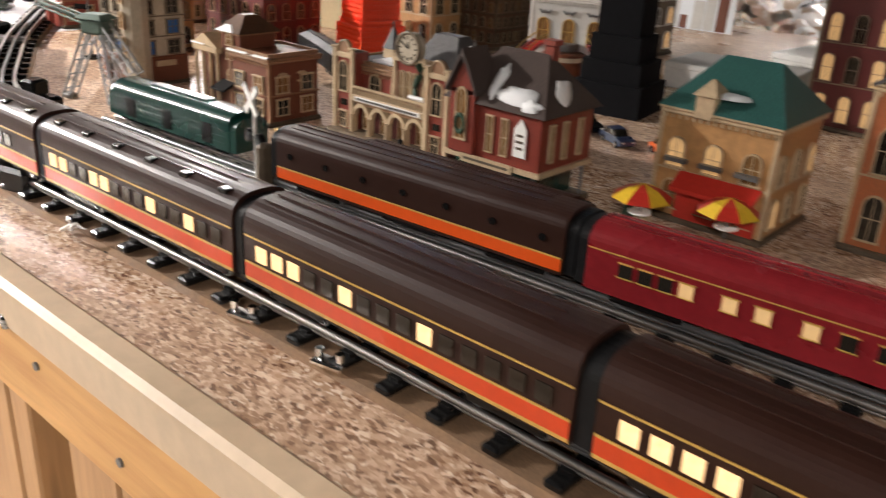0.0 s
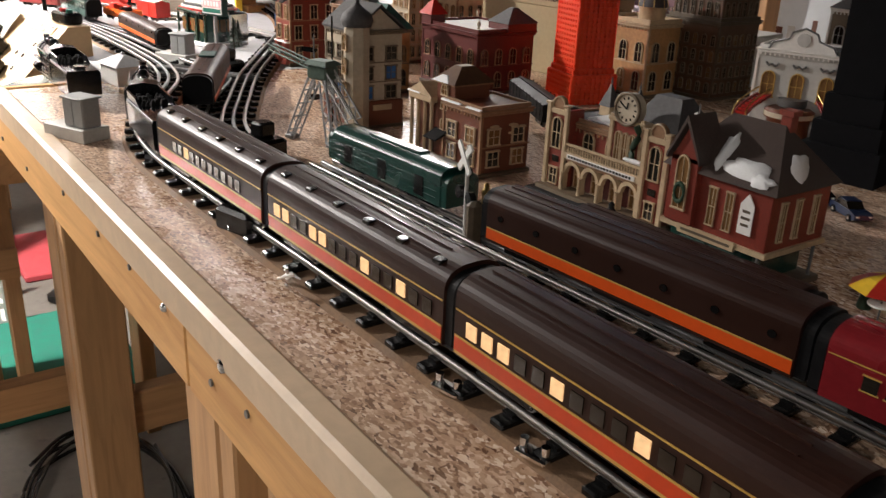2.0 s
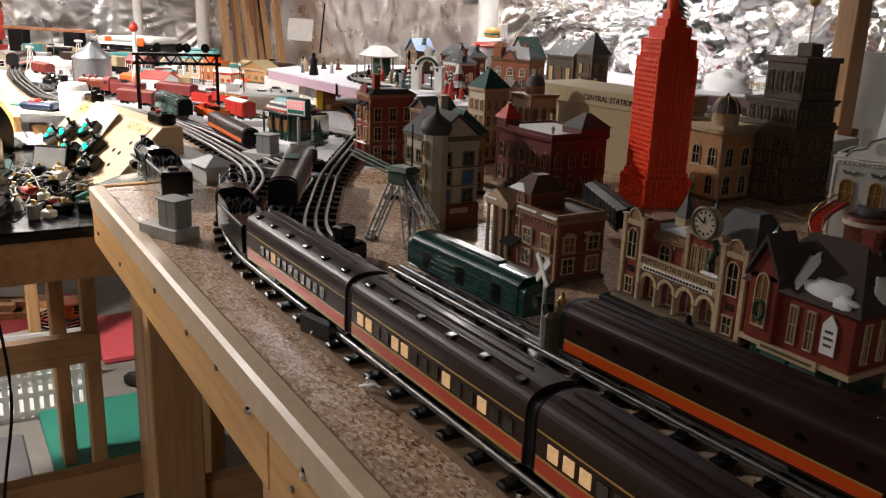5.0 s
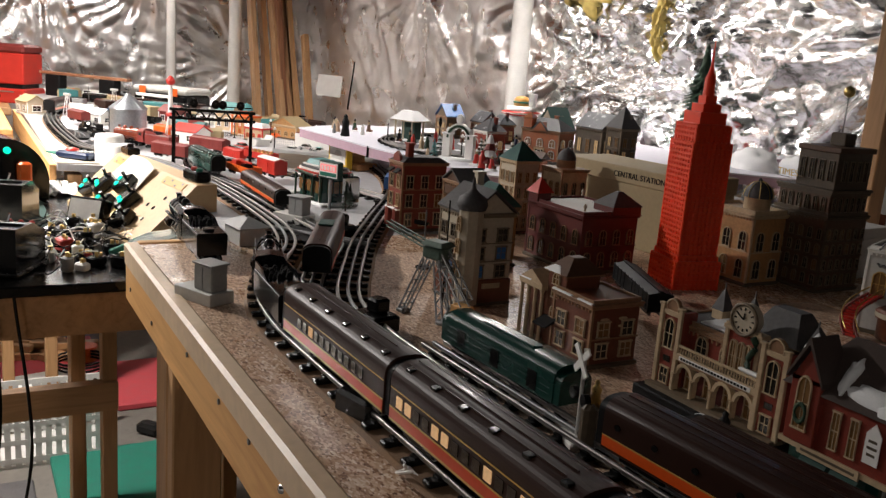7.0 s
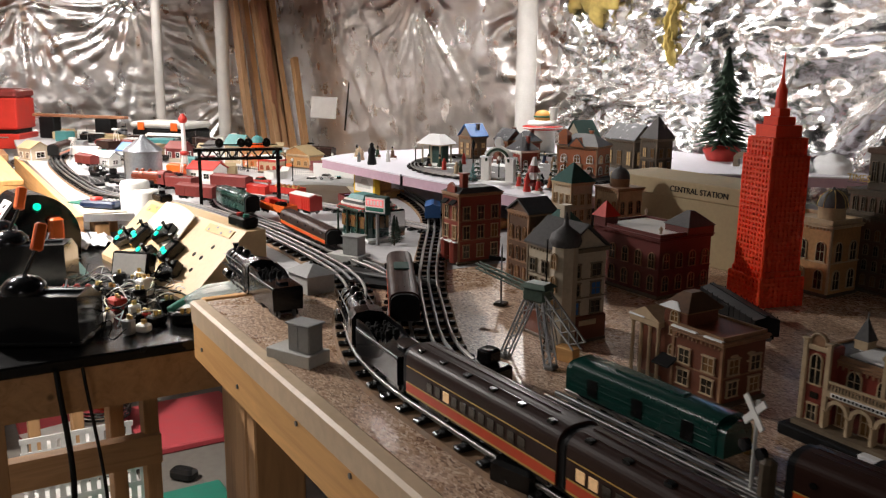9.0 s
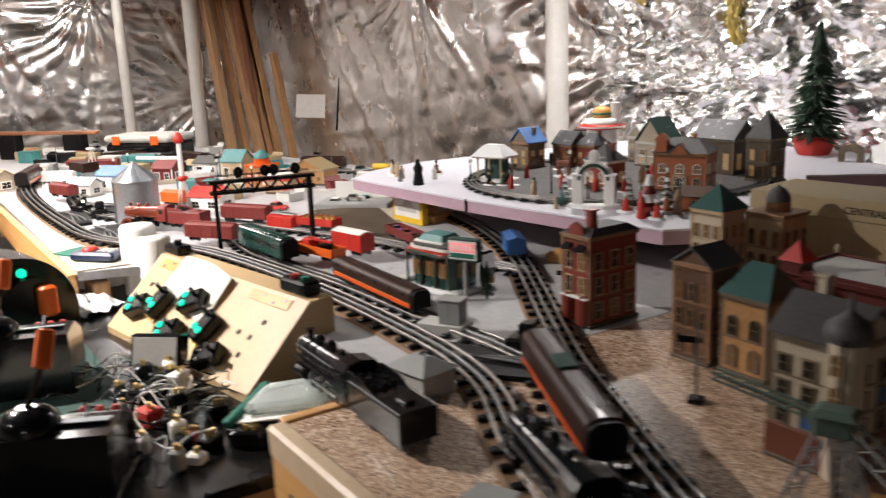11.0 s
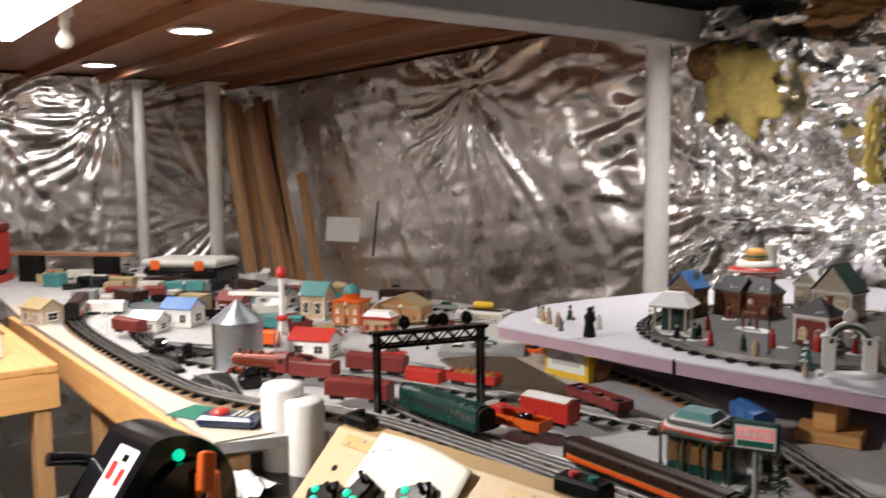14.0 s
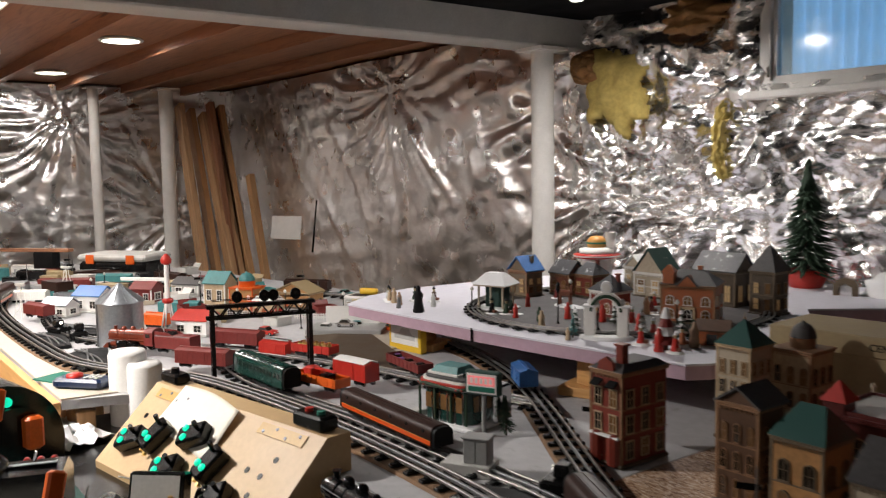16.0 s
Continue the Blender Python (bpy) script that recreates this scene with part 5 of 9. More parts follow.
def house(name, label, cx, cy, W, D, H, wall, trim, roof=("flat", "slate", 0.01), floors=2, nf=3, nr=2, arch=False, panes=("pane", "pane_warm"), base="dkstone", z=TOP, rz=0, seed=1, top_pad=0.012, cornice=True, snow=(), chimneys=(), win_h=None, first=0.014, skip=(), frame=None):
    """A ceramic model house: walls, plinth, cornice, roof, windows, chimneys and snow patches."""
    rnd = random.Random(seed)
    t = thing(name, label, "model house", pose(cx, cy, z, 0, 0, rz))
    part("wall", Shape().box(-W / 2, W / 2, -D / 2, D / 2, 0.003, H, 0.0012), wall, t)
    part("plinth", Shape().box(-W / 2 - 0.004, W / 2 + 0.004, -D / 2 - 0.005, D / 2 + 0.003, 0, 0.006, 0.0015), base, t)
    fl = (H - first - top_pad) / floors
    rows_of_windows(t, W, D, [first + fl * k for k in range(floors)], win_h or fl * 0.66, nf, nr, frame or trim, panes, arch, 0.42, rnd, skip)
    for k in range(1, floors):
        part("string_course", Shape().box(-W / 2 - 0.0012, W / 2 + 0.0012, -D / 2 - 0.0012, D / 2 + 0.0012, first + fl * k - 0.0045, first + fl * k - 0.0028), trim, t)
    for sx in (-1, 1):
        part("corner_pilaster", Shape().box(sx * W / 2 - 0.0025, sx * W / 2 + 0.0014, -D / 2 - 0.0014, -D / 2 + 0.0025, 0.006, H - 0.002), trim, t)
    if cornice:
        part("cornice", Shape().box(-W / 2 - 0.003, W / 2 + 0.003, -D / 2 - 0.003, D / 2 + 0.003, H - 0.004, H, 0.001).box(-W / 2 - 0.0045, W / 2 + 0.0045, -D / 2 - 0.0045, D / 2 + 0.0045, H, H + 0.003, 0.001), trim, t)
        n = max(4, int(W / 0.007))
        me = shared(("bracket",), lambda: Shape().box(-0.0009, 0.0009, -0.002, 0.0, -0.0035, 0), trim)
        for k in range(n):
            part("bracket", me, trim, t, at=pose(-W / 2 + W * (k + 0.5) / n, -D / 2 - 0.0012, H - 0.0042))
    kind, rm, rh = roof
    zt = H + (0.003 if cornice else 0.0)
    o = 0.005
    if kind == "flat":
        part("parapet", Shape().box(-W / 2, W / 2, -D / 2, -D / 2 + 0.003, zt, zt + rh).box(-W / 2, W / 2, D / 2 - 0.003, D / 2, zt, zt + rh).box(-W / 2, -W / 2 + 0.003, -D / 2 + 0.003, D / 2 - 0.003, zt, zt + rh).box(W / 2 - 0.003, W / 2, -D / 2 + 0.003, D / 2 - 0.003, zt, zt + rh), trim, t)
        part("roof", Shape().box(-W / 2 + 0.003, W / 2 - 0.003, -D / 2 + 0.003, D / 2 - 0.003, zt, zt + 0.002), rm, t)
    elif kind == "hip":
        part("roof", Shape().pyramid(-W / 2 - o, W / 2 + o, -D / 2 - o, D / 2 + o, zt, zt + rh, 0.02, 0.45), rm, t)
    elif kind == "peak":
        part("roof", Shape().pyramid(-W / 2 - o, W / 2 + o, -D / 2 - o, D / 2 + o, zt, zt + rh, 0.03), rm, t)
        part("finial", Shape().lathe([(0.0012, 0), (0.0022, 0.003), (0.0006, 0.006), (0.0003, 0.012)], 0, 0, zt + rh - 0.001, n=8), trim, t)
    elif kind == "mansard":
        part("roof", Shape().pyramid(-W / 2 - 0.002, W / 2 + 0.002, -D / 2 - 0.002, D / 2 + 0.002, zt, zt + rh, 0.7, 0.7), rm, t)
    elif kind == "gable":
        part("roof", Shape().prism([(-W / 2 - o, zt - 0.003), (0, zt + rh), (W / 2 + o, zt - 0.003), (W / 2 + o, zt), (0, zt + rh + 0.004), (-W / 2 - o, zt)], -D / 2 - o, D / 2 + o, "y"), rm, t)
        part("gable_wall", Shape().prism([(-W / 2, zt - 0.002), (0, zt + rh - 0.002), (W / 2, zt - 0.002)], -D / 2, D / 2, "y"), wall, t)
    elif kind == "gable_x":
        part("roof", Shape().prism([(-D / 2 - o, zt - 0.003), (0, zt + rh), (D / 2 + o, zt - 0.003), (D / 2 + o, zt), (0, zt + rh + 0.004), (-D / 2 - o, zt)], -W / 2 - o, W / 2 + o, "x"), rm, t)
        part("gable_wall", Shape().prism([(-D / 2, zt - 0.002), (0, zt + rh - 0.002), (D / 2, zt - 0.002)], -W / 2, W / 2, "x"), wall, t)
    elif kind == "dome":
        part("drum", Shape().lathe([(W * 0.3, 0), (W * 0.3, rh * 0.35), (W * 0.33, rh * 0.38)], 0, 0, zt, n=20), trim, t)
        part("dome", Shape().lathe([(W * 0.30 * math.cos(a * math.pi / 16), rh * 0.38 + rh * 0.55 * math.sin(a * math.pi / 16)) for a in range(8)] + [(0.001, rh)], 0, 0, zt, n=20), rm, t)
    for k, (sx, sy, sw, sd, sz) in enumerate(snow):
        blob = Shape()
        n = 12
        ring = [(sx + sw * math.cos(a * 2 * math.pi / n) * (1 + 0.3 * noise.noise(Vector((a, k, seed)))), sy + sd * math.sin(a * 2 * math.pi / n) * (1 + 0.3 * noise.noise(Vector((a, k + 5, seed))))) for a in range(n)]
        blob.add([(x, y, sz) for x, y in ring] + [(sx + (x - sx) * 0.8, sy + (y - sy) * 0.8, sz + 0.003) for x, y in ring] + [(sx, sy, sz + 0.004)], [(i, (i + 1) % n, n + (i + 1) % n, n + i) for i in range(n)] + [(n + i, n + (i + 1) % n, 2 * n) for i in range(n)], True)
        part("snow_patch", blob, "snow", t, "white painted snow")
    for x, y, w, h in chimneys:
        part("chimney", Shape().box(x - w / 2, x + w / 2, y - w / 2, y + w / 2, H - 0.004, H + h, 0.001).box(x - w * 0.65, x + w * 0.65, y - w * 0.65, y + w * 0.65, H + h, H + h + 0.003), wall, t)
    return t


WARM = ("pane_warm", "pane", "lit_dim")

# brown brick town house in three blocks, with columns
h = house("brick_town_house", "brown brick model town house with a columned porch and snowy tower", -0.858, 0.704, 0.078, 0.078, 0.082, "brick_br", "tanstone", ("flat", "brick_br", 0.005), 2, 2, 2, panes=("pane", "pane_warm"), seed=2, frame="cream")
part("tower", Shape().box(-0.062, -0.022, -0.036, 0.02, 0.003, 0.106, 0.001), "brick_br", h)
part("tower_roof", Shape().pyramid(-0.067, -0.017, -0.041, 0.025, 0.106, 0.126, 0.3), "umber", h)
part("tower_eave", Shape().box(-0.065, -0.019, -0.039, 0.023, 0.1035, 0.1062), "tanstone", h)
part("tower_snow", Shape().pyramid(-0.0675, -0.03, -0.0415, -0.02, 0.1062, 0.114, 0.3), "snow", h, "white painted snow")
part("porch_wall", Shape().box(-0.112, -0.062, -0.03, 0.03, 0.003, 0.084, 0.001), "brick_br", h)
part("porch_pediment", Shape().prism([(-0.115, 0.084), (-0.087, 0.100), (-0.059, 0.084)], -0.046, 0.0, "y"), "cream", h)
part("porch_architrave", Shape().box(-0.114, -0.060, -0.046, -0.03, 0.076, 0.084, 0.001), "cream", h)
for k in range(4):
    part("column", shared(("column",), lambda: Shape().lathe([(0.0034, 0), (0.0026, 0.003), (0.0024, 0.066), (0.0036, 0.070)], n=12), "cream"), "cream", h, "cream stone column", pose(-0.110 + 0.0155 * k, -0.042, 0.006))
part("porch_floor", Shape().box(-0.116, -0.058, -0.05, -0.03, 0, 0.006), "stone", h)
for k in range(4):
    part("oval_plaque", shared(("oval_plaque",), lambda: Shape().tube((0, 0, 0), (0.001, 0, 0), 0.006, n=16), "cream"), "cream", h, at=pose(0.039, -0.018 + 0.03 * (k % 2), 0.064 - 0.010 * (k // 2)) @ Matrix.Diagonal((1, 1.2, 0.35, 1)))
part("awning", Shape().prism([(-0.0385, 0.045), (-0.058, 0.036), (-0.058, 0.034), (-0.0385, 0.041)], -0.058, -0.03), "black_dull", h, "striped porch awning")
for z in (0.045, 0.072, 0.09):
    opening(h, -0.042, -0.0368, z, 0.012, 0.014, "front", "cream", "pane_warm", True)

def roof_lip(t, x0, x1, y, z, seed):
    """Uneven snow lying along a ledge."""
    n = 14
    pts = []
    for i in range(n + 1):
        x = x0 + (x1 - x0) * i / n
        d = 0.004 + 0.004 * abs(noise.noise(Vector((i * 0.6, seed, 0))))
        pts += [(x, y - 0.001, z), (x, y - 0.0006, z + 0.0012), (x, y + d * 0.6, z + 0.002), (x, y + d, z)]
    part("ledge_snow", Shape().add(pts, [(i * 4 + k, i * 4 + k + 1, i * 4 + k + 5, i * 4 + k + 4) for i in range(n) for k in range(3)], True), "snow", t, "white painted snow")


roof_lip(h, -0.041, 0.0, -0.0435, 0.0853, 1.0)
roof_lip(h, 0.012, 0.041, -0.0435, 0.0853, 2.0)
roof_lip(h, -0.114, -0.085, -0.047, 0.0845, 3.0)
# pale Victorian hotel with an onion corner tower
h = house("victorian_house", "pale Victorian model house with blue shutters and dark domed turret", -1.146, 0.690, 0.088, 0.080, 0.142, "ivory", "stone", ("gable_x", "slate", 0.032), 3, 3, 2, panes=("pane", "blue", "pane"), base="dkstone", seed=5, first=0.045, chimneys=((-0.02, 0.01, 0.012, 0.055),))
part("dark_base", Shape().box(-0.048, 0.048, -0.044, 0.042, 0.004, 0.042, 0.002), "brick_br", h, "brown stone ground floor")
part("turret", Shape().lathe([(0.019, 0), (0.019, 0.150), (0.021, 0.152)], 0.036, -0.033, 0.003, n=8, smooth=False), "ivory", h)
part("turret_dome", Shape().lathe([(0.021, 0), (0.024, 0.008), (0.021, 0.018), (0.010, 0.026), (0.004, 0.031), (0.003, 0.04), (0.0008, 0.05)], 0.036, -0.033, 0.150, n=16), "slate", h, "dark onion dome")
for k in range(3):
    opening(h, 0.036, -0.0525, 0.05 + 0.034 * k, 0.011, 0.022, "front", "cream", "pane_warm", True)
part("name_board", Shape().box(0.0482, 0.0496, -0.012, 0.020, 0.028, 0.036), "cream", h)

# brick three-storey house with awnings
h = house("brick_house", "tall red brick model house with awnings and a chimney", -1.655, 0.850, 0.062, 0.105, 0.146, "brick", "tanstone", ("mansard", "slate", 0.010), 3, 2, 3, seed=7, frame="cream", panes=("pane", "pane", "pane_warm"), chimneys=((0.012, -0.03, 0.014, 0.04),))
for sx in (-1, 1):
    part("awning", Shape().prism([(-0.0535, 0.135), (-0.065, 0.127), (-0.065, 0.125), (-0.0535, 0.131)], sx * 0.0155 - 0.009, sx * 0.0155 + 0.009), "black_dull", h, "grey window awning")
    part("bay", Shape().lathe([(0.011, 0), (0.011, 0.042), (0.004, 0.048)], sx * 0.018, -0.054, 0.004, n=8, smooth=False), "brick", h)
part("gable_clock", Shape().prism([(-0.016, 0.149), (-0.014, 0.162), (0, 0.170), (0.014, 0.162), (0.016, 0.149)], -0.054, -0.048, "y"), "brick", h)
part("snow_ledge", Shape().box(-0.030, 0.030, -0.062, -0.052, 0.046, 0.049, 0.001), "snow", h, "snow on the ledge")

house("gothic_house", "brown gothic model house with golden pediment", -1.428, 0.835, 0.062, 0.06, 0.140, "umber", "tanstone", ("gable", "slate", 0.02), 3, 3, 2, True, panes=("pane", "pane_warm"), seed=8)
house("green_roofed_house", "cream model house with steep green roof", -1.345, 0.845, 0.07, 0.07, 0.110, "ochre", "stone", ("hip", "green_roof", 0.04), 2, 2, 2, True, panes=("pane", "pane_warm"), seed=9)
house("beige_town_house", "beige model house with green pyramid roof", -1.60, 1.075, 0.062, 0.06, 0.160, "ivory", "cream", ("peak", "green_roof", 0.040), 4, 3, 3, panes=("pane", "pane_warm"), seed=10)
house("domed_town_house", "beige model bank with a dark dome", -1.545, 1.16, 0.07, 0.07, 0.150, "cream", "tanstone", ("dome", "slate", 0.045), 3, 3, 3, True, panes=("pane", "pane_warm"), seed=11)

# maroon opera house in two wings
h = house("maroon_hall", "dark maroon brick model hall with corner turret", -1.31, 1.03, 0.17, 0.13, 0.108, "brick_dk", "brick_dk", ("flat", "ltgrey", 0.006), 2, 5, 4, True, panes=("pane", "pane"), seed=12, frame="tanstone")
part("turret", Shape().box(-0.088, -0.056, -0.068, -0.036, 0.1, 0.128, 0.001), "brick_dk", h)
part("turret_roof", Shape().pyramid(-0.092, -0.052, -0.072, -0.032, 0.128, 0.156, 0.05), "red", h, "red pyramid turret roof")
part("wing", Shape().box(0.03, 0.088, 0.0, 0.068, 0.108, 0.125, 0.001), "brick_dk", h)
part("wing_roof", Shape().pyramid(0.028, 0.09, -0.002, 0.07, 0.125, 0.150, 0.15), "slate", h)
for x in (-0.08, 0.08):
    for y in (-0.06, 0.06):
        part("roof_urn", shared(("roof_urn",), lambda: Shape().lathe([(0.003, 0), (0.002, 0.004), (0.004, 0.008), (0.001, 0.014)], n=10), "ivory"), "ivory", h, at=pose(x, y, 0.118))

# boxed kit with station lettering
bx = thing("kit_box", "large tan cardboard kit box lettered with a station name", "box", pose(-1.46, 1.29, TOP, 0, 0, 4))
part("carton", Shape().box(-0.19, 0.19, -0.05, 0.10, 0, 0.168, 0.002), "tan", bx)
part("lid", Shape().box(-0.193, 0.193, -0.053, 0.103, 0.135, 0.171, 0.002), "tan", bx)
words("lettering", "CENTRAL STATION", 0.017, "black_dull", bx, pose(0.06, -0.0535, 0.152, 90))

# red plastic skyscraper
tw = thing("skyscraper_model", "bright red plastic skyscraper model with stepped top and spire", "model tower", pose(-1.128, 1.130, TOP, 0, 0, -14))
STEPS = [(0.043, 0.043, 0.0, 0.052), (0.0385, 0.0385, 0.052, 0.062), (0.036, 0.036, 0.062, 0.262), (0.032, 0.032, 0.262, 0.292), (0.027, 0.026, 0.292, 0.312), (0.019, 0.018, 0.312, 0.326), (0.012, 0.011, 0.326, 0.340)]
for a, b, z0, z1 in STEPS:
    part("tier", Shape().box(-a, a, -b, b, z0, z1, 0.0006), "redplastic", tw)
part("spire", Shape().lathe([(0.010, 0), (0.009, 0.03), (0.005, 0.04), (0.002, 0.055), (0.0008, 0.092)], 0, 0, 0.340, n=12), "redplastic", tw)
fin_f = Shape().box(-0.0019, 0.0019, -0.0032, 0.0, 0, 1.0)
FIN = fin_f.mesh("mullion", "redplastic")
for a, b, z0, z1 in STEPS[:4]:
    nf = max(3, int(a * 2 / 0.0088))
    for k in range(nf + 1):
        part("mullion", FIN, "redplastic", tw, at=pose(-a + 2 * a * k / nf, -b, z0) @ Matrix.Diagonal((1, 1, z1 - z0 - 0.001, 1)))
    nr = max(3, int(b * 2 / 0.0088))
    for k in range(nr + 1):
        part("mullion", FIN, "redplastic", tw, at=pose(a, -b + 2 * b * k / nr, z0, 0, 0, 90) @ Matrix.Diagonal((1, 1, z1 - z0 - 0.001, 1)))
for a, b, z0, z1 in STEPS[:4]:
    for k in range(int((z1 - z0) / 0.0085)):
        z = z0 + 0.006 + 0.0085 * k
        part("spandrel", shared(("spandrel_front", a), lambda: Shape().box(-a, a, -b - 0.0029, -b, 0, 0.0042), "redplastic"), "redplastic", tw, at=pose(0, 0, z))
        part("spandrel", shared(("spandrel_side", a), lambda: Shape().box(a, a + 0.0029, -b, b, 0, 0.0042), "redplastic"), "redplastic", tw, at=pose(0, 0, z))

# black skyscraper
tb = thing("skyscraper_model", "tall matt black skyscraper model with stepped base", "model tower", pose(-0.60, 1.125, TOP, 0, 0, 8))
for a, b, z0, z1 in ((0.052, 0.048, 0, 0.045), (0.045, 0.041, 0.045, 0.075), (0.038, 0.034, 0.075, 0.11), (0.032, 0.028, 0.11, 0.30), (0.026, 0.023, 0.30, 0.36), (0.018, 0.016, 0.36, 0.40), (0.006, 0.006, 0.40, 0.46)):
    part("tier", Shape().box(-a, a, -b, b, z0, z1, 0.0006), "black_matt", tb)

# domed bank and the tall stone tower with its sign
h = house("domed_bank", "ornate cream model bank with a dark ribbed dome", -1.14, 1.285, 0.115, 0.085, 0.130, "ochre", "cream", ("flat", "cream", 0.008), 2, 3, 2, True, panes=("pane_warm", "pane"), seed=14)
part("drum", Shape().lathe([(0.024, 0), (0.024, 0.026), (0.027, 0.029)], 0.03, -0.01, 0.133, n=16), "cream", h)
part("dome", Shape().lathe([(0.026 * math.cos(a * math.pi / 16), 0.030 * math.sin(a * math.pi / 16)) for a in range(8)] + [(0.001, 0.036)], 0.03, -0.01, 0.162, n=16), "slate", h, "dark ribbed dome")
for k in range(8):
    part("dome_rib", Shape().sweep([(0.03 + 0.0265 * math.cos(a * math.pi / 16) * math.cos(k * math.pi / 4), -0.01 + 0.0265 * math.cos(a * math.pi / 16) * math.sin(k * math.pi / 4), 0.162 + 0.0305 * math.sin(a * math.pi / 16)) for a in range(9)], 0.0008, 4), "brass", h)
h = house("stone_tower_house", "tall dark stone model tower carrying a rooftop sign", -1.072, 1.405, 0.120, 0.115, 0.140, "umber", "dkstone", ("flat", "slate", 0.006), 4, 6, 6, True, panes=("pane", "pane", "pane_warm"), seed=15, frame="stone")
part("middle_tier", Shape().box(-0.056, 0.056, -0.053, 0.053, 0.143, 0.185, 0.001), "umber", h)
part("middle_cornice", Shape().box(-0.062, 0.062, -0.059, 0.059, 0.185, 0.190, 0.001).box(-0.059, 0.059, -0.056, 0.056, 0.179, 0.185), "dkstone", h)
for x in (-0.044, -0.027, -0.009, 0.009, 0.027, 0.044):
    opening(h, x, -0.0536, 0.150, 0.008, 0.026, "front", "stone", "pane", True)
    opening(h, 0.0566, x * 0.95, 0.150, 0.008, 0.026, "right", "stone", "pane", True)
part("upper_tier", Shape().box(-0.030, 0.054, -0.045, 0.050, 0.190, 0.262, 0.001), "dkstone", h)
part("upper_cornice", Shape().box(-0.034, 0.058, -0.049, 0.054, 0.256, 0.266, 0.001), "umber", h)
for x in (-0.018, 0.002, 0.022, 0.042):
    opening(h, x, -0.0456, 0.205, 0.009, 0.036, "front", "stone", "pane")
    opening(h, 0.0546, x - 0.008, 0.205, 0.009, 0.036, "right", "stone", "pane")
part("roof_tank", Shape().box(-0.005, 0.028, 0.0, 0.032, 0.266, 0.29, 0.002), "dkstone", h)
part("mast", Shape().tube((0.01, 0.012, 0.29), (0.01, 0.012, 0.37), 0.0012, n=8), "iron", h)
part("mast_ball", Shape().lathe([(0.001, -0.011), (0.008, -0.007), (0.0105, 0), (0.008, 0.007), (0.001, 0.011)], 0.01, 0.012, 0.365, n=14), "brass", h, "dull golden ball")
part("sign_frame", Shape().box(-0.062, -0.030, -0.058, -0.0565, 0.190, 0.192).box(-0.062, -0.030, -0.058, -0.0565, 0.2, 0.201), "iron", h)
words("rooftop_sign", "TIMES", 0.018, "brass", h, pose(-0.040, -0.0575, 0.209, 90))

# theatre with twin red stairs
h = house("theatre", "grey and white model theatre with two curved red stairs", -0.785, 1.275, 0.128, 0.085, 0.130, "ltgrey", "white", ("flat", "slate", 0.005), 1, 3, 2, True, panes=("lit_dim", "pane_warm"), seed=16, first=0.060, top_pad=0.024, win_h=0.038, rz=20, frame="gold")
part("pediment", Shape().prism([(-0.050, 0.133), (-0.044, 0.143), (-0.022, 0.150), (-0.018, 0.160), (0, 0.167), (0.018, 0.160), (0.022, 0.150), (0.044, 0.143), (0.050, 0.133)], -0.046, -0.038, "y"), "white", h, "scrolled white pediment")
part("pediment_rim", Shape().sweep([(-0.050, -0.046, 0.133), (-0.044, -0.046, 0.143), (-0.022, -0.046, 0.150), (-0.018, -0.046, 0.160), (0, -0.046, 0.167), (0.018, -0.046, 0.160), (0.022, -0.046, 0.150), (0.044, -0.046, 0.143), (0.050, -0.046, 0.133)], 0.0015, 5), "iron", h)
part("rosette", Shape().tube((0, -0.0475, 0.150), (0, -0.046, 0.150), 0.010, n=18), "ltgrey", h)
for x in (-0.040, 0.0, 0.040):
    part("garland", Shape().sweep([(x - 0.010, -0.0445, 0.112), (x - 0.005, -0.0455, 0.107), (x, -0.046, 0.110), (x + 0.005, -0.0455, 0.107), (x + 0.010, -0.0445, 0.112)], 0.0018, 5), "iron", h, "dark moulded garland")
part("stage_drum", Shape().lathe([(0.032, 0), (0.032, 0.03), (0.037, 0.032), (0.037, 0.042), (0.030, 0.046)], 0, -0.055, 0.003, n=24), "brick_br", h, "round brown entrance drum")
part("marquee_band", Shape().lathe([(0.0375, 0.034), (0.0375, 0.041)], 0, -0.055, 0.003, n=24), "ivory", h, "pale curved marquee band")
part("balcony", Shape().lathe([(0.020, 0.0), (0.022, 0.003), (0.022, 0.012)], 0, -0.048, 0.050, n=20), "iron", h)
for s in (-1, 1):
    pts = [(s * (0.044 + 0.024 * math.sin(a * math.pi / 9)), -0.046 - 0.062 * a / 8, 0.062 - 0.058 * a / 8) for a in range(9)]
    for k in range(14):
        f = k / 14 * 8
        i = min(7, int(f))
        p = [pts[i][c] + (pts[i + 1][c] - pts[i][c]) * (f - i) for c in range(3)]
        part("step", shared(("step",), lambda: Shape().box(-0.009, 0.009, -0.004, 0.004, -0.004, 0.0), "red"), "red", h, "red stair tread", pose(p[0], p[1], p[2]))
    for off in (-0.010, 0.010):
        part("handrail", Shape().sweep([(x + off, y, z + 0.011) for x, y, z in pts], 0.0012, 6), "brass", h)
        part("stringer", Shape().sweep([(x + off, y, z + 0.001) for x, y, z in pts], 0.0022, 6), "dkred", h)

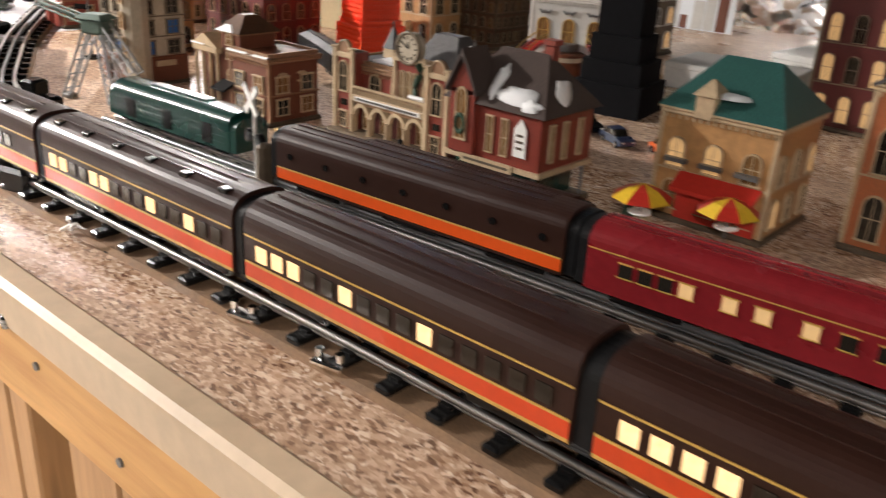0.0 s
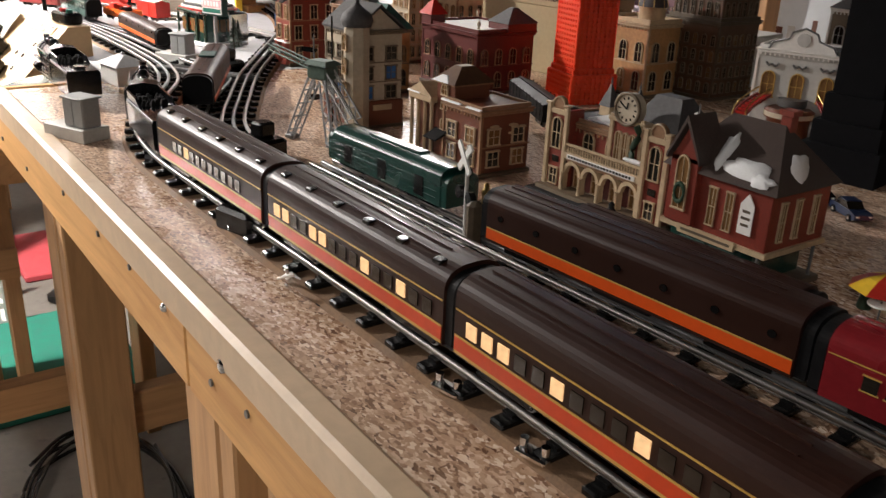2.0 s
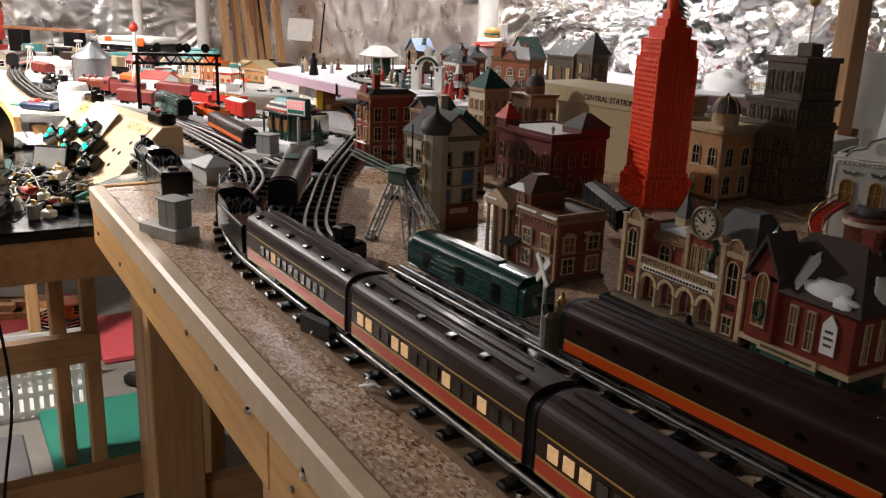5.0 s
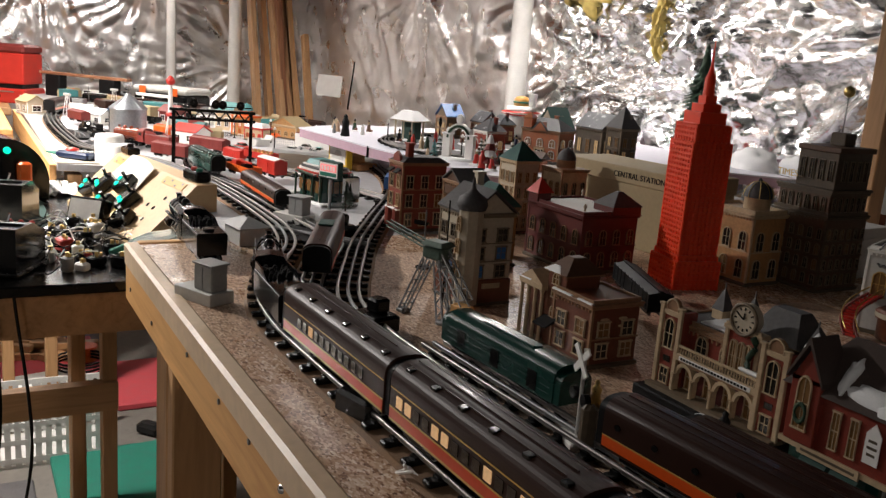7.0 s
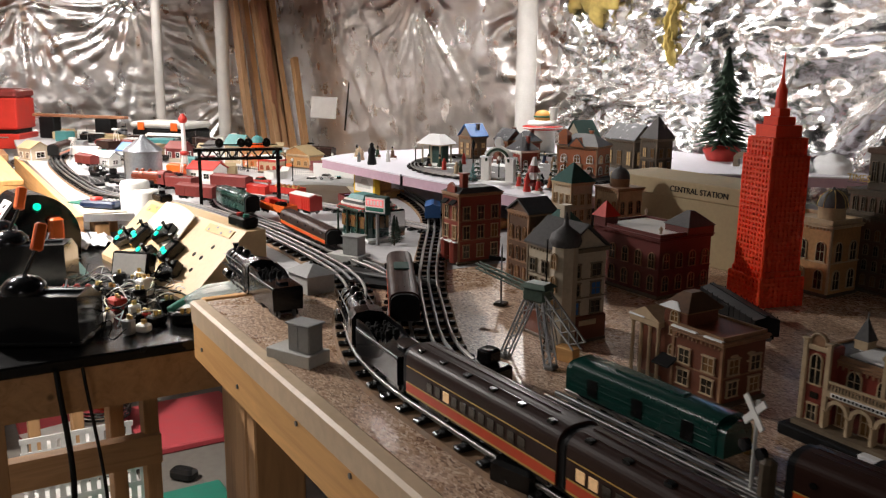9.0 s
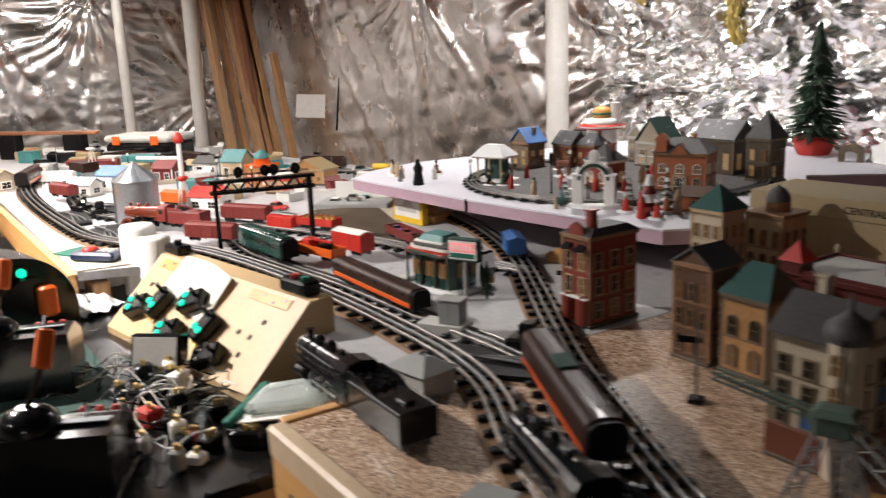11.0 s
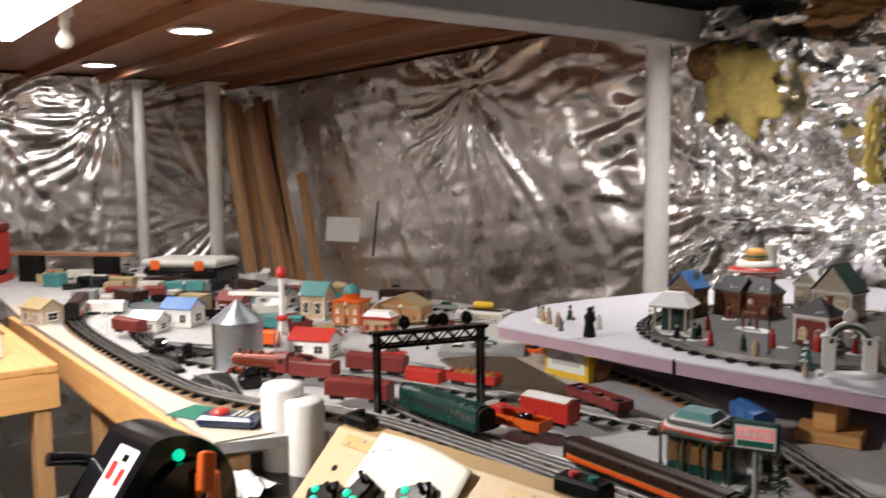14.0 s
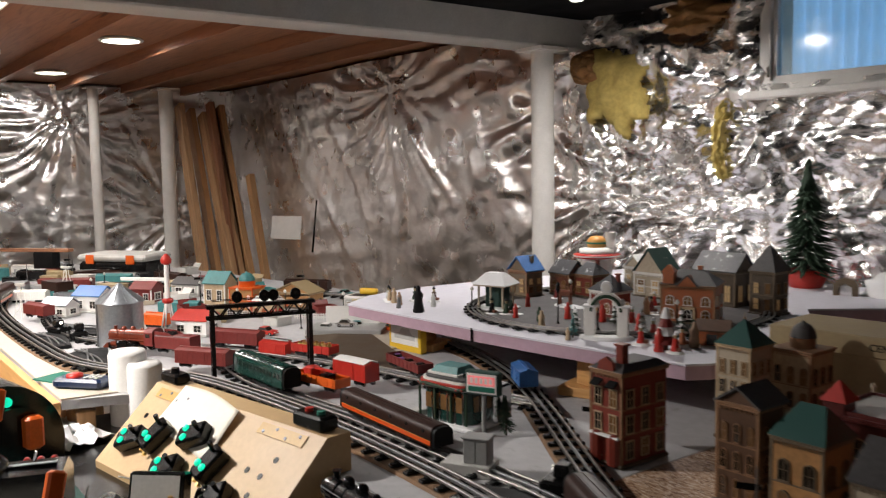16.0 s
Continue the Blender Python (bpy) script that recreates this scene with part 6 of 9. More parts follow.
# station with arcade, corner piers and clock
h = house("railway_station", "red brick and cream model station with arcade and clock", -0.640, 0.742, 0.176, 0.070, 0.078, "brick", "tanstone", ("flat", "slate_snow", 0.004), 1, 5, 2, True, panes=("pane_warm", "pane"), seed=17, first=0.050, win_h=0.022, frame="cream", z=TOP + 0.014)
part("base_slab", Shape().box(-0.100, 0.100, -0.072, 0.045, -0.014, 0.0, 0.002), "black_dull", h, "dark base slab with a pale edge")
part("slab_snow", Shape().box(0.0, 0.098, -0.0735, -0.062, -0.006, 0.0012, 0.001), "snow", h, "white painted snow")
for x, top in ((-0.072, 0.094), (0.074, 0.094)):
    part("pier", Shape().box(x - 0.016, x + 0.016, -0.050, -0.026, 0.003, top, 0.001), "brick", h, "red brick pier")
    for s in (-1, 1):
        part("pier_strip", Shape().box(x + s * 0.0145 - 0.0030, x + s * 0.0145 + 0.0030, -0.0535, -0.0495, 0.003, top + 0.004, 0.0006), "cream", h, "cream stone strip")
        part("strip_cap", Shape().box(x + s * 0.0145 - 0.0042, x + s * 0.0145 + 0.0042, -0.0548, -0.0485, top + 0.004, top + 0.0065, 0.0006), "cream", h)
    part("pier_cap", Shape().box(x - 0.012, x + 0.012, -0.0525, -0.024, top - 0.006, top, 0.0006), "cream", h)
    part("pier_roundel", Shape().tube((x, -0.051, top + 0.004), (x, -0.047, top + 0.004), 0.0105, n=20), "tanstone", h)
    part("roundel_rim", Shape().sweep([(x + 0.0095 * math.cos(a * math.pi / 10), -0.0515, top + 0.004 + 0.0095 * math.sin(a * math.pi / 10)) for a in range(21)], 0.0011, 5), "cream", h)
    opening(h, x, -0.0508, 0.050, 0.013, 0.034, "front", "cream", "pane", True)
    opening(h, x, -0.0508, 0.008, 0.011, 0.018, "front", "cream", "pane")
    part("pier_panel", Shape().box(x - 0.005, x + 0.005, -0.0512, -0.0498, 0.033, 0.040), "pane", h)
part("arcade_floor", Shape().box(-0.09, 0.09, -0.062, -0.035, 0, 0.005), "stone", h)
# Darker brick puts the arcade's shade into the wall colour.
part("arcade_wall", Shape().box(-0.056, 0.058, -0.0386, -0.0352, 0.005, 0.040), "brick_dk", h, "arcade brick wall coloured darker for shade")
for k in range(4):
    x = -0.0425 + 0.0285 * k
    for q in (-0.01275, 0.01275):
        part("jamb", shared(("jamb",), lambda: Shape().box(-0.00155, 0.00155, -0.052, -0.046, 0.005, 0.025), "cream"), "cream", h, at=pose(x + q, 0, 0))
    part("column", shared(("arcade_column",), lambda: Shape().lathe([(0.0026, 0), (0.0019, 0.002), (0.0017, 0.017), (0.0028, 0.020)], n=10), "cream"), "cream", h, at=pose(x - 0.0128, -0.0535, 0.005))
    for a in range(8):
        a0, a1 = math.pi * a / 8, math.pi * (a + 1) / 8
        ring = Shape()
        ring.prism([(x + 0.0100 * math.cos(a0), 0.025 + 0.0105 * math.sin(a0)), (x + 0.0140 * math.cos(a0), 0.025 + 0.0148 * math.sin(a0)), (x + 0.0140 * math.cos(a1), 0.025 + 0.0148 * math.sin(a1)), (x + 0.0100 * math.cos(a1), 0.025 + 0.0105 * math.sin(a1))], -0.052, -0.046, "y")
        part("voussoir", ring, "cream", h)
    opening(h, x, -0.0390, 0.008, 0.012, 0.028, "front", "cream", "pane_warm", True)
part("arcade_spandrel", Shape().box(-0.056, 0.058, -0.0500, -0.0465, 0.0375, 0.041), "tanstone", h)
part("arcade_entablature", Shape().box(-0.057, 0.059, -0.0535, -0.045, 0.041, 0.049, 0.0008), "cream", h)
part("sign_band", Shape().box(-0.050, 0.052, -0.0542, -0.0535, 0.0425, 0.0475), "white", h, "white band of small dark lettering")
for k in range(21):
    part("sign_letter", shared(("sign_letter",), lambda: Shape().box(-0.0013, 0.0013, -0.0003, 0.0003, 0, 0.0026), "black_dull"), "black_dull", h, at=pose(-0.046 + 0.0046 * k, -0.0545, 0.0437))
part("balustrade", Shape().box(-0.057, 0.059, -0.0525, -0.0500, 0.0565, 0.0590), "cream", h)
for k in range(30):
    part("baluster", shared(("baluster",), lambda: Shape().lathe([(0.0009, 0.049), (0.0013, 0.052), (0.0007, 0.0565)], n=6), "cream"), "cream", h, at=pose(-0.055 + 0.0039 * k, -0.0512, 0))
part("terrace", Shape().box(-0.057, 0.059, -0.0500, -0.0352, 0.041, 0.049), "stone", h)
part("clock_gable", Shape().box(0.000, 0.046, -0.041, -0.030, 0.049, 0.098, 0.001), "brick", h)
for x in (0.0015, 0.0445):
    part("gable_strip", Shape().box(x - 0.0026, x + 0.0026, -0.0435, -0.0405, 0.049, 0.104, 0.0006), "cream", h)
part("gable_cap", Shape().box(-0.003, 0.049, -0.0440, -0.030, 0.096, 0.101, 0.0008), "cream", h)
for x in (0.013, 0.023, 0.033):
    opening(h, x, -0.0416, 0.052, 0.0070, 0.034, "front", "cream", "pane_warm", True)
clock = part("clock", Shape().tube((0.023, -0.0445, 0.112), (0.023, -0.034, 0.112), 0.0165, n=28), "ivory", h, "white round clock face")
part("clock_rim", Shape().sweep([(0.023 + 0.0165 * math.cos(a * math.pi / 14), -0.0448, 0.112 + 0.0165 * math.sin(a * math.pi / 14)) for a in range(29)], 0.0020, 6), "stone", clock)
for a in range(12):
    part("hour_mark", shared(("hour_mark",), lambda: Shape().box(-0.0006, 0.0006, -0.0004, 0.0004, 0.0100, 0.0128), "black_dull"), "black_dull", clock, at=pose(0.023, -0.0449, 0.112, 0, 30 * a, 0))
part("clock_hand", Shape().box(-0.0006, 0.0006, -0.0004, 0.0004, 0, 0.0100), "black_dull", clock, at=pose(0.023, -0.0455, 0.112, 0, -60, 0))
part("clock_hand", Shape().box(-0.0007, 0.0007, -0.0004, 0.0004, 0, 0.0070), "black_dull", clock, at=pose(0.023, -0.0455, 0.112, 0, 5, 0))
part("hall_roof", Shape().pyramid(0.004, 0.080, -0.030, 0.040, 0.083, 0.125, 0.25, 0.45), "slate", h)
part("flat_snow", Shape().box(-0.050, -0.004, -0.028, 0.020, 0.084, 0.0865, 0.001), "snow", h, "white painted snow")
for x, y in ((-0.060, 0.016), (-0.020, 0.020), (0.084, -0.006)):
    part("roof_turret", Shape().box(x - 0.008, x + 0.008, y - 0.008, y + 0.008, 0.08, 0.094), "cream", h)
    part("turret_spire", Shape().pyramid(x - 0.009, x + 0.009, y - 0.009, y + 0.009, 0.094, 0.120, 0.04), "slate", h, "dark pyramid spire")
    part("turret_finial", Shape().lathe([(0.0008, 0), (0.0012, 0.003), (0.0003, 0.008)], x, y, 0.119, n=6), "iron", h)
part("snow_patch", Shape().box(0.030, 0.056, -0.0520, -0.046, 0.0592, 0.064, 0.0018), "snow", h, "white painted snow")
part("garland", Shape().sweep([(0.040 + 0.004 * math.sin(a), -0.046 - 0.001 * math.cos(2 * a), 0.098 - 0.006 * a) for a in range(8)], 0.0034, 6), "needle", h, "dark green hanging garland")

# pub on posts with a steep shingled roof
h = thing("brick_pub", "red brick model pub with snowy shingle roof on iron posts", "model house", pose(-0.467, 0.707, TOP) @ Matrix.Diagonal((0.80, 0.74, 1.24, 1)))
part("plinth", Shape().box(-0.074, 0.074, -0.064, 0.064, 0, 0.005), "dkstone", h)
part("shop_front", Shape().box(-0.068, 0.05, -0.045, 0.055, 0.005, 0.034), "green", h, "dark green shop front")
part("upper_floor", Shape().box(-0.07, 0.07, -0.058, 0.06, 0.034, 0.078, 0.001), "brick", h)
part("jetty", Shape().box(-0.074, 0.074, -0.062, 0.062, 0.031, 0.035), "cream", h)
part("sign_board", Shape().box(-0.045, 0.035, -0.0645, -0.062, 0.029, 0.036), "cream", h, "cream sign board with small lettering")
part("sign_lettering", Shape().box(-0.04, 0.03, -0.0650, -0.0645, 0.0315, 0.0335), "dkstone", h)
for s in (0.062, 0.03):
    part("post", Shape().tube((s, -0.055, 0), (s, -0.055, 0.031), 0.002, n=8), "iron", h)
part("post", Shape().tube((0.068, 0.05, 0), (0.068, 0.05, 0.031), 0.002, n=8), "iron", h)
for k in range(2):
    part("barrel_awning", Shape().prism([(-0.058 - 0.012 * math.sin(a * math.pi / 12), 0.010 + 0.018 * math.cos(a * math.pi / 12)) for a in range(7)] + [(-0.046, 0.010), (-0.046, 0.028)], -0.04 + 0.04 * k, -0.005 + 0.04 * k), "felt", h, "dark green barrel awning")
part("roof", Shape().pyramid(-0.078, 0.078, -0.066, 0.068, 0.078, 0.118, 0.02, 0.45), "shingle", h)
part("bay_wall", Shape().box(-0.066, -0.026, -0.066, -0.05, 0.036, 0.088, 0.001), "brick", h)
part("bay_gable", Shape().prism([(-0.070, 0.084), (-0.046, 0.114), (-0.022, 0.084), (-0.022, 0.088), (-0.046, 0.119), (-0.070, 0.088)], -0.072, -0.02, "y"), "shingle", h)
part("bay_gable_wall", Shape().prism([(-0.066, 0.084), (-0.046, 0.110), (-0.026, 0.084)], -0.066, -0.03, "y"), "brick", h)
opening(h, -0.046, -0.0668, 0.048, 0.016, 0.040, "front", "cream", "pane_warm", True)
wr = part("wreath", Shape().sweep([(-0.046 + 0.007 * math.cos(a * math.pi / 8), -0.0695, 0.060 + 0.007 * math.sin(a * math.pi / 8)) for a in range(17)], 0.002, 6), "needle", h, "green wreath")
for x in (-0.005, 0.018):
    opening(h, x, -0.0586, 0.042, 0.009, 0.028, "front", "cream", "pane_warm")
for y in (-0.035, -0.005, 0.03):
    opening(h, 0.0706, y, 0.042, 0.009, 0.028, "right", "cream", "pane_warm")
hs = part("hanging_sign", Shape().prism([(0.033, 0.044), (0.033, 0.066), (0.042, 0.074), (0.051, 0.066), (0.051, 0.044)], -0.061, -0.0595, "y"), "white", h, "white shaped pub sign")
part("sign_lettering", Shape().box(0.037, 0.047, -0.0614, -0.061, 0.060, 0.062).box(0.036, 0.048, -0.0614, -0.061, 0.055, 0.057).box(0.037, 0.047, -0.0614, -0.061, 0.050, 0.052), "dkstone", hs)
part("chimney", Shape().box(0.026, 0.04, 0.0, 0.014, 0.085, 0.125, 0.001).box(0.024, 0.042, -0.002, 0.016, 0.125, 0.129), "brick", h)
def snow_on_slope(t, x, y, w, d, seed, place):
    """A thin patch with a wavy rim, lying on a roof slope."""
    n = 22
    ring = []
    for a in range(n):
        c, q = math.cos(a * 2 * math.pi / n), math.sin(a * 2 * math.pi / n)
        r = 1 + 0.55 * noise.noise(Vector((c * 1.6, q * 1.6, seed)))
        ring.append((x + w * c * r, y + d * q * r))
    sh = Shape()
    sh.add([(u, v, 0.0) for u, v in ring] + [(x + (u - x) * 0.9, y + (v - y) * 0.9, 0.0022) for u, v in ring] + [(x, y, 0.0028)], [(i, (i + 1) % n, n + (i + 1) % n, n + i) for i in range(n)] + [(n + i, n + (i + 1) % n, 2 * n) for i in range(n)], True)
    part("snow_patch", sh, "snow", t, "white painted snow", place)


SLOPE = pose(0, -0.066, 0.0785, math.degrees(math.atan2(0.040, 0.0655)), 0, 0)
snow_on_slope(h, 0.028, 0.018, 0.030, 0.011, 1.0, SLOPE)
snow_on_slope(h, 0.052, 0.010, 0.014, 0.007, 2.0, SLOPE)
snow_on_slope(h, -0.010, 0.034, 0.008, 0.020, 3.0, SLOPE)
snow_on_slope(h, 0.0, 0.0, 0.016, 0.010, 4.0, pose(-0.060, -0.05, 0.1005, 0, -52, 90))
snow_on_slope(h, 0.0, 0.0, 0.012, 0.016, 5.0, pose(0.066, -0.012, 0.0935, 0, 62, 0))

# restaurant with green roof
h = house("green_roof_restaurant", "cream stone model restaurant with snowy green roof and awning", -0.285, 0.815, 0.112, 0.105, 0.108, "ochre", "cream", ("hip", "green_roof", 0.045), 2, 3, 3, True, panes=("pane_warm", "lit_dim"), seed=20, snow=((0.0, -0.038, 0.022, 0.016, 0.125),))
part("dormer", Shape().box(-0.024, -0.006, -0.058, -0.03, 0.105, 0.126).pyramid(-0.027, -0.003, -0.061, -0.03, 0.126, 0.140, 0.1), "cream", h)
part("red_awning", Shape().prism([(-0.0535, 0.052), (-0.072, 0.040), (-0.072, 0.036), (-0.0535, 0.048)], -0.03, 0.05), "red", h, "red and white shop awning")
part("shop_panel", Shape().box(-0.03, 0.05, -0.056, -0.0545, 0.006, 0.034), "red", h)
for x in (-0.035, 0.0, 0.035):
    part("flower_box", Shape().box(x - 0.011, x + 0.011, -0.060, -0.054, 0.060, 0.064), "iron", h)

house("orange_brick_house", "orange brick model house with white arched windows", -0.115, 0.87, 0.12, 0.10, 0.150, "brick_or", "cream", ("gable", "slate", 0.03), 2, 3, 2, True, panes=("pane", "pane_warm"), seed=21)
house("dark_brick_house", "dark red brick model house with lit windows", -0.33, 1.32, 0.10, 0.10, 0.19, "brick_dk", "stone", ("gable", "slate", 0.04), 3, 3, 2, True, panes=("lit_dim", "pane"), seed=22)
house("autumn_brick_house", "orange brick model house behind the restaurant", -0.12, 1.15, 0.13, 0.09, 0.16, "brick_or", "stone", ("hip", "shingle", 0.03), 3, 3, 2, True, panes=("lit_dim", "pane_warm"), seed=23)
house("grey_stone_house", "grey stone model house with white trim", -0.86, 1.60, 0.13, 0.10, 0.17, "stone", "white", ("hip", "slate", 0.04), 3, 3, 2, True, panes=("lit_dim", "pane"), seed=24)


def boxed_goods(label, mat, x, y, w, d, hgt, rz=0):
    t = thing("cardboard_carton", label, "box", pose(x, y, TOP, 0, 0, rz))
    part("carton", Shape().box(-w / 2, w / 2, -d / 2, d / 2, 0, hgt, 0.002), mat, t)
    part("lid", Shape().box(-w / 2 - 0.002, w / 2 + 0.002, -d / 2 - 0.002, d / 2 + 0.002, hgt * 0.8, hgt + 0.002, 0.002), mat, t)


boxed_goods("flat pale kit carton stacked behind the model houses", "ltgrey", -0.55, 1.42, 0.20, 0.14, 0.04, 5)
boxed_goods("white kit carton behind the tower", "white", -0.42, 1.62, 0.24, 0.16, 0.05, -6)
boxed_goods("grey kit carton behind the domed bank", "ltgrey", -1.2, 1.55, 0.26, 0.15, 0.10, 8)

bd = thing("backdrop_board", "pale blue board with a printed skyline leaning on the back wall", "board", pose(-1.135, 2.0, TOP, -4, 0, 6))
part("panel", Shape().box(-0.22, 0.30, -0.006, 0.0, 0, 0.26), "panel_blue", bd)
rnd = random.Random(3)
for k in range(16):
    w, hh = rnd.uniform(0.012, 0.03), rnd.uniform(0.03, 0.11)
    part("printed_tower", Shape().box(-0.19 + 0.03 * k, -0.19 + 0.03 * k + w, -0.0068, -0.006, 0.002, hh), "ltgrey" if k % 3 else "brick_br", bd)
wp = thing("timber_post", "rough timber post rising behind the model town", "post", pose(-1.335, 1.93, TOP))
part("shaft", Shape().box(0, 0.99, -0.027, 0.027, -0.027, 0.027, 0.003), "stud", wp, at=pose(0, 0, 0, 0, -90, 0))


# ---- small things of the town ----
def toy_car(label, mat, x, y, rz, z=TOP, s=1.0):
    t = thing("toy_car", label, "toy car", pose(x, y, z, 0, 0, rz) @ Matrix.Scale(s, 4))
    part("body", Shape().prism([(-0.032, 0.005), (-0.033, 0.012), (-0.028, 0.0145), (0.020, 0.0145), (0.032, 0.012), (0.033, 0.006), (0.030, 0.004), (-0.03, 0.004)], -0.013, 0.013, "y"), mat, t)
    part("cabin", Shape().prism([(-0.022, 0.0145), (-0.016, 0.0225), (0.004, 0.0225), (0.013, 0.0145)], -0.0112, 0.0112, "y"), "pane", t, "dark tinted glass cabin")
    part("roof", Shape().box(-0.016, 0.004, -0.0108, 0.0108, 0.0222, 0.0238, 0.0006), mat, t)
    for sx in (-0.02, 0.02):
        for sy in (-0.0125, 0.0125):
            w = part("wheel", shared(("wheel",), lambda: Shape().tube((0, -0.002, 0), (0, 0.002, 0), 0.0052, n=14), "black_dull"), "black_dull", t, at=pose(sx, sy, 0.0052))
            part("hub", shared(("hub",), lambda: Shape().tube((0, -0.0023, 0), (0, 0.0023, 0), 0.0026, n=10), "chrome"), "chrome", w)
    for sy in (-0.009, 0.009):
        part("headlight", shared(("headlight",), lambda: Shape().box(-0.0008, 0.0008, -0.002, 0.002, -0.001, 0.001), "white"), "white", t, at=pose(0.0335, sy, 0.010))


toy_car("orange-yellow toy sports car in the street", "orange_p", -0.43, 0.962, -35, s=0.85)
toy_car("dark blue toy sports car", "navy", -0.50, 0.962, -30, s=0.85)
toy_car("black toy saloon car", "black", -0.565, 0.985, -30)
toy_car("pale green toy saloon car", "teal", -2.90, 1.10, -20)
toy_car("orange toy car near the platform", "orange_p", -2.80, 1.16, 10)
toy_car("white toy convertible on the board", "white", -2.93, 1.02, 40)
toy_car("purple toy car on a gondola", "purple", -2.375, 0.893, -7, FLATZ + 0.0134, 0.62)
toy_car("dark red toy car on a gondola", "dkred", -2.32, 0.886, -7, FLATZ + 0.0134, 0.62)
toy_car("black toy car on a gondola", "black", -2.265, 0.880, -7, FLATZ + 0.0134, 0.62)


def figurine(x, y, z, hgt, mat, label, rz=0):
    sh = Shape().lathe([(0.20, 0), (0.22, 0.05), (0.15, 0.45), (0.19, 0.66), (0.10, 0.80), (0.085, 0.83), (0.10, 0.92), (0.03, 1.0)], n=12)
    solid("figurine", sh, mat, label, "figurine", pose(x, y, z, 0, 0, rz) @ Matrix.Scale(hgt, 4), group="painted figurines")


for x, y, hh, mat in ((-0.905, 0.612, 0.030, "skin_wood"), (-0.93, 0.60, 0.03, "tan"), (-0.885, 0.60, 0.026, "skin_wood"), (-0.60, 0.672, 0.034, "black_dull"), (-0.35, 0.735, 0.03, "needle"), (-0.335, 0.745, 0.026, "cream"), (-0.29, 0.77, 0.03, "red"), (-0.72, 0.60, 0.032, "brass")):
    figurine(x, y, TOP, hh, mat, "small painted figurine standing in the model street")
for x, y, hh, mat in ((-2.475, 1.022, 0.066, "black_dull"), (-2.60, 1.05, 0.035, "skin_wood"), (-2.56, 1.02, 0.03, "iron"), (-2.64, 1.06, 0.04, "cream"), (-2.52, 1.10, 0.035, "ltgrey"), (-2.18, 1.15, 0.035, "needle"), (-2.25, 1.14, 0.035, "red"), (-1.80, 1.10, 0.045, "red"), (-1.83, 1.14, 0.04, "white"), (-1.95, 1.22, 0.04, "red"), (-2.08, 1.25, 0.04, "red"), (-1.99, 1.05, 0.026, "cream"), (-2.35, 1.27, 0.035, "red"), (-1.78, 1.18, 0.05, "skin_wood")):
    figurine(x, y, UP, hh, mat, "small painted figurine on the raised village")


def parasol(x, y):
    t = thing("parasol_table", "red and yellow striped parasol over a small round table", "parasol", pose(x, y, TOP))
    part("pole", Shape().tube((0, 0, 0), (0, 0, 0.046), 0.0009, n=8), "iron", t)
    part("table", Shape().lathe([(0.011, 0.018), (0.011, 0.0195)], n=16), "white", t)
    for k in range(8):
        a0, a1 = 2 * math.pi * k / 8, 2 * math.pi * (k + 1) / 8
        part("canopy_panel", Shape().add([(0.029 * math.cos(a0), 0.029 * math.sin(a0), 0.033), (0.029 * math.cos(a1), 0.029 * math.sin(a1), 0.033), (0.016 * math.cos(a1), 0.016 * math.sin(a1), 0.042), (0.016 * math.cos(a0), 0.016 * math.sin(a0), 0.042), (0, 0, 0.047), (0.028 * math.cos(a0), 0.028 * math.sin(a0), 0.032), (0.028 * math.cos(a1), 0.028 * math.sin(a1), 0.032), (0, 0, 0.045)], [(0, 1, 2, 3), (3, 2, 4), (0, 5, 6, 1), (5, 7, 6)]), "yellow" if k % 2 else "red", t)


parasol(-0.325, 0.712)
parasol(-0.252, 0.738)


def crossing_signal(x, y, rz):
    t = thing("crossing_signal", "white crossbuck railway crossing signal with twin lamps", "signal", pose(x, y, TOP, 0, 0, rz))
    part("base", Shape().box(-0.022, 0.022, -0.016, 0.016, 0, 0.008, 0.002), "white", t)
    part("pole", Shape().tube((0, 0, 0.008), (0, 0, 0.10), 0.002, n=10), "ltgrey", t)
    for a in (45, -45):
        part("crossbuck", Shape().box(-0.019, 0.019, -0.001, 0.001, -0.0035, 0.0035), "white", t, "white crossbuck board", pose(0, -0.003 - 0.001 * (a > 0), 0.088, 0, a, 0))
    for s in (-1, 1):
        part("lamp", Shape().tube((s * 0.012, -0.004, 0.05), (s * 0.012, 0.002, 0.05), 0.0065, n=14), "black", t, "black signal lamp")
    part("lamp_bar", Shape().box(-0.014, 0.014, -0.001, 0.001, 0.049, 0.051), "black", t)
    part("gate_weight", Shape().box(0.014, 0.028, -0.008, 0.008, 0.0, 0.05, 0.004), "dkstone", t, "brown gate post")


crossing_signal(-0.652, 0.520, -12)


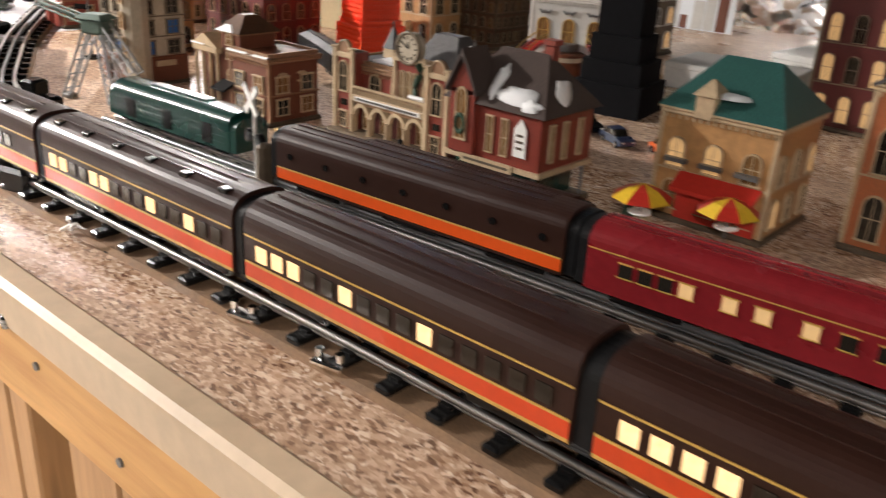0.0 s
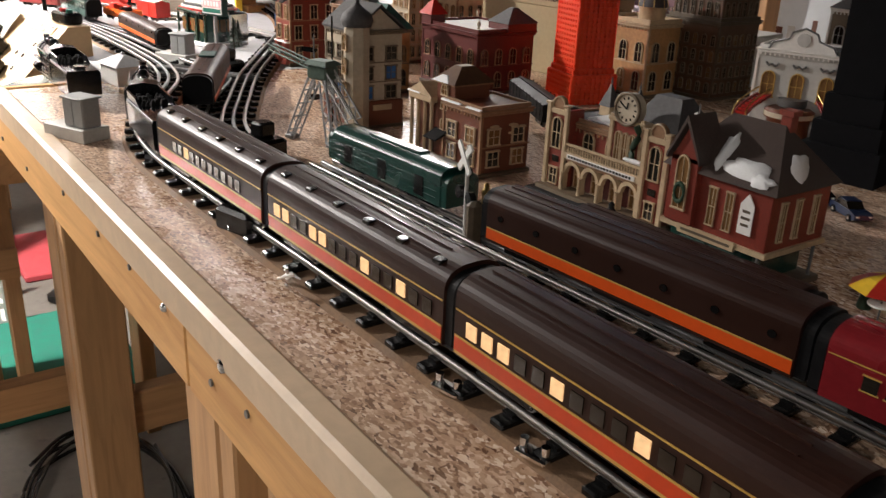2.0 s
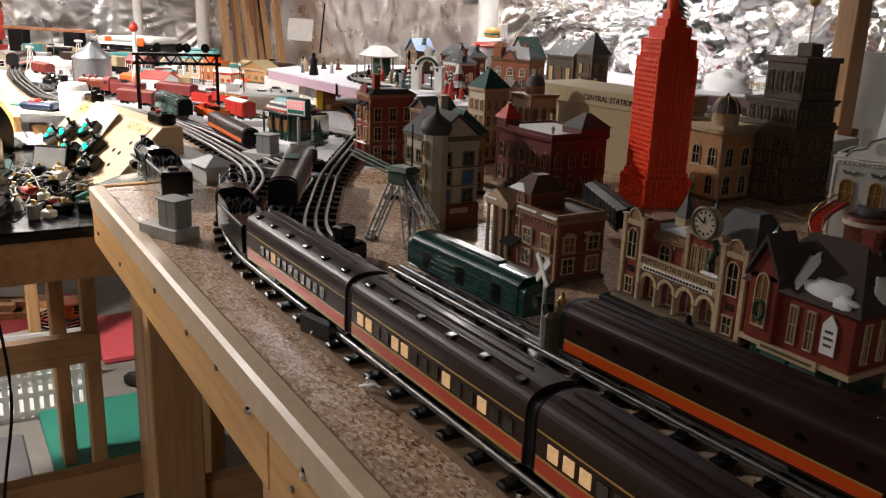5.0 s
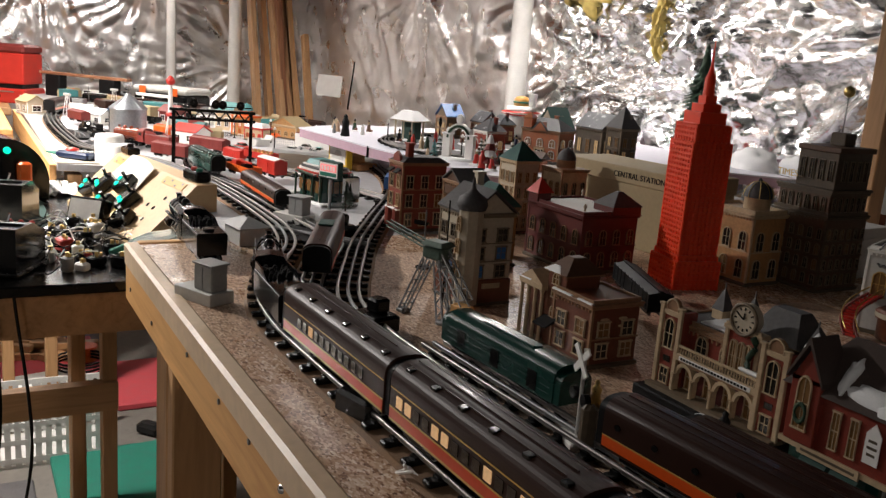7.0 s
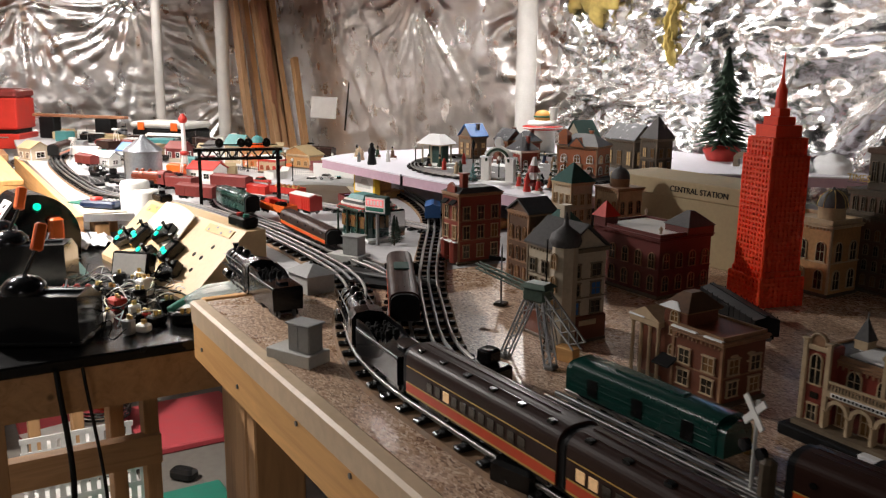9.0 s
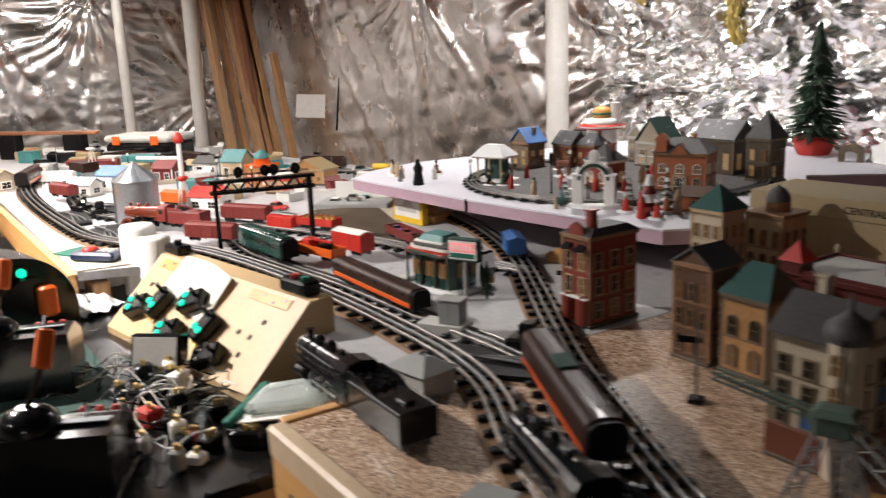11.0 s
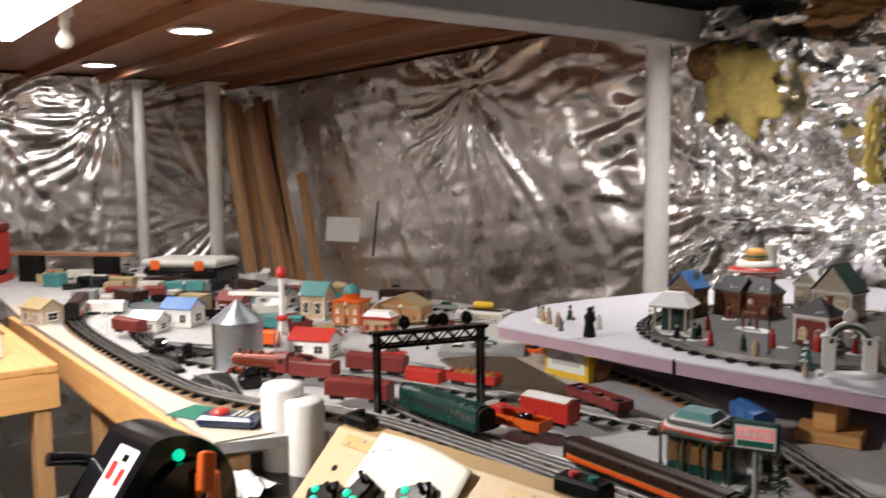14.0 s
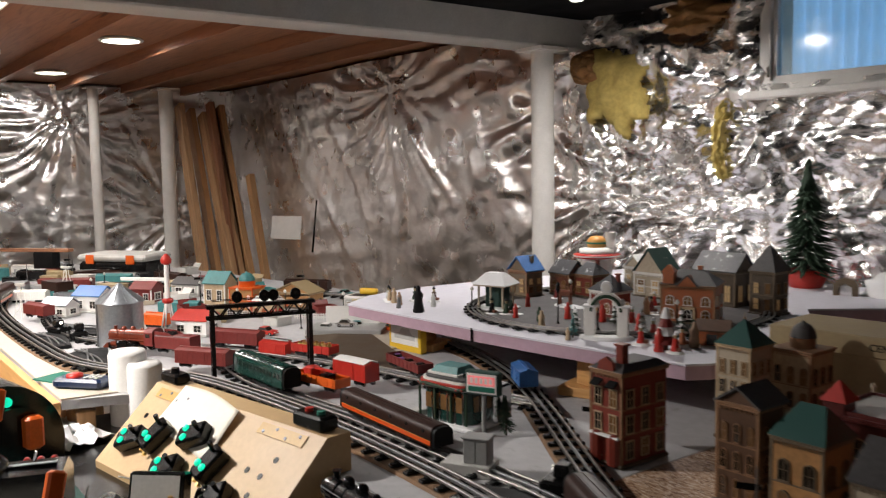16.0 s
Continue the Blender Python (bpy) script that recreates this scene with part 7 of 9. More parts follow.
def derrick():
    """Loading derrick: lattice legs, boom and a green cab."""
    t = thing("loading_derrick", "grey lattice derrick with a small green cab", "crane", pose(-1.075, 0.583, TOP, 0, 0, 20))
    def lattice(p, q, w=0.012):
        p, q = Vector(p), Vector(q)
        sh = Shape()
        d = (q - p)
        s = d.cross(Vector((0, 1, 0.2))).normalized() * w / 2
        u = d.cross(s).normalized() * w / 2
        for a, b in ((1, 1), (1, -1), (-1, 1), (-1, -1)):
            sh.tube(p + a * s + b * u, q + a * s + b * u, 0.0015, n=5)
        for k in range(9):
            c0, c1 = p + d * k / 9, p + d * (k + 1) / 9
            sg = 1 if k % 2 else -1
            sh.tube(c0 + sg * s + u, c1 - sg * s + u, 0.001, n=4).tube(c0 + sg * s - u, c1 - sg * s - u, 0.001, n=4)
        return sh
    for a in (90, 210, 330):
        c, s = math.cos(radians(a)), math.sin(radians(a))
        part("leg", lattice((0.045 * c, 0.045 * s, 0.0), (0.012 * c, 0.012 * s, 0.085)), "steel", t)
        part("foot", Shape().box(0.045 * c - 0.008, 0.045 * c + 0.008, 0.045 * s - 0.008, 0.045 * s + 0.008, 0, 0.007, 0.002), "iron", t)
    part("cab", Shape().box(-0.018, 0.018, -0.014, 0.014, 0.086, 0.106, 0.003), "cab_green", t, "dull green crane cab")
    part("cab_roof", Shape().pyramid(-0.021, 0.021, -0.017, 0.017, 0.106, 0.112, 0.6, 0.7), "cab_green", t)
    part("boom", lattice((0.01, 0, 0.095), (0.085, -0.03, 0.045), 0.014), "grey_p", t)
    part("jib", lattice((-0.01, 0, 0.10), (-0.12, 0.02, 0.115), 0.008), "cab_green", t)
    part("mast", Shape().tube((0.0, 0.02, 0.0), (0.0, 0.02, 0.17), 0.0012, n=6), "black", t)
    part("crate", Shape().box(0.02, 0.05, 0.015, 0.035, 0, 0.02, 0.001), "pine", t, "small pine crate")


derrick()
solid("wire_loop", Shape().sweep([(0.022 * math.cos(a * 0.42) * (1 + 0.12 * math.sin(a)), 0.010 * math.sin(a * 0.42), 0.024 + 0.022 * math.sin(a * 0.42 + 0.5)) for a in range(32)], 0.0012, 6), "white", "white wire looped up from the table", "wire", pose(-0.70, 0.410, TOP + 0.002))
solid("cable_clip", Shape().lathe([(0.006, 0), (0.005, 0.004), (0.002, 0.007)], n=10).sweep([(-0.01, 0, 0.003), (0, 0, 0.006), (0.014, 0.004, 0.002)], 0.0016, 6), "white", "crumpled white wire tie on the chipboard", "wire tie", pose(-0.652, 0.330, TOP))
solid("drill_hole_plug", Shape().lathe([(0.0045, 0.0002), (0.0045, 0.0008)], n=16), "black_dull", "dark drilled hole in the chipboard", "hole", pose(-0.593, 0.329, TOP))
for x in (-0.33, -0.42):
    solid("track_clip", Shape().box(-0.012, 0.012, -0.006, 0.006, 0, 0.004, 0.001).tube((-0.008, 0, 0.004), (-0.008, 0, 0.011), 0.003, n=8).tube((0.008, 0, 0.004), (0.008, 0, 0.011), 0.003, n=8), "chrome", "bright metal terminal clip on the track", "clip", pose(x, 0.336, TOP + 0.004, 0, 0, 12))


def relay_box(x, y, rz, s=1.0, label="grey plastic relay cabinet on a pale block"):
    t = thing("relay_cabinet", label, "cabinet", pose(x, y, TOP, 0, 0, rz) @ Matrix.Scale(s, 4))
    part("base_block", Shape().box(-0.04, 0.04, -0.022, 0.022, 0, 0.018, 0.001), "ltgrey", t)
    part("cabinet", Shape().box(-0.005, 0.034, -0.014, 0.014, 0.018, 0.056, 0.001), "grey_p", t)
    part("roof", Shape().box(-0.008, 0.037, -0.017, 0.017, 0.056, 0.059, 0.001), "grey_p", t)
    for k in range(2):
        part("door", Shape().box(-0.003 + 0.019 * k, 0.014 + 0.019 * k, -0.0152, -0.014, 0.020, 0.054), "grey_p", t)


relay_box(-1.762, 0.612, 30)
relay_box(-1.235, 0.290, 25, 1.0, "pale grey relay block at the table corner")
gh = thing("pump_house", "small grey hut with hipped roof and finial", "model house", pose(-1.585, 0.455, TOP, 0, 0, 8))
part("wall", Shape().box(-0.035, 0.035, -0.028, 0.028, 0, 0.034, 0.001), "ltgrey", gh)
part("roof", Shape().pyramid(-0.04, 0.04, -0.033, 0.033, 0.034, 0.050, 0.1, 0.3), "grey_p", gh)
part("finial", Shape().lathe([(0.004, 0), (0.003, 0.005), (0.001, 0.007)], 0, 0, 0.048, n=10), "iron", gh)


def semaphore(x, y, rz, z=TOP, hgt=0.085):
    t = thing("semaphore_signal", "slim grey semaphore signal post", "signal", pose(x, y, z, 0, 0, rz))
    part("base", Shape().box(-0.010, 0.010, -0.010, 0.010, 0, 0.006, 0.001), "black", t)
    part("mast", Shape().tube((0, 0, 0.006), (0, 0, hgt), 0.0017, n=8), "iron", t)
    part("arm", Shape().box(-0.024, 0.002, -0.001, 0.001, hgt - 0.022, hgt - 0.014), "black", t)
    part("lens", Shape().tube((0.004, -0.002, hgt - 0.018), (0.004, 0.002, hgt - 0.018), 0.003, n=10), "pane", t)
    part("finial", Shape().lathe([(0.002, 0), (0.0005, 0.008)], 0, 0, hgt, n=8), "iron", t)


semaphore(-1.71, 0.835, 30)
semaphore(-1.33, 0.70, 30, hgt=0.10)


# ---- the white table: yard and small buildings ----
def signal_bridge():
    a, b = Vector((-2.560, 0.528)), Vector((-2.500, 0.735))
    L = (b - a).length
    t = thing("signal_bridge", "black lattice signal bridge over the tracks with round signals", "signal bridge", pose(a.x, a.y, TOP, 0, 0, math.degrees(math.atan2(b.y - a.y, b.x - a.x))) @ Matrix.Diagonal((1, 1, 1.12, 1)))
    for x in (0, L):
        part("foot", Shape().box(x - 0.012, x + 0.012, -0.016, 0.016, 0, 0.006, 0.001), "black", t)
        for y in (-0.010, 0.010):
            part("column", Shape().box(x - 0.0045, x + 0.0045, y - 0.0035, y + 0.0035, 0.006, 0.150), "black", t)
        for k in range(7):
            z = 0.012 + 0.019 * k
            part("brace", Shape().tube((x, -0.010, z), (x, 0.010, z + 0.019), 0.001, n=5).tube((x, 0.010, z), (x, -0.010, z + 0.019), 0.001, n=5), "black", t)
    for y in (-0.010, 0.010):
        for z in (0.128, 0.150):
            part("chord", Shape().box(-0.012, L + 0.012, y - 0.003, y + 0.003, z - 0.003, z + 0.003), "black", t)
        for k in range(12):
            x = L * k / 12
            up = (0.129, 0.149) if k % 2 else (0.149, 0.129)
            part("web", Shape().tube((x, y, up[0]), (x + L / 12, y, up[1]), 0.0017, n=5), "black", t)
    part("walkway", Shape().box(-0.01, L + 0.01, -0.010, 0.010, 0.152, 0.1535), "black", t)
    for x in (0.055, 0.115, 0.135, 0.185):
        s = part("signal_head", Shape().tube((x, -0.006, 0.167), (x, 0.002, 0.167), 0.0115, n=20), "black", t, "round black signal head")
        part("lens", Shape().tube((x, -0.0068, 0.170), (x, -0.006, 0.170), 0.0028, n=10), "pane", s)
    part("railing", Shape().tube((0, -0.010, 0.162), (L, -0.010, 0.162), 0.0008, n=5).tube((0, 0.010, 0.162), (L, 0.010, 0.162), 0.0008, n=5), "black", t)


signal_bridge()

si = thing("grain_silo", "ribbed grey galvanised silo with conical roof", "silo", pose(-3.145, 0.50, TOP))
part("barrel", Shape().lathe([(0.06 + (0.0008 if k % 2 else 0.0), 0.118 * k / 24) for k in range(25)], n=36), "steel", si)
part("roof", Shape().lathe([(0.064, 0.116), (0.063, 0.120), (0.010, 0.160), (0.009, 0.165), (0.001, 0.168)], n=36), "steel", si)
for k in range(12):
    c, s_ = math.cos(k * math.pi / 6), math.sin(k * math.pi / 6)
    part("roof_seam", Shape().tube((0.063 * c, 0.063 * s_, 0.1205), (0.011 * c, 0.011 * s_, 0.160), 0.0008, n=4), "steel", si)
part("ladder", Shape().box(-0.006, -0.004, -0.063, -0.061, 0, 0.118).box(0.004, 0.006, -0.063, -0.061, 0, 0.118), "iron", si)

bt = thing("beacon_tower", "white lattice beacon tower with red bands and lamp", "tower", pose(-3.215, 0.655, TOP))
for k in range(4):
    a = math.pi / 4 + k * math.pi / 2
    part("leg", Shape().tube((0.024 * math.cos(a), 0.024 * math.sin(a), 0), (0.006 * math.cos(a), 0.006 * math.sin(a), 0.10), 0.0022, n=6), "white", bt)
part("shaft", Shape().lathe([(0.009, 0.06), (0.007, 0.20)], n=12), "white", bt)
part("gallery", Shape().lathe([(0.011, 0.088), (0.016, 0.092), (0.016, 0.10), (0.009, 0.103)], n=16), "red", bt, "red painted gallery ring")
part("lamp_house", Shape().lathe([(0.008, 0.20), (0.014, 0.204), (0.016, 0.214), (0.012, 0.222), (0.004, 0.232)], n=16), "red", bt, "red beacon lamp house")
part("arm", Shape().box(-0.15, 0.0, -0.004, 0.004, 0.152, 0.162, 0.001), "white", bt, "long white horizontal arm", pose(0, 0, 0, 0, 0, 40))


def cottage(name, label, x, y, w, d, hgt, wall, roof, rz=0, rh=None, trim="white", z=TOP, panes=("pane",), nf=2):
    w, d, hgt = w * 0.88, d * 0.88, hgt * 0.9
    return house(name, label, x, y, w, d, hgt, wall, trim, ("gable_x", roof, rh or hgt * 0.45), 1, nf, 1, panes=panes, z=z, rz=rz, seed=int(abs(x * 100)), cornice=False, base="ltgrey", first=hgt * 0.28, top_pad=0.006)


cottage("white_cottage", "white model cottage with red roof", -3.15, 0.715, 0.125, 0.09, 0.052, "white", "red", 35)
cottage("white_cottage", "white model shed with grey roof", -3.76, 0.485, 0.11, 0.07, 0.046, "white", "steel", 35)
cottage("white_cottage", "white model farmhouse with blue-grey roof", -3.79, 0.60, 0.12, 0.09, 0.065, "white", "blue", 35)
cottage("red_barn", "small red model barn behind the cottages", -3.86, 0.80, 0.10, 0.08, 0.06, "dkred", "dkred", 35)
cottage("tan_hut", "cream model hut beside the curve", -4.12, 0.265, 0.12, 0.09, 0.06, "ivory", "tan", 20)
cottage("teal_roof_tower", "cream signal cabin with teal roof", -3.62, 0.98, 0.10, 0.08, 0.09, "cream", "teal", 30)
cottage("grey_hut", "grey model hut on the white table", -3.95, 1.0, 0.14, 0.09, 0.05, "ltgrey", "slate", 30)
house("carousel_pavilion", "orange and gold fairground pavilion with teal dome", -3.44, 1.00, 0.09, 0.07, 0.08, "ochre", "orange_p", ("dome", "teal", 0.05), 2, 3, 2, True, panes=("white", "pane_warm"), seed=31, rz=30)
house("ticket_hall", "yellow fairground hall with fan gable", -3.40, 1.17, 0.15, 0.08, 0.052, "ochre", "cream", ("gable", "tan", 0.03), 1, 4, 2, True, panes=("pane_warm",), seed=32, rz=25)
house("fairground_front", "cream and red carnival front with scrollwork", -3.28, 1.00, 0.09, 0.05, 0.05, "cream", "red", ("mansard", "white", 0.015), 1, 3, 1, True, panes=("pane_warm", "red"), seed=33, rz=30)
hd = house("hot_dog_stand", "low silver roadside stand with yellow roof sign", -3.22, 1.34, 0.15, 0.07, 0.035, "ltgrey", "white", ("flat", "brown", 0.004), 1, 4, 1, panes=("pane_warm",), seed=34, rz=25)
part("roof_sign", Shape().lathe([(0.001, -0.035), (0.011, -0.03), (0.012, 0.03), (0.001, 0.035)], n=14), "yellow", hd, "yellow sausage-shaped roof sign", pose(0, 0, 0.055, 0, 90, 0))
words("sign_words", "HOT DOG", 0.018, "yellow", hd, pose(0, -0.037, 0.03, 90))

ly = thing("layout_card", "small open display box with a silver car on a dark base", "display", pose(-2.885, 1.06, TOP, 0, 0, 45))
part("base", Shape().box(-0.11, 0.11, -0.06, 0.06, 0, 0.016, 0.002), "grey_p", ly)
part("backboard", Shape().box(-0.08, 0.08, 0.055, 0.06, 0.016, 0.065), "white", ly)
toy_car("silver toy roadster in a display box", "chrome", -2.885, 1.055, 45, TOP + 0.016, 0.9)
bd2 = solid("brown_board", Shape().box(-0.25, 0.25, -0.09, 0.09, 0, 0.006, 0.001), "dkstone", "brown board lying across the white table", "board", pose(-2.62, 0.93, TOP, 0, 0, -18))
solid("cream_board", Shape().box(-0.22, 0.22, -0.1, 0.1, 0, 0.005, 0.001), "cream_top", "cream board lying on the white table", "board", pose(-2.80, 1.12, TOP - 0.0005, 0, 0, -12))

ps = thing("picture_box", "yellow picture box with a printed car", "box", pose(-2.56, 1.036, TOP, 0, 0, 4))
part("carton", Shape().box(-0.065, 0.065, 0, 0.02, 0, 0.085, 0.001), "yellow", ps)
part("picture", Shape().box(-0.055, 0.055, -0.0008, 0, 0.016, 0.075), "white", ps)
part("printed_car", Shape().prism([(-0.04, 0.03), (-0.04, 0.042), (-0.02, 0.046), (-0.01, 0.058), (0.02, 0.058), (0.03, 0.045), (0.042, 0.042), (0.042, 0.03)], -0.0014, -0.0008, "y"), "ltgrey", ps)

dn = thing("chrome_diner", "glossy green and chrome model diner with rounded glass roof", "model house", pose(-1.985, 0.765, TOP, 0, 0, 12))
part("floor_slab", Shape().box(-0.075, 0.075, -0.055, 0.055, 0, 0.008, 0.002), "snow", dn)
RR = lambda hx, hy, r: [(sx * (hx - r) + r * math.cos(a), sy * (hy - r) + r * math.sin(a)) for sx, sy, a0 in ((1, 1, 0), (-1, 1, 90), (-1, -1, 180), (1, -1, 270)) for a in [radians(a0 + 22.5 * k) for k in range(5)]]
part("wall", Shape().prism(RR(0.056, 0.042, 0.024), 0.008, 0.070, "z"), "green", dn, "dark green tiled wall")
for k in range(5):
    x = -0.036 + 0.018 * k
    part("window", Shape().box(x - 0.007, x + 0.007, -0.0428, -0.0418, 0.030, 0.058), "pane_warm", dn)
    part("mullion", Shape().box(x + 0.008, x + 0.010, -0.0436, -0.0418, 0.008, 0.068), "chrome", dn)
for k in range(3):
    y = -0.018 + 0.018 * k
    part("window", Shape().box(0.0558, 0.0568, y - 0.007, y + 0.007, 0.030, 0.058), "pane_warm", dn)
part("eave", Shape().prism(RR(0.064, 0.050, 0.028), 0.070, 0.076, "z"), "ltgrey", dn)
part("red_band", Shape().prism(RR(0.0645, 0.0505, 0.028), 0.0765, 0.0800, "z"), "red", dn)
part("upper_eave", Shape().prism(RR(0.060, 0.046, 0.026), 0.0805, 0.085, "z"), "white", dn)
part("roof_deck", Shape().prism(RR(0.056, 0.042, 0.024), 0.085, 0.089, "z"), "slate", dn, "dark roof deck")
part("roof_vault", Shape().pyramid(-0.046, 0.022, -0.030, 0.030, 0.089, 0.104, 0.62, 0.74), "teal", dn, "green glass roof light")
for y0, y1 in ((-0.032, -0.027), (0.027, 0.032)):
    part("roof_light_frame", Shape().box(-0.048, 0.024, y0, y1, 0.089, 0.0935, 0.0008), "white", dn)
for x0 in (-0.050, 0.021):
    part("roof_light_frame", Shape().box(x0, x0 + 0.005, -0.027, 0.027, 0.089, 0.0935, 0.0008), "white", dn)
for k in range(3):
    part("roof_vent", Shape().box(0.030, 0.048, -0.026 + 0.019 * k, -0.014 + 0.019 * k, 0.089, 0.097, 0.002), "black", dn, "black roof vent")
part("garland", Shape().sweep([(x * 1.02, y * 1.03, 0.0715 + 0.0025 * (k % 3)) for k, (x, y) in enumerate(RR(0.064, 0.050, 0.028) + RR(0.064, 0.050, 0.028)[:1])], 0.0034, 6), "needle", dn, "green garland along the eave")
for k, (x, y) in enumerate(RR(0.064, 0.050, 0.028)):
    part("bauble", shared(("bauble",), lambda: Shape().lathe([(0.0006, -0.002), (0.002, -0.001), (0.002, 0.001), (0.0006, 0.002)], n=8), "red"), "red", dn, at=pose(x * 1.05, y * 1.06, 0.0735))
for x in (-0.055, -0.018, 0.02, 0.055):
    part("wall_garland", Shape().sweep([(x, -0.0455, 0.010 + 0.0095 * k) for k in range(7)], 0.0026, 6), "needle", dn, "hanging green garland")
part("annex", Shape().box(0.02, 0.085, 0.0, 0.05, 0.008, 0.075, 0.004), "chrome", dn)
part("stair", Shape().box(-0.085, -0.06, -0.05, -0.02, 0, 0.018, 0.002), "ltgrey", dn)
sg = thing("lit_sign", "lit roadside sign with red and white picture on a grey mast", "sign", pose(-1.885, 0.742, TOP, 0, 0, 25))
part("mast", Shape().tube((0, 0, 0), (0, 0, 0.075), 0.004, n=10), "grey_p", sg)
part("frame", Shape().box(-0.032, 0.032, -0.008, 0.008, 0.073, 0.115, 0.002), "felt", sg)
part("face", Shape().box(-0.028, 0.028, -0.0092, -0.008, 0.077, 0.111), "white", sg)
part("picture", Shape().box(-0.025, 0.025, -0.0098, -0.0092, 0.091, 0.107), "neon", sg, "lit red panel")
for k in range(5):
    part("sign_bar", Shape().box(-0.021 + 0.009 * k, -0.0155 + 0.009 * k, -0.0103, -0.0098, 0.094, 0.104), "white", sg, "white sign stroke")
part("sign_foot", Shape().box(-0.025, 0.025, -0.0098, -0.0092, 0.080, 0.0885), "mat_green", sg, "green lower panel")


def fir(x, y, z, hgt, label="small dark green model fir", mat="needle", pot=None, seed=0):
    rnd = random.Random(seed + int(abs(x * 1000)))
    t = thing("model_fir", label, "tree", pose(x, y, z))
    part("trunk", Shape().tube((0, 0, 0), (0, 0, hgt * 0.95), hgt * 0.03, hgt * 0.005, n=8), "dkstone", t)
    crown = Shape()
    for k in range(700 if hgt > 0.2 else 260):
        f = rnd.random() ** 0.8
        zz = hgt * (0.10 + 0.88 * f)
        r = hgt * 0.31 * (1 - f) * rnd.uniform(0.55, 1.15) + hgt * 0.012
        a = rnd.uniform(0, 6.283)
        tip = Vector((r * math.cos(a), r * math.sin(a), zz - hgt * 0.02))
        mid = Vector((0.1 * r * math.cos(a), 0.1 * r * math.sin(a), zz + hgt * 0.03))
        s = Vector((-math.sin(a), math.cos(a), 0.2)) * hgt * 0.022
        u = Vector((0, 0, hgt * 0.012))
        c = (mid + tip) / 2
        crown.add([mid, c + s, tip, c - s, c + u], [(0, 1, 4), (1, 2, 4), (2, 3, 4), (3, 0, 4), (0, 3, 2, 1)])
    tagged(part("crown", crown, mat, t, "bristly crown of many small sprigs"), kind="stuff")
    if pot:
        part("pot", Shape().lathe([(hgt * 0.12, -0.0), (hgt * 0.17, hgt * 0.10), (hgt * 0.14, hgt * 0.14)], n=14), pot, t, "red cloth round the foot")
    return t


fir(-1.90, 0.80, TOP, 0.06)
fir(-1.865, 0.775, TOP, 0.07)
fir(-2.09, 2.10, UP, 0.36, "bushy green artificial fir in a red wrapped pot", pot="red")
fir(-0.02, 1.05, TOP, 0.15, "rust coloured autumn model tree", "autumn")
fir(-0.18, 1.03, TOP, 0.13, "rust coloured autumn model tree", "autumn")
fir(-3.05, 1.40, TOP, 0.07)
fir(-2.00, 1.075, UP, 0.05, "small snowy model fir by the arch", "teal")

# ---- raised village ----
gz = thing("gazebo", "white columned village bandstand with snowy roof", "model house", pose(-2.385, 1.195, UP, 0, 0, 20))
part("base", Shape().box(-0.05, 0.05, -0.04, 0.04, 0, 0.006, 0.002), "snow", gz)
for x in (-0.034, 0.0, 0.034):
    for y in (-0.026, 0.026):
        part("column", shared(("column", "gz"), lambda: Shape().lathe([(0.0035, 0.006), (0.0028, 0.01), (0.0028, 0.06), (0.0038, 0.064)], n=10), "ivory"), "ivory", gz, at=pose(x, y, 0))
part("inner_wall", Shape().box(-0.026, 0.026, -0.006, 0.024, 0.006, 0.062), "felt", gz)
part("roof", Shape().pyramid(-0.048, 0.048, -0.040, 0.040, 0.064, 0.092, 0.3, 0.45), "snow", gz, "snow covered hipped roof")
part("eave", Shape().box(-0.044, 0.044, -0.036, 0.036, 0.060, 0.064), "ivory", gz)
V = dict(z=UP, panes=("pane_warm", "lit_dim"), chimneys=((0.016, 0.008, 0.009, 0.038),))
house("blue_village_house", "blue-roofed stone village house with lit windows", -2.50, 1.40, 0.07, 0.06, 0.070, "stone", "tanstone", ("gable", "blue", 0.035), 2, 2, 2, seed=41, **V)
house("village_church", "brown village church with snowy gables and small tower", -2.44, 1.50, 0.07, 0.06, 0.06, "brick_br", "tanstone", ("gable_x", "slate_snow", 0.03), 2, 2, 2, True, seed=42, **V)
house("village_shop", "red village shop with dark snowy roof", -2.37, 1.52, 0.065, 0.06, 0.06, "brick", "tanstone", ("hip", "slate_snow", 0.03), 2, 2, 2, seed=43, **V)
house("red_village_pavilion", "dark red village pavilion with grey snowy roof", -2.115, 1.315, 0.07, 0.06, 0.062, "brick", "white", ("peak", "slate_snow", 0.035), 1, 2, 2, True, seed=44, **V)
house("green_gabled_house", "steep grey-green gabled village house", -2.25, 1.645, 0.095, 0.07, 0.065, "ivory", "white", ("gable", "felt", 0.06), 2, 2, 2, seed=45, **V)
h = house("brick_village_hall", "orange brick village hall with blue-grey roof and cupola", -1.955, 1.405, 0.115, 0.085, 0.085, "brick_or", "tanstone", ("hip", "slate", 0.03), 2, 3, 2, True, seed=46, frame="white", rz=24, **V)
part("entrance_gable", Shape().prism([(-0.022, 0.085), (0, 0.108), (0.022, 0.085)], -0.050, -0.01, "y"), "brick_or", h)
part("gable_coping", Shape().sweep([(-0.024, -0.0495, 0.0855), (0, -0.0495, 0.1105), (0.024, -0.0495, 0.0855)], 0.0024, 6), "slate", h)
# A dark slab on the wall stands for the shade inside the doorway.
part("great_door", Shape().box(-0.012, 0.012, -0.0445, -0.0425, 0.006, 0.034), "pane", h, "dark slab for the shade in the open doorway")
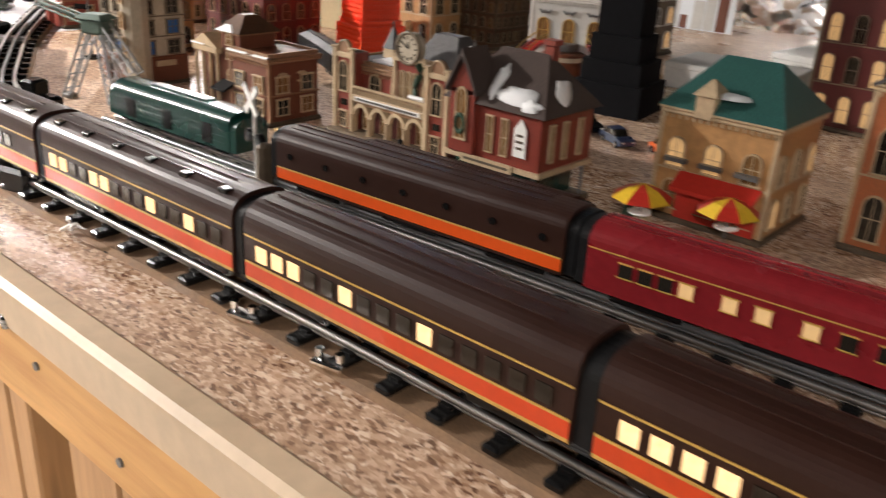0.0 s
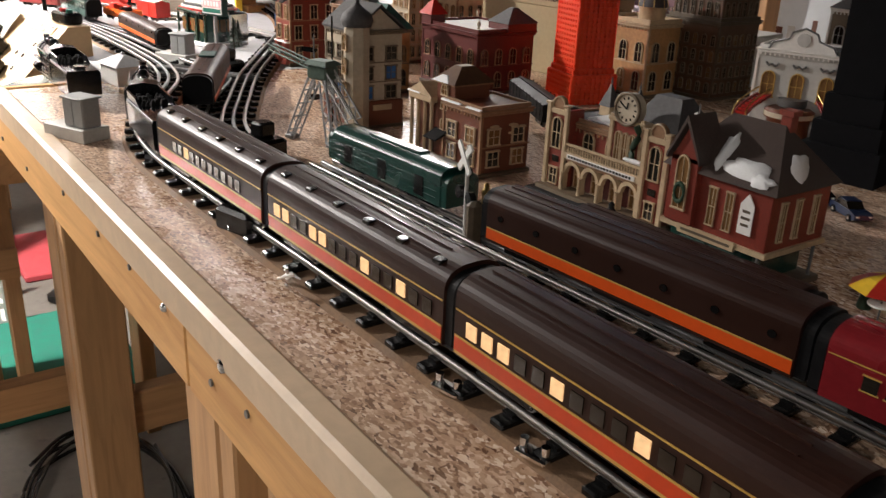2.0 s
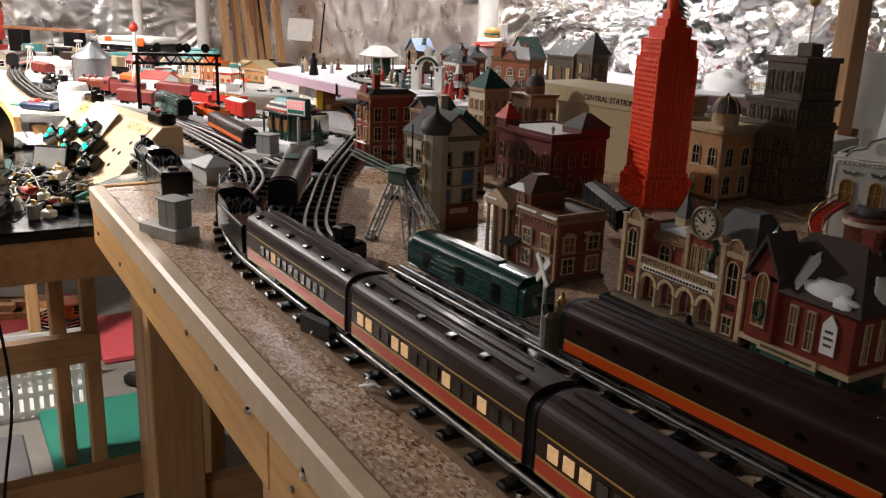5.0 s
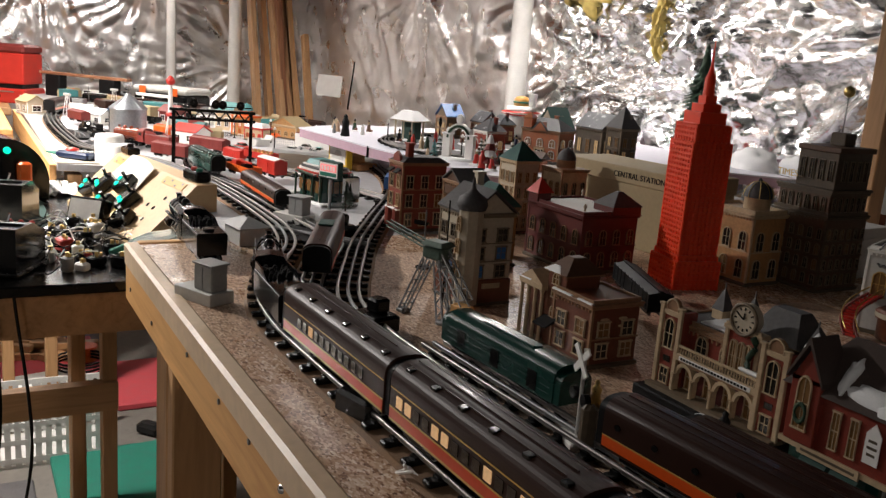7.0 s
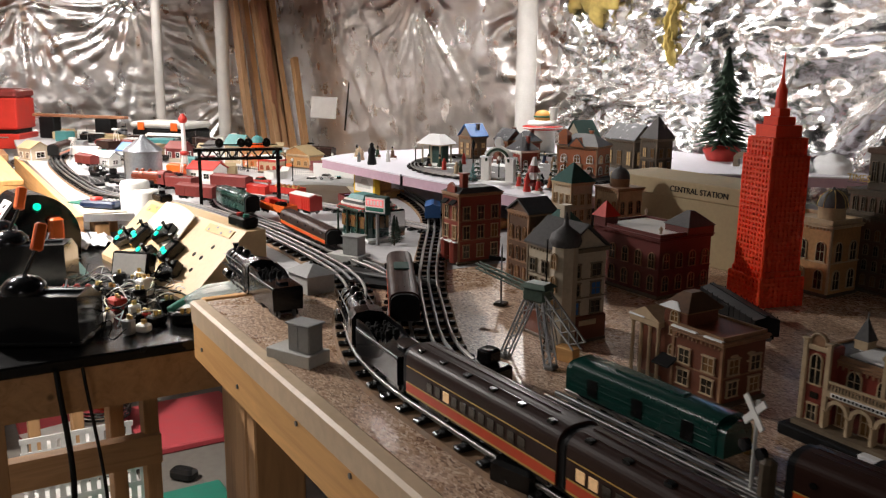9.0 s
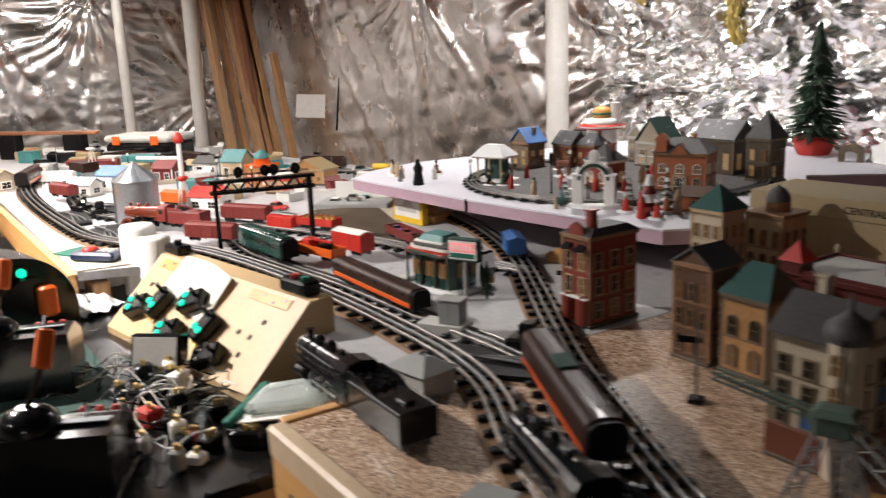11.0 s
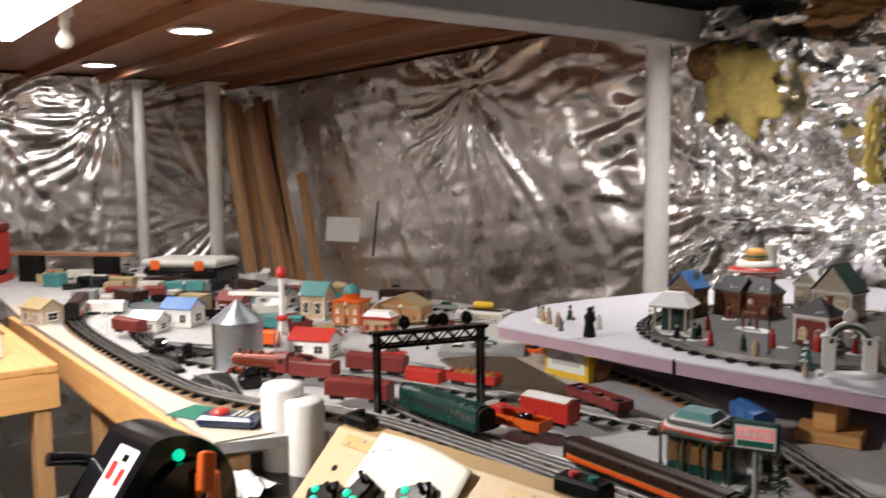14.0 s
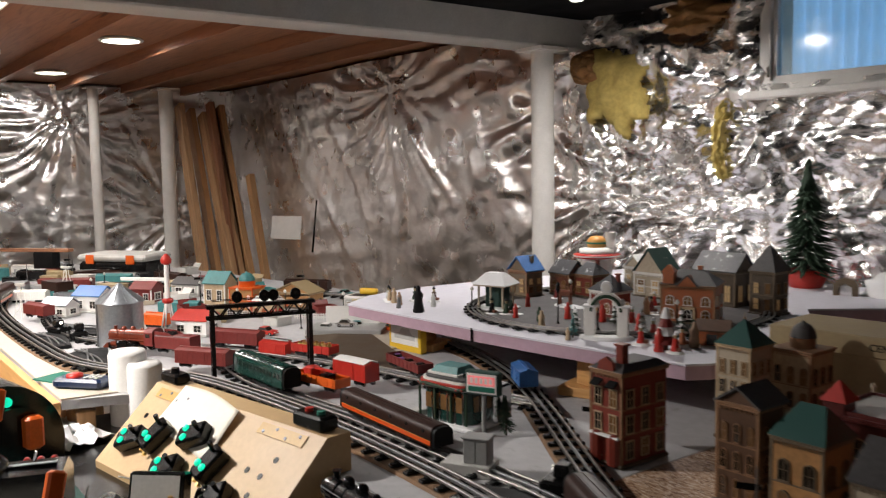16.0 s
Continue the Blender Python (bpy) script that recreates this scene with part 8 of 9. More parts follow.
part("door_frame", Shape().box(-0.016, -0.012, -0.046, -0.0425, 0.006, 0.038).box(0.012, 0.016, -0.046, -0.0425, 0.006, 0.038).box(-0.016, 0.016, -0.046, -0.0425, 0.034, 0.039), "cream", h)
part("cupola", Shape().box(-0.055, -0.030, -0.045, -0.02, 0.085, 0.115).pyramid(-0.058, -0.027, -0.048, -0.017, 0.115, 0.130, 0.2), "brick_or", h)
house("dark_village_barn", "dark blue-grey village barn with snow", -2.06, 1.67, 0.12, 0.08, 0.085, "dkstone", "stone", ("gable_x", "slate_snow", 0.04), 1, 3, 2, seed=47, **V)
house("village_tower_house", "tall dark village house with steeple", -1.90, 1.62, 0.06, 0.06, 0.10, "dkstone", "stone", ("peak", "slate", 0.06), 2, 2, 2, seed=48, **V)
house("white_village_house", "white and grey village house with snowy roof", -2.34, 1.68, 0.06, 0.05, 0.07, "ivory", "white", ("gable", "snow", 0.03), 2, 2, 2, seed=49, **V)

dr = thing("drive_in_restaurant", "round red and white drive-in with a giant burger on top", "model house", pose(-2.50, 1.68, UP))
part("wall", Shape().lathe([(0.045, 0), (0.045, 0.085)], n=24), "ltgrey", dr)
part("canopy", Shape().lathe([(0.045, 0.083), (0.068, 0.088), (0.068, 0.096), (0.04, 0.100)], n=28), "red", dr, "round red canopy")
part("canopy_band", Shape().lathe([(0.0685, 0.090), (0.0685, 0.094)], n=28), "white", dr)
part("upper_drum", Shape().lathe([(0.05, 0.100), (0.05, 0.112), (0.03, 0.116)], n=24), "white", dr)
part("burger_bun", Shape().lathe([(0.026, 0.116), (0.028, 0.122), (0.027, 0.126)], n=20), "burger", dr, "brown lower bun")
part("lettuce", Shape().lathe([(0.030, 0.126), (0.031, 0.129), (0.029, 0.131)], n=20), "mat_green", dr, "green lettuce layer")
part("burger_top", Shape().lathe([(0.028, 0.131), (0.027, 0.138), (0.018, 0.147), (0.001, 0.150)], n=20), "burger", dr, "domed top bun")
part("cup", Shape().lathe([(0.012, 0.116), (0.016, 0.160)], 0.035, 0.02, 0, n=16), "white", dr, "white paper cup")

ar = thing("park_arch", "white snowy park gate with garlands and clock", "model gate", pose(-1.948, 1.118, UP, 0, 0, 34) @ Matrix.Diagonal((0.92, 0.92, 1.05, 1)))
part("base", Shape().lathe([(0.062, 0), (0.060, 0.005), (0.052, 0.007)], n=24, squash=0.55), "snow", ar)
for x in (-0.036, 0.036):
    part("pier", Shape().box(x - 0.012, x + 0.012, -0.010, 0.010, 0.006, 0.062, 0.001), "white", ar)
    part("pier_cap", Shape().box(x - 0.015, x + 0.015, -0.013, 0.013, 0.062, 0.066, 0.001), "snow", ar)
    part("pier_finial", Shape().lathe([(0.004, 0), (0.006, 0.006), (0.001, 0.014)], x, 0, 0.066, n=10), "snow", ar)
for a in range(10):
    a0, a1 = math.pi * a / 10, math.pi * (a + 1) / 10
    vs = Shape()
    vs.prism([(0.024 * math.cos(a0), 0.055 + 0.024 * math.sin(a0)), (0.040 * math.cos(a0), 0.055 + 0.036 * math.sin(a0)), (0.040 * math.cos(a1), 0.055 + 0.036 * math.sin(a1)), (0.024 * math.cos(a1), 0.055 + 0.024 * math.sin(a1))], -0.007, 0.007, "y")
    part("voussoir", vs, "white", ar)
part("garland", Shape().sweep([(0.033 * math.cos(a * math.pi / 12), -0.009, 0.054 + 0.030 * math.sin(a * math.pi / 12)) for a in range(13)], 0.0035, 6), "needle", ar, "green garland")
part("gable", Shape().lathe([(0.012, -0.004), (0.013, 0.0), (0.012, 0.004)], 0, 0, 0, n=20), "snow", ar, at=pose(0, 0, 0.10, 90))
part("clock_face", Shape().tube((0, -0.0055, 0.10), (0, -0.0045, 0.10), 0.008, n=18), "white", ar)
for k, (x, y) in enumerate([(-2.40, 1.13), (-2.30, 1.17), (-2.12, 1.10), (-2.02, 1.17), (-1.86, 1.19), (-2.20, 1.42), (-2.33, 1.40), (-2.08, 1.40), (-2.48, 1.28), (-1.93, 1.32), (-2.16, 1.22), (-1.82, 1.23)]):
    lp = thing("street_lamp", "tiny black model street lamp with a white globe" , "model lamp", pose(x, y, UP), group="village lamps") if k % 3 == 0 else None
    if lp:
        part("pole", Shape().lathe([(0.006, 0), (0.002, 0.006), (0.0014, 0.05)], n=8), "black", lp)
        part("globe", Shape().lathe([(0.001, 0.05), (0.0045, 0.053), (0.005, 0.057), (0.001, 0.062)], n=10), "white", lp)
    else:
        figurine(x, y, UP, 0.032 + 0.004 * (k % 4), ("red", "needle", "cream", "skin_wood", "black_dull")[k % 5], "small painted figurine on the raised village")
        solid("snow_base", Shape().lathe([(0.016, 0), (0.015, 0.002), (0.008, 0.003)], n=14, squash=0.7), "snow", "small white snow base with a figure", "base", pose(x + 0.014, y + 0.010, UP))
tr = thing("snowy_tree", "snow-topped brown and white village ornament tree", "model tree", pose(-1.80, 1.12, UP))
part("trunk", Shape().lathe([(0.006, 0), (0.004, 0.02)], n=8), "brick_br", tr)
for k in range(4):
    part("tier", Shape().lathe([(0.026 - 0.005 * k, 0.014 + 0.016 * k), (0.020 - 0.004 * k, 0.022 + 0.016 * k), (0.004, 0.034 + 0.016 * k)], n=9, smooth=False), "snow" if k % 2 else "dkred", tr)
hz = solid("horse_group_base", Shape().lathe([(0.05, 0), (0.047, 0.004), (0.03, 0.006)], n=20, squash=0.5), "snow", "white oval snow base of a carriage group", "base", pose(-2.28, 1.345, UP))
solid("carriage_horse", Shape().box(-0.022, 0.018, -0.007, 0.007, 0.022, 0.038, 0.004).box(0.012, 0.020, -0.005, 0.005, 0.032, 0.052, 0.002).box(-0.020, -0.016, -0.006, -0.003, 0, 0.024).box(-0.020, -0.016, 0.003, 0.006, 0, 0.024).box(0.010, 0.014, -0.006, -0.003, 0, 0.024).box(0.010, 0.014, 0.003, 0.006, 0, 0.024), "brick_br", "plain brown toy horse shape", "toy horse", pose(-2.29, 1.345, UP + 0.005, 0, 0, 15))
cn = thing("tunnel_portal", "small stone tunnel mouth in white cotton snow", "portal", pose(-1.93, 2.02, UP, 0, 0, 20))
part("portal", Shape().prism([(-0.03, 0), (-0.03, 0.03), (-0.02, 0.042), (0, 0.048), (0.02, 0.042), (0.03, 0.03), (0.03, 0), (0.016, 0), (0.016, 0.022), (0, 0.033), (-0.016, 0.022), (-0.016, 0)], -0.01, 0.01, "y"), "stone", cn)


def cotton(x, y, z, w, hgt, seed):
    sh = Shape()
    n, m = 18, 8
    vs = []
    for i in range(m + 1):
        ph = math.pi / 2 * i / m
        for j in range(n):
            th = 2 * math.pi * j / n
            q = Vector((math.cos(ph) * math.cos(th), math.cos(ph) * math.sin(th), math.sin(ph)))
            k = 1 + 0.35 * noise.noise(q * 2.2 + Vector((seed, 0, 0))) + 0.12 * noise.noise(q * 7)
            vs.append((q.x * w * k, q.y * w * 0.6 * k, q.z * hgt * k))
    sh.add(vs, [(i * n + j, i * n + (j + 1) % n, (i + 1) * n + (j + 1) % n, (i + 1) * n + j) for i in range(m) for j in range(n)], True)
    solid("cotton_snow", sh, "snow", "loose white cotton wool drift", "cotton wool", pose(x, y, z))


cotton(-1.83, 2.08, UP, 0.09, 0.06, 3)
cotton(-1.70, 2.12, UP, 0.07, 0.05, 5)
lp = thing("street_lamp", "tall black village street lamp", "street lamp", pose(-2.13, 1.16, UP))
part("post", Shape().lathe([(0.005, 0), (0.002, 0.006), (0.0013, 0.07)], n=8), "black", lp)
part("lantern", Shape().lathe([(0.002, 0.07), (0.005, 0.078), (0.0045, 0.09), (0.001, 0.096)], n=8), "black", lp)

def village_group(x, y, coat, rz):
    """A painted group on a snow base: coat, hat and a parcel."""
    t = thing("village_figure_group", "painted village figure with bright coat on a snow base", "figurine", pose(x, y, UP, 0, 0, rz), group="village groups")
    part("snow_base", Shape().lathe([(0.019, 0), (0.018, 0.003), (0.009, 0.005)], n=14, squash=0.75), "snow", t)
    part("coat", Shape().lathe([(0.008, 0.004), (0.0085, 0.007), (0.005, 0.020), (0.0062, 0.025), (0.0025, 0.028)], n=10), coat, t)
    part("head", Shape().lathe([(0.001, 0.027), (0.0034, 0.029), (0.0036, 0.033), (0.001, 0.036)], n=10), "tan", t)
    part("hat", Shape().lathe([(0.0042, 0.0345), (0.0036, 0.036), (0.0012, 0.041)], n=10), "black_dull" if coat != "red" else "snow", t)
    part("parcel", Shape().box(0.007, 0.015, -0.005, 0.004, 0.005, 0.012, 0.001), "brick_br", t)


for x, y, coat, rz in ((-1.86, 1.12, "red", 20), (-1.845, 1.16, "snow", 60), (-1.895, 1.20, "red", 10), (-1.80, 1.17, "brick_or", 40), (-1.77, 1.11, "red", 0), (-2.33, 1.135, "black_dull", 0), (-2.30, 1.155, "needle", 30), (-2.09, 1.43, "dkred", 0), (-2.14, 1.50, "red", 50), (-2.66, 1.06, "cream", 0), (-2.69, 1.075, "ltgrey", 0), (-2.63, 1.12, "needle", 0), (-2.585, 1.15, "umber", 20), (-2.02, 1.28, "red", 0), (-2.40, 1.42, "dkred", 0), (-2.25, 1.50, "navy", 0)):
    village_group(x, y, coat, rz)
for x, y, hh in ((-2.018, 1.10, 0.06), (-1.895, 1.165, 0.062), (-2.035, 1.24, 0.055), (-1.83, 1.205, 0.07)):
    t = fir(x, y, UP, hh, "small snow-dusted village fir beside the park gate", "needle", seed=9)
    for k in range(4):
        part("snow_tier", Shape().lathe([(hh * (0.20 - 0.042 * k), hh * (0.26 + 0.18 * k)), (hh * 0.05, hh * (0.36 + 0.18 * k)), (hh * 0.02, hh * (0.37 + 0.18 * k))], n=9, smooth=False), "snow", t, "white painted snow")
dk = thing("village_deck", "orange-brown wooden village cart shed", "model shed", pose(-1.775, 1.235, UP, 0, 0, 25))
part("shed_wall", Shape().box(-0.03, 0.03, -0.02, 0.02, 0, 0.03, 0.002), "brick_or", dk)
part("shed_roof", Shape().prism([(-0.026, 0.028), (0, 0.045), (0.026, 0.028), (0.026, 0.031), (0, 0.049), (-0.026, 0.031)], -0.034, 0.034), "umber", dk)
part("shed_door", Shape().box(-0.010, 0.010, -0.0212, -0.020, 0.002, 0.022), "pane", dk)

# ---- back of the white table ----
def tool_case(x, y, rz):
    t = thing("tool_case", "black plastic case with clear lid and orange latches", "case", pose(x, y, TOP, 0, 0, rz) @ Matrix.Diagonal((0.85, 0.85, 1.05, 1)))
    part("body", Shape().box(-0.20, 0.20, -0.12, 0.12, 0, 0.075, 0.012), "black", t)
    part("lid", Shape().box(-0.205, 0.205, -0.125, 0.125, 0.076, 0.105, 0.010), "ltgrey", t, "clear grey lid")
    for s in (-1, 1):
        part("latch", Shape().box(s * 0.12 - 0.025, s * 0.12 + 0.025, -0.132, -0.125, 0.066, 0.104, 0.003), "orange_p", t, "orange latch")
    part("handle", Shape().sweep([(-0.07, -0.126, 0.05), (-0.07, -0.145, 0.05), (0.07, -0.145, 0.05), (0.07, -0.126, 0.05)], 0.005, 8), "black", t)


tool_case(-4.72, 0.98, 38)
tb2 = thing("tool_chest", "red metal tool chest with a dark drawer base", "tool chest", pose(-5.42, 0.20, 1.06, 0, 0, 60) @ Matrix.Scale(0.78, 4))
part("chest", Shape().box(-0.24, 0.24, -0.14, 0.14, 0.13, 0.34, 0.008), "red", tb2)
part("lid", Shape().box(-0.245, 0.245, -0.145, 0.145, 0.34, 0.40, 0.015), "dkred", tb2)
part("drawer_base", Shape().box(-0.25, 0.25, -0.15, 0.15, 0.0, 0.10, 0.006), "red", tb2)
# Black block stands for the shade between chest and drawer base.
part("gap", Shape().box(-0.22, 0.22, -0.12, 0.12, 0.10, 0.13), "black", tb2)
part("badge", Shape().box(-0.08, 0.08, -0.152, -0.150, 0.035, 0.06), "black", tb2, "black maker's badge")
part("drawer_pull", Shape().box(-0.18, 0.18, -0.156, -0.150, 0.075, 0.083), "chrome", tb2)
wb = thing("workbench", "timber workbench below the end wall", "workbench")
part("bench_top", Shape().box(-6.5, -4.98, -1.4, 0.232, 1.02, 1.06, 0.004), "stud", wb)
for x, y in ((-6.4, -1.3), (-5.1, -1.3), (-6.4, 0.15), (-5.1, 0.15)):
    part("leg", Shape().box(0, 1.02, -0.03, 0.03, -0.03, 0.03), "stud", wb, at=pose(x, y, 0, 0, -90, 0))
for k, (x, y, L, rz, mat, lab) in enumerate([(-5.78, -0.10, 0.60, 62, "plank", "brown board lying across the bench"), (-5.70, -0.12, 0.5, 66, "yellow", "yellow spirit level on the bench"), (-5.62, -0.10, 0.5, 58, "stud", "pale batten on the bench")]):
    solid("bench_board", Shape().box(-L / 2, L / 2, -0.03, 0.03, 0, 0.03, 0.003), mat, lab, "board", pose(x, y, 1.06 + 0.031 * k, 0, 0, rz))
rnd = random.Random(12)
for k in range(26):
    x, y = rnd.uniform(-5.2, -4.0), rnd.uniform(0.45, 1.10)
    w, d, hh = rnd.uniform(0.05, 0.16), rnd.uniform(0.03, 0.07), rnd.uniform(0.02, 0.06)
    mat, col = rnd.choice([("dkred", "dark red"), ("grey_p", "grey"), ("ltgrey", "pale grey"), ("white", "white"), ("black", "black"), ("brown", "brown"), ("teal", "teal"), ("steel", "silver"), ("tan", "tan")])
    if k % 3 == 0:
        freight_car(col + " freight car parked at the back of the table", mat, pose(x, y, TOP, 0, 0, rnd.uniform(25, 60)), 0.15)
    else:
        t = thing("model_crate", col + " small model kit carton on the far table", "box", pose(x, y, TOP, 0, 0, rnd.uniform(0, 90)))
        part("carton", Shape().box(-w / 2, w / 2, -d / 2, d / 2, 0, hh, 0.003), mat, t)
        part("flap", Shape().box(-w / 2, w / 2, -d / 2, d / 2, hh, hh + 0.002), mat, t)
for k, (x, y, rz) in enumerate([(-3.62, 1.32, 35), (-3.95, 1.10, 25), (-4.25, 1.02, 12)]):
    freight_car("brown freight car on the back line", "dkred" if k % 2 else "brown", pose(x, y, FLATZ, 0, 0, rz), 0.2)
t = thing("stacked_board", "long brown board lying across the far clutter", "board", pose(-5.12, 0.60, TOP, 0, 0, 40))
part("board", Shape().box(-0.30, 0.30, -0.02, 0.02, 0.115, 0.130, 0.002), "joist", t)
for q in (-0.2, 0.17):
    part("block", Shape().box(q - 0.05, q + 0.05, -0.03, 0.03, 0, 0.115, 0.004), "black_dull", t, "black carton under the board")
wbd = solid("white_board", Shape().box(-0.12, 0.12, -0.004, 0.004, 0, 0.14, 0.002), "white", "small white board leaning by the foil wall", "board", pose(-5.45, 2.14, TOP + 0.06, -8, 0, 20))
solid("foil_stick", Shape().tube((0, 0, 0), (0.03, 0.02, 0.30), 0.006, 0.004, n=8), "black_dull", "thin dark stick leaning on the foil", "stick", pose(-5.15, 2.16, TOP))
freight_car("orange switcher behind the copper engine", "orange_p", pose(-3.33, 0.66, TOP, 0, 0, 30), 0.09, name="switcher")
freight_car("teal tank wagon behind the silo", "teal", pose(-3.52, 0.80, TOP, 0, 0, 40), 0.16)
fe = freight_car("red fire engine with silver ladder", "red", pose(-2.715, 0.755, TOP, 0, 0, 20), 0.10, H=0.05, name="fire_engine")
part("ladder", Shape().box(-0.05, 0.05, -0.008, 0.008, 0.052, 0.056), "chrome", fe, "silver ladder")
fl = freight_car("red flat car loaded with shiny milk cans", "red", pose(-2.60, 0.80, FLATZ, 0, 0, 22), 0.13, open_top=True, name="flat_car")
for k in range(5):
    for j in (-1, 1):
        part("milk_can", shared(("milk_can",), lambda: Shape().lathe([(0.007, 0), (0.007, 0.018), (0.004, 0.022), (0.005, 0.026)], n=10), "brass"), "brass", fl, at=pose(-0.045 + 0.022 * k, j * 0.009, 0.0165))

# side table at the far curve
st = thing("side_table", "pine side table with knots standing against the layout", "table")
part("top", Shape().box(-4.5, -3.47, -0.55, 0.16, TOP - 0.02, TOP, 0.003), "pine", st)
part("apron", Shape().box(0, 0.70, 0, 0.02, TOP - 0.11, TOP - 0.0205), "pine", st, at=pose(-3.47, -0.54, 0, 0, 0, 90))
part("apron", Shape().box(0, 1.0, 0, 0.02, TOP - 0.11, TOP - 0.0205), "pine", st, at=pose(-4.49, -0.55, 0))
for x, y in ((-3.51, 0.12), (-3.51, -0.5), (-4.46, 0.12), (-4.46, -0.5)):
    part("leg", Shape().box(0, TOP - 0.022, -0.02, 0.02, -0.035, 0.035, 0.002), "stud", st, at=pose(x, y, 0, 0, -90, 0))
part("shelf", Shape().box(-4.45, -3.5, -0.5, 0.12, 0.55, 0.57), "stud", st)
cottage("red_roofed_cottage", "white cottage with red roof and door on green base", -3.66, 0.02, 0.09, 0.07, 0.07, "white", "red", 25)
solid("green_board", Shape().box(-0.12, 0.12, -0.06, 0.06, 0, 0.01, 0.002), "mat_green", "green baseboard at the table edge", "board", pose(-3.62, -0.08, TOP, 0, 0, 20))
for k, (x, y, mat, lab) in enumerate([(-3.8, -0.2, "blue", "blue bottle on the low shelf"), (-3.9, -0.1, "white", "white bottle on the low shelf"), (-4.0, -0.25, "red", "red bottle on the low shelf"), (-3.7, -0.3, "white", "white bottle on the low shelf"), (-4.15, -0.2, "yellow", "yellow bottle on the low shelf")]):
    solid("bottle", Shape().lathe([(0.032, 0), (0.034, 0.09), (0.014, 0.12), (0.014, 0.145)], n=16), mat, lab, "bottle", pose(x, y, 0.57))

# ---- control stand ----
con = thing("control_console", "sloped tan fibreboard control console with switch levers", "console", pose(-2.148, 0.437, CART, 0, 0, 8.9))
CL, FLAT, RUN, RISE, LIP = 0.264, 0.045, 0.128, 0.122, 0.013
part("case", Shape().prism([(0.0, 0), (0.0, LIP + RISE), (-FLAT, LIP + RISE), (-FLAT - RUN, LIP), (-FLAT - RUN, 0.0)], -CL, CL), "ply", con)
SL = math.degrees(math.atan2(RISE, RUN))
def on_slope(u, s, lift=0.0):
    """u: 0 to 1 along the console, s: 0 to 1 down its slope."""
    return pose(-CL + 2 * CL * u, -FLAT - RUN * s, LIP + RISE * (1 - s), SL, 0, 0) @ pose(0, 0, lift)
for u in (0.06, 0.70):
    hg = part("hinge", Shape().box(0, 0.12, -0.010, 0.010, 0, 0.0015), "gold", con, "brass strip hinge", on_slope(u, 0.1, 0.0008))
    for k in range(4):
        part("hinge_screw", shared(("hinge_screw",), lambda: Shape().tube((0, 0, 0), (0, 0, 0.001), 0.003, n=10), "iron"), "iron", hg, at=pose(0.015 + 0.03 * k, 0.005 if k % 2 else -0.005, 0.0015))
sheet = Shape()
n = 12
sheet.add([(0.22 * i / n - 0.0, -0.135 * j / n + 0.01 * math.sin(i * 0.3), 0.002 + 0.010 * (i / n) ** 3 * (1 - j / n)) for j in range(n + 1) for i in range(n + 1)], [(j * (n + 1) + i, j * (n + 1) + i + 1, (j + 1) * (n + 1) + i + 1, (j + 1) * (n + 1) + i) for j in range(n) for i in range(n)], True)
pp = solid("diagram_sheet", sheet, "paper", "cream paper track diagram taped to the console", "paper", con.matrix_world @ on_slope(0.19, -0.06, 0.001) @ pose(0, 0, 0, 0, 0, -4) @ Matrix.Diagonal((0.95, 0.74, 1, 1)))
pp.modifiers.new("thick", "SOLIDIFY").thickness = 0.0006
for u, s in ((0.31, 0.42), (0.09, 0.38), (0.86, 0.33), (0.77, 0.50), (0.84, 0.51), (0.84, 0.70)):
    part("drilled_hole", shared(("drilled_hole",), lambda: Shape().tube((0, 0, 0), (0, 0, 0.0006), 0.0055, n=14), "black"), "black", con, at=on_slope(u, s, 0.0003))


def lever_box(u, s, rz, lit="led"):
    t = thing("switch_controller", "black switch lever box with two lit green lenses" if lit == "led" else "black switch lever box with clear lenses", "controller", con.matrix_world @ on_slope(u, s, 0.0) @ pose(0, 0, 0, 0, 0, rz), "switch controllers")
    part("housing", Shape().box(-0.030, 0.030, -0.018, 0.018, 0, 0.026, 0.004), "black", t)
    part("lever", Shape().tube((0.018, 0, 0.024), (0.026, 0, 0.044), 0.003, 0.0045, n=8), "black", t)
    for y in (-0.009, 0.009):
        part("lens", shared(("lens", lit), lambda: Shape().lathe([(0.0064, 0), (0.006, 0.003), (0.0025, 0.0048)], n=16), lit), lit, t, "glowing green lens" if lit == "led" else "", pose(-0.010, y, 0.026))
        part("terminal", shared(("terminal",), lambda: Shape().tube((0, 0, 0), (0, 0, 0.006), 0.0035, n=8), "brass"), "brass", t, at=pose(-0.034, y, 0.006))


for u, s, rz, lit in ((0.15, 0.67, 28, "led"), (0.27, 0.55, 72, "led"), (0.46, 0.41, 28, "led"), (0.44, 0.79, 28, "led"), (0.63, 0.60, 75, "led"), (0.74, 0.84, 28, "chrome")):
    lever_box(u, s, rz, lit)
bb = thing("push_button_box", "small black box with red and green buttons", "controller", con.matrix_world @ pose(0.205, -0.022, LIP + RISE))
part("housing", Shape().box(-0.038, 0.038, -0.018, 0.018, 0, 0.024, 0.004), "black", bb)
part("button", Shape().tube((-0.015, 0, 0.024), (-0.015, 0, 0.029), 0.007, n=14), "red", bb)
part("button", Shape().tube((0.015, 0, 0.024), (0.015, 0, 0.029), 0.007, n=14), "mat_green", bb)
b3 = thing("push_button_box", "small black junction box on the console corner", "controller", con.matrix_world @ pose(-0.235, -0.022, LIP + RISE))
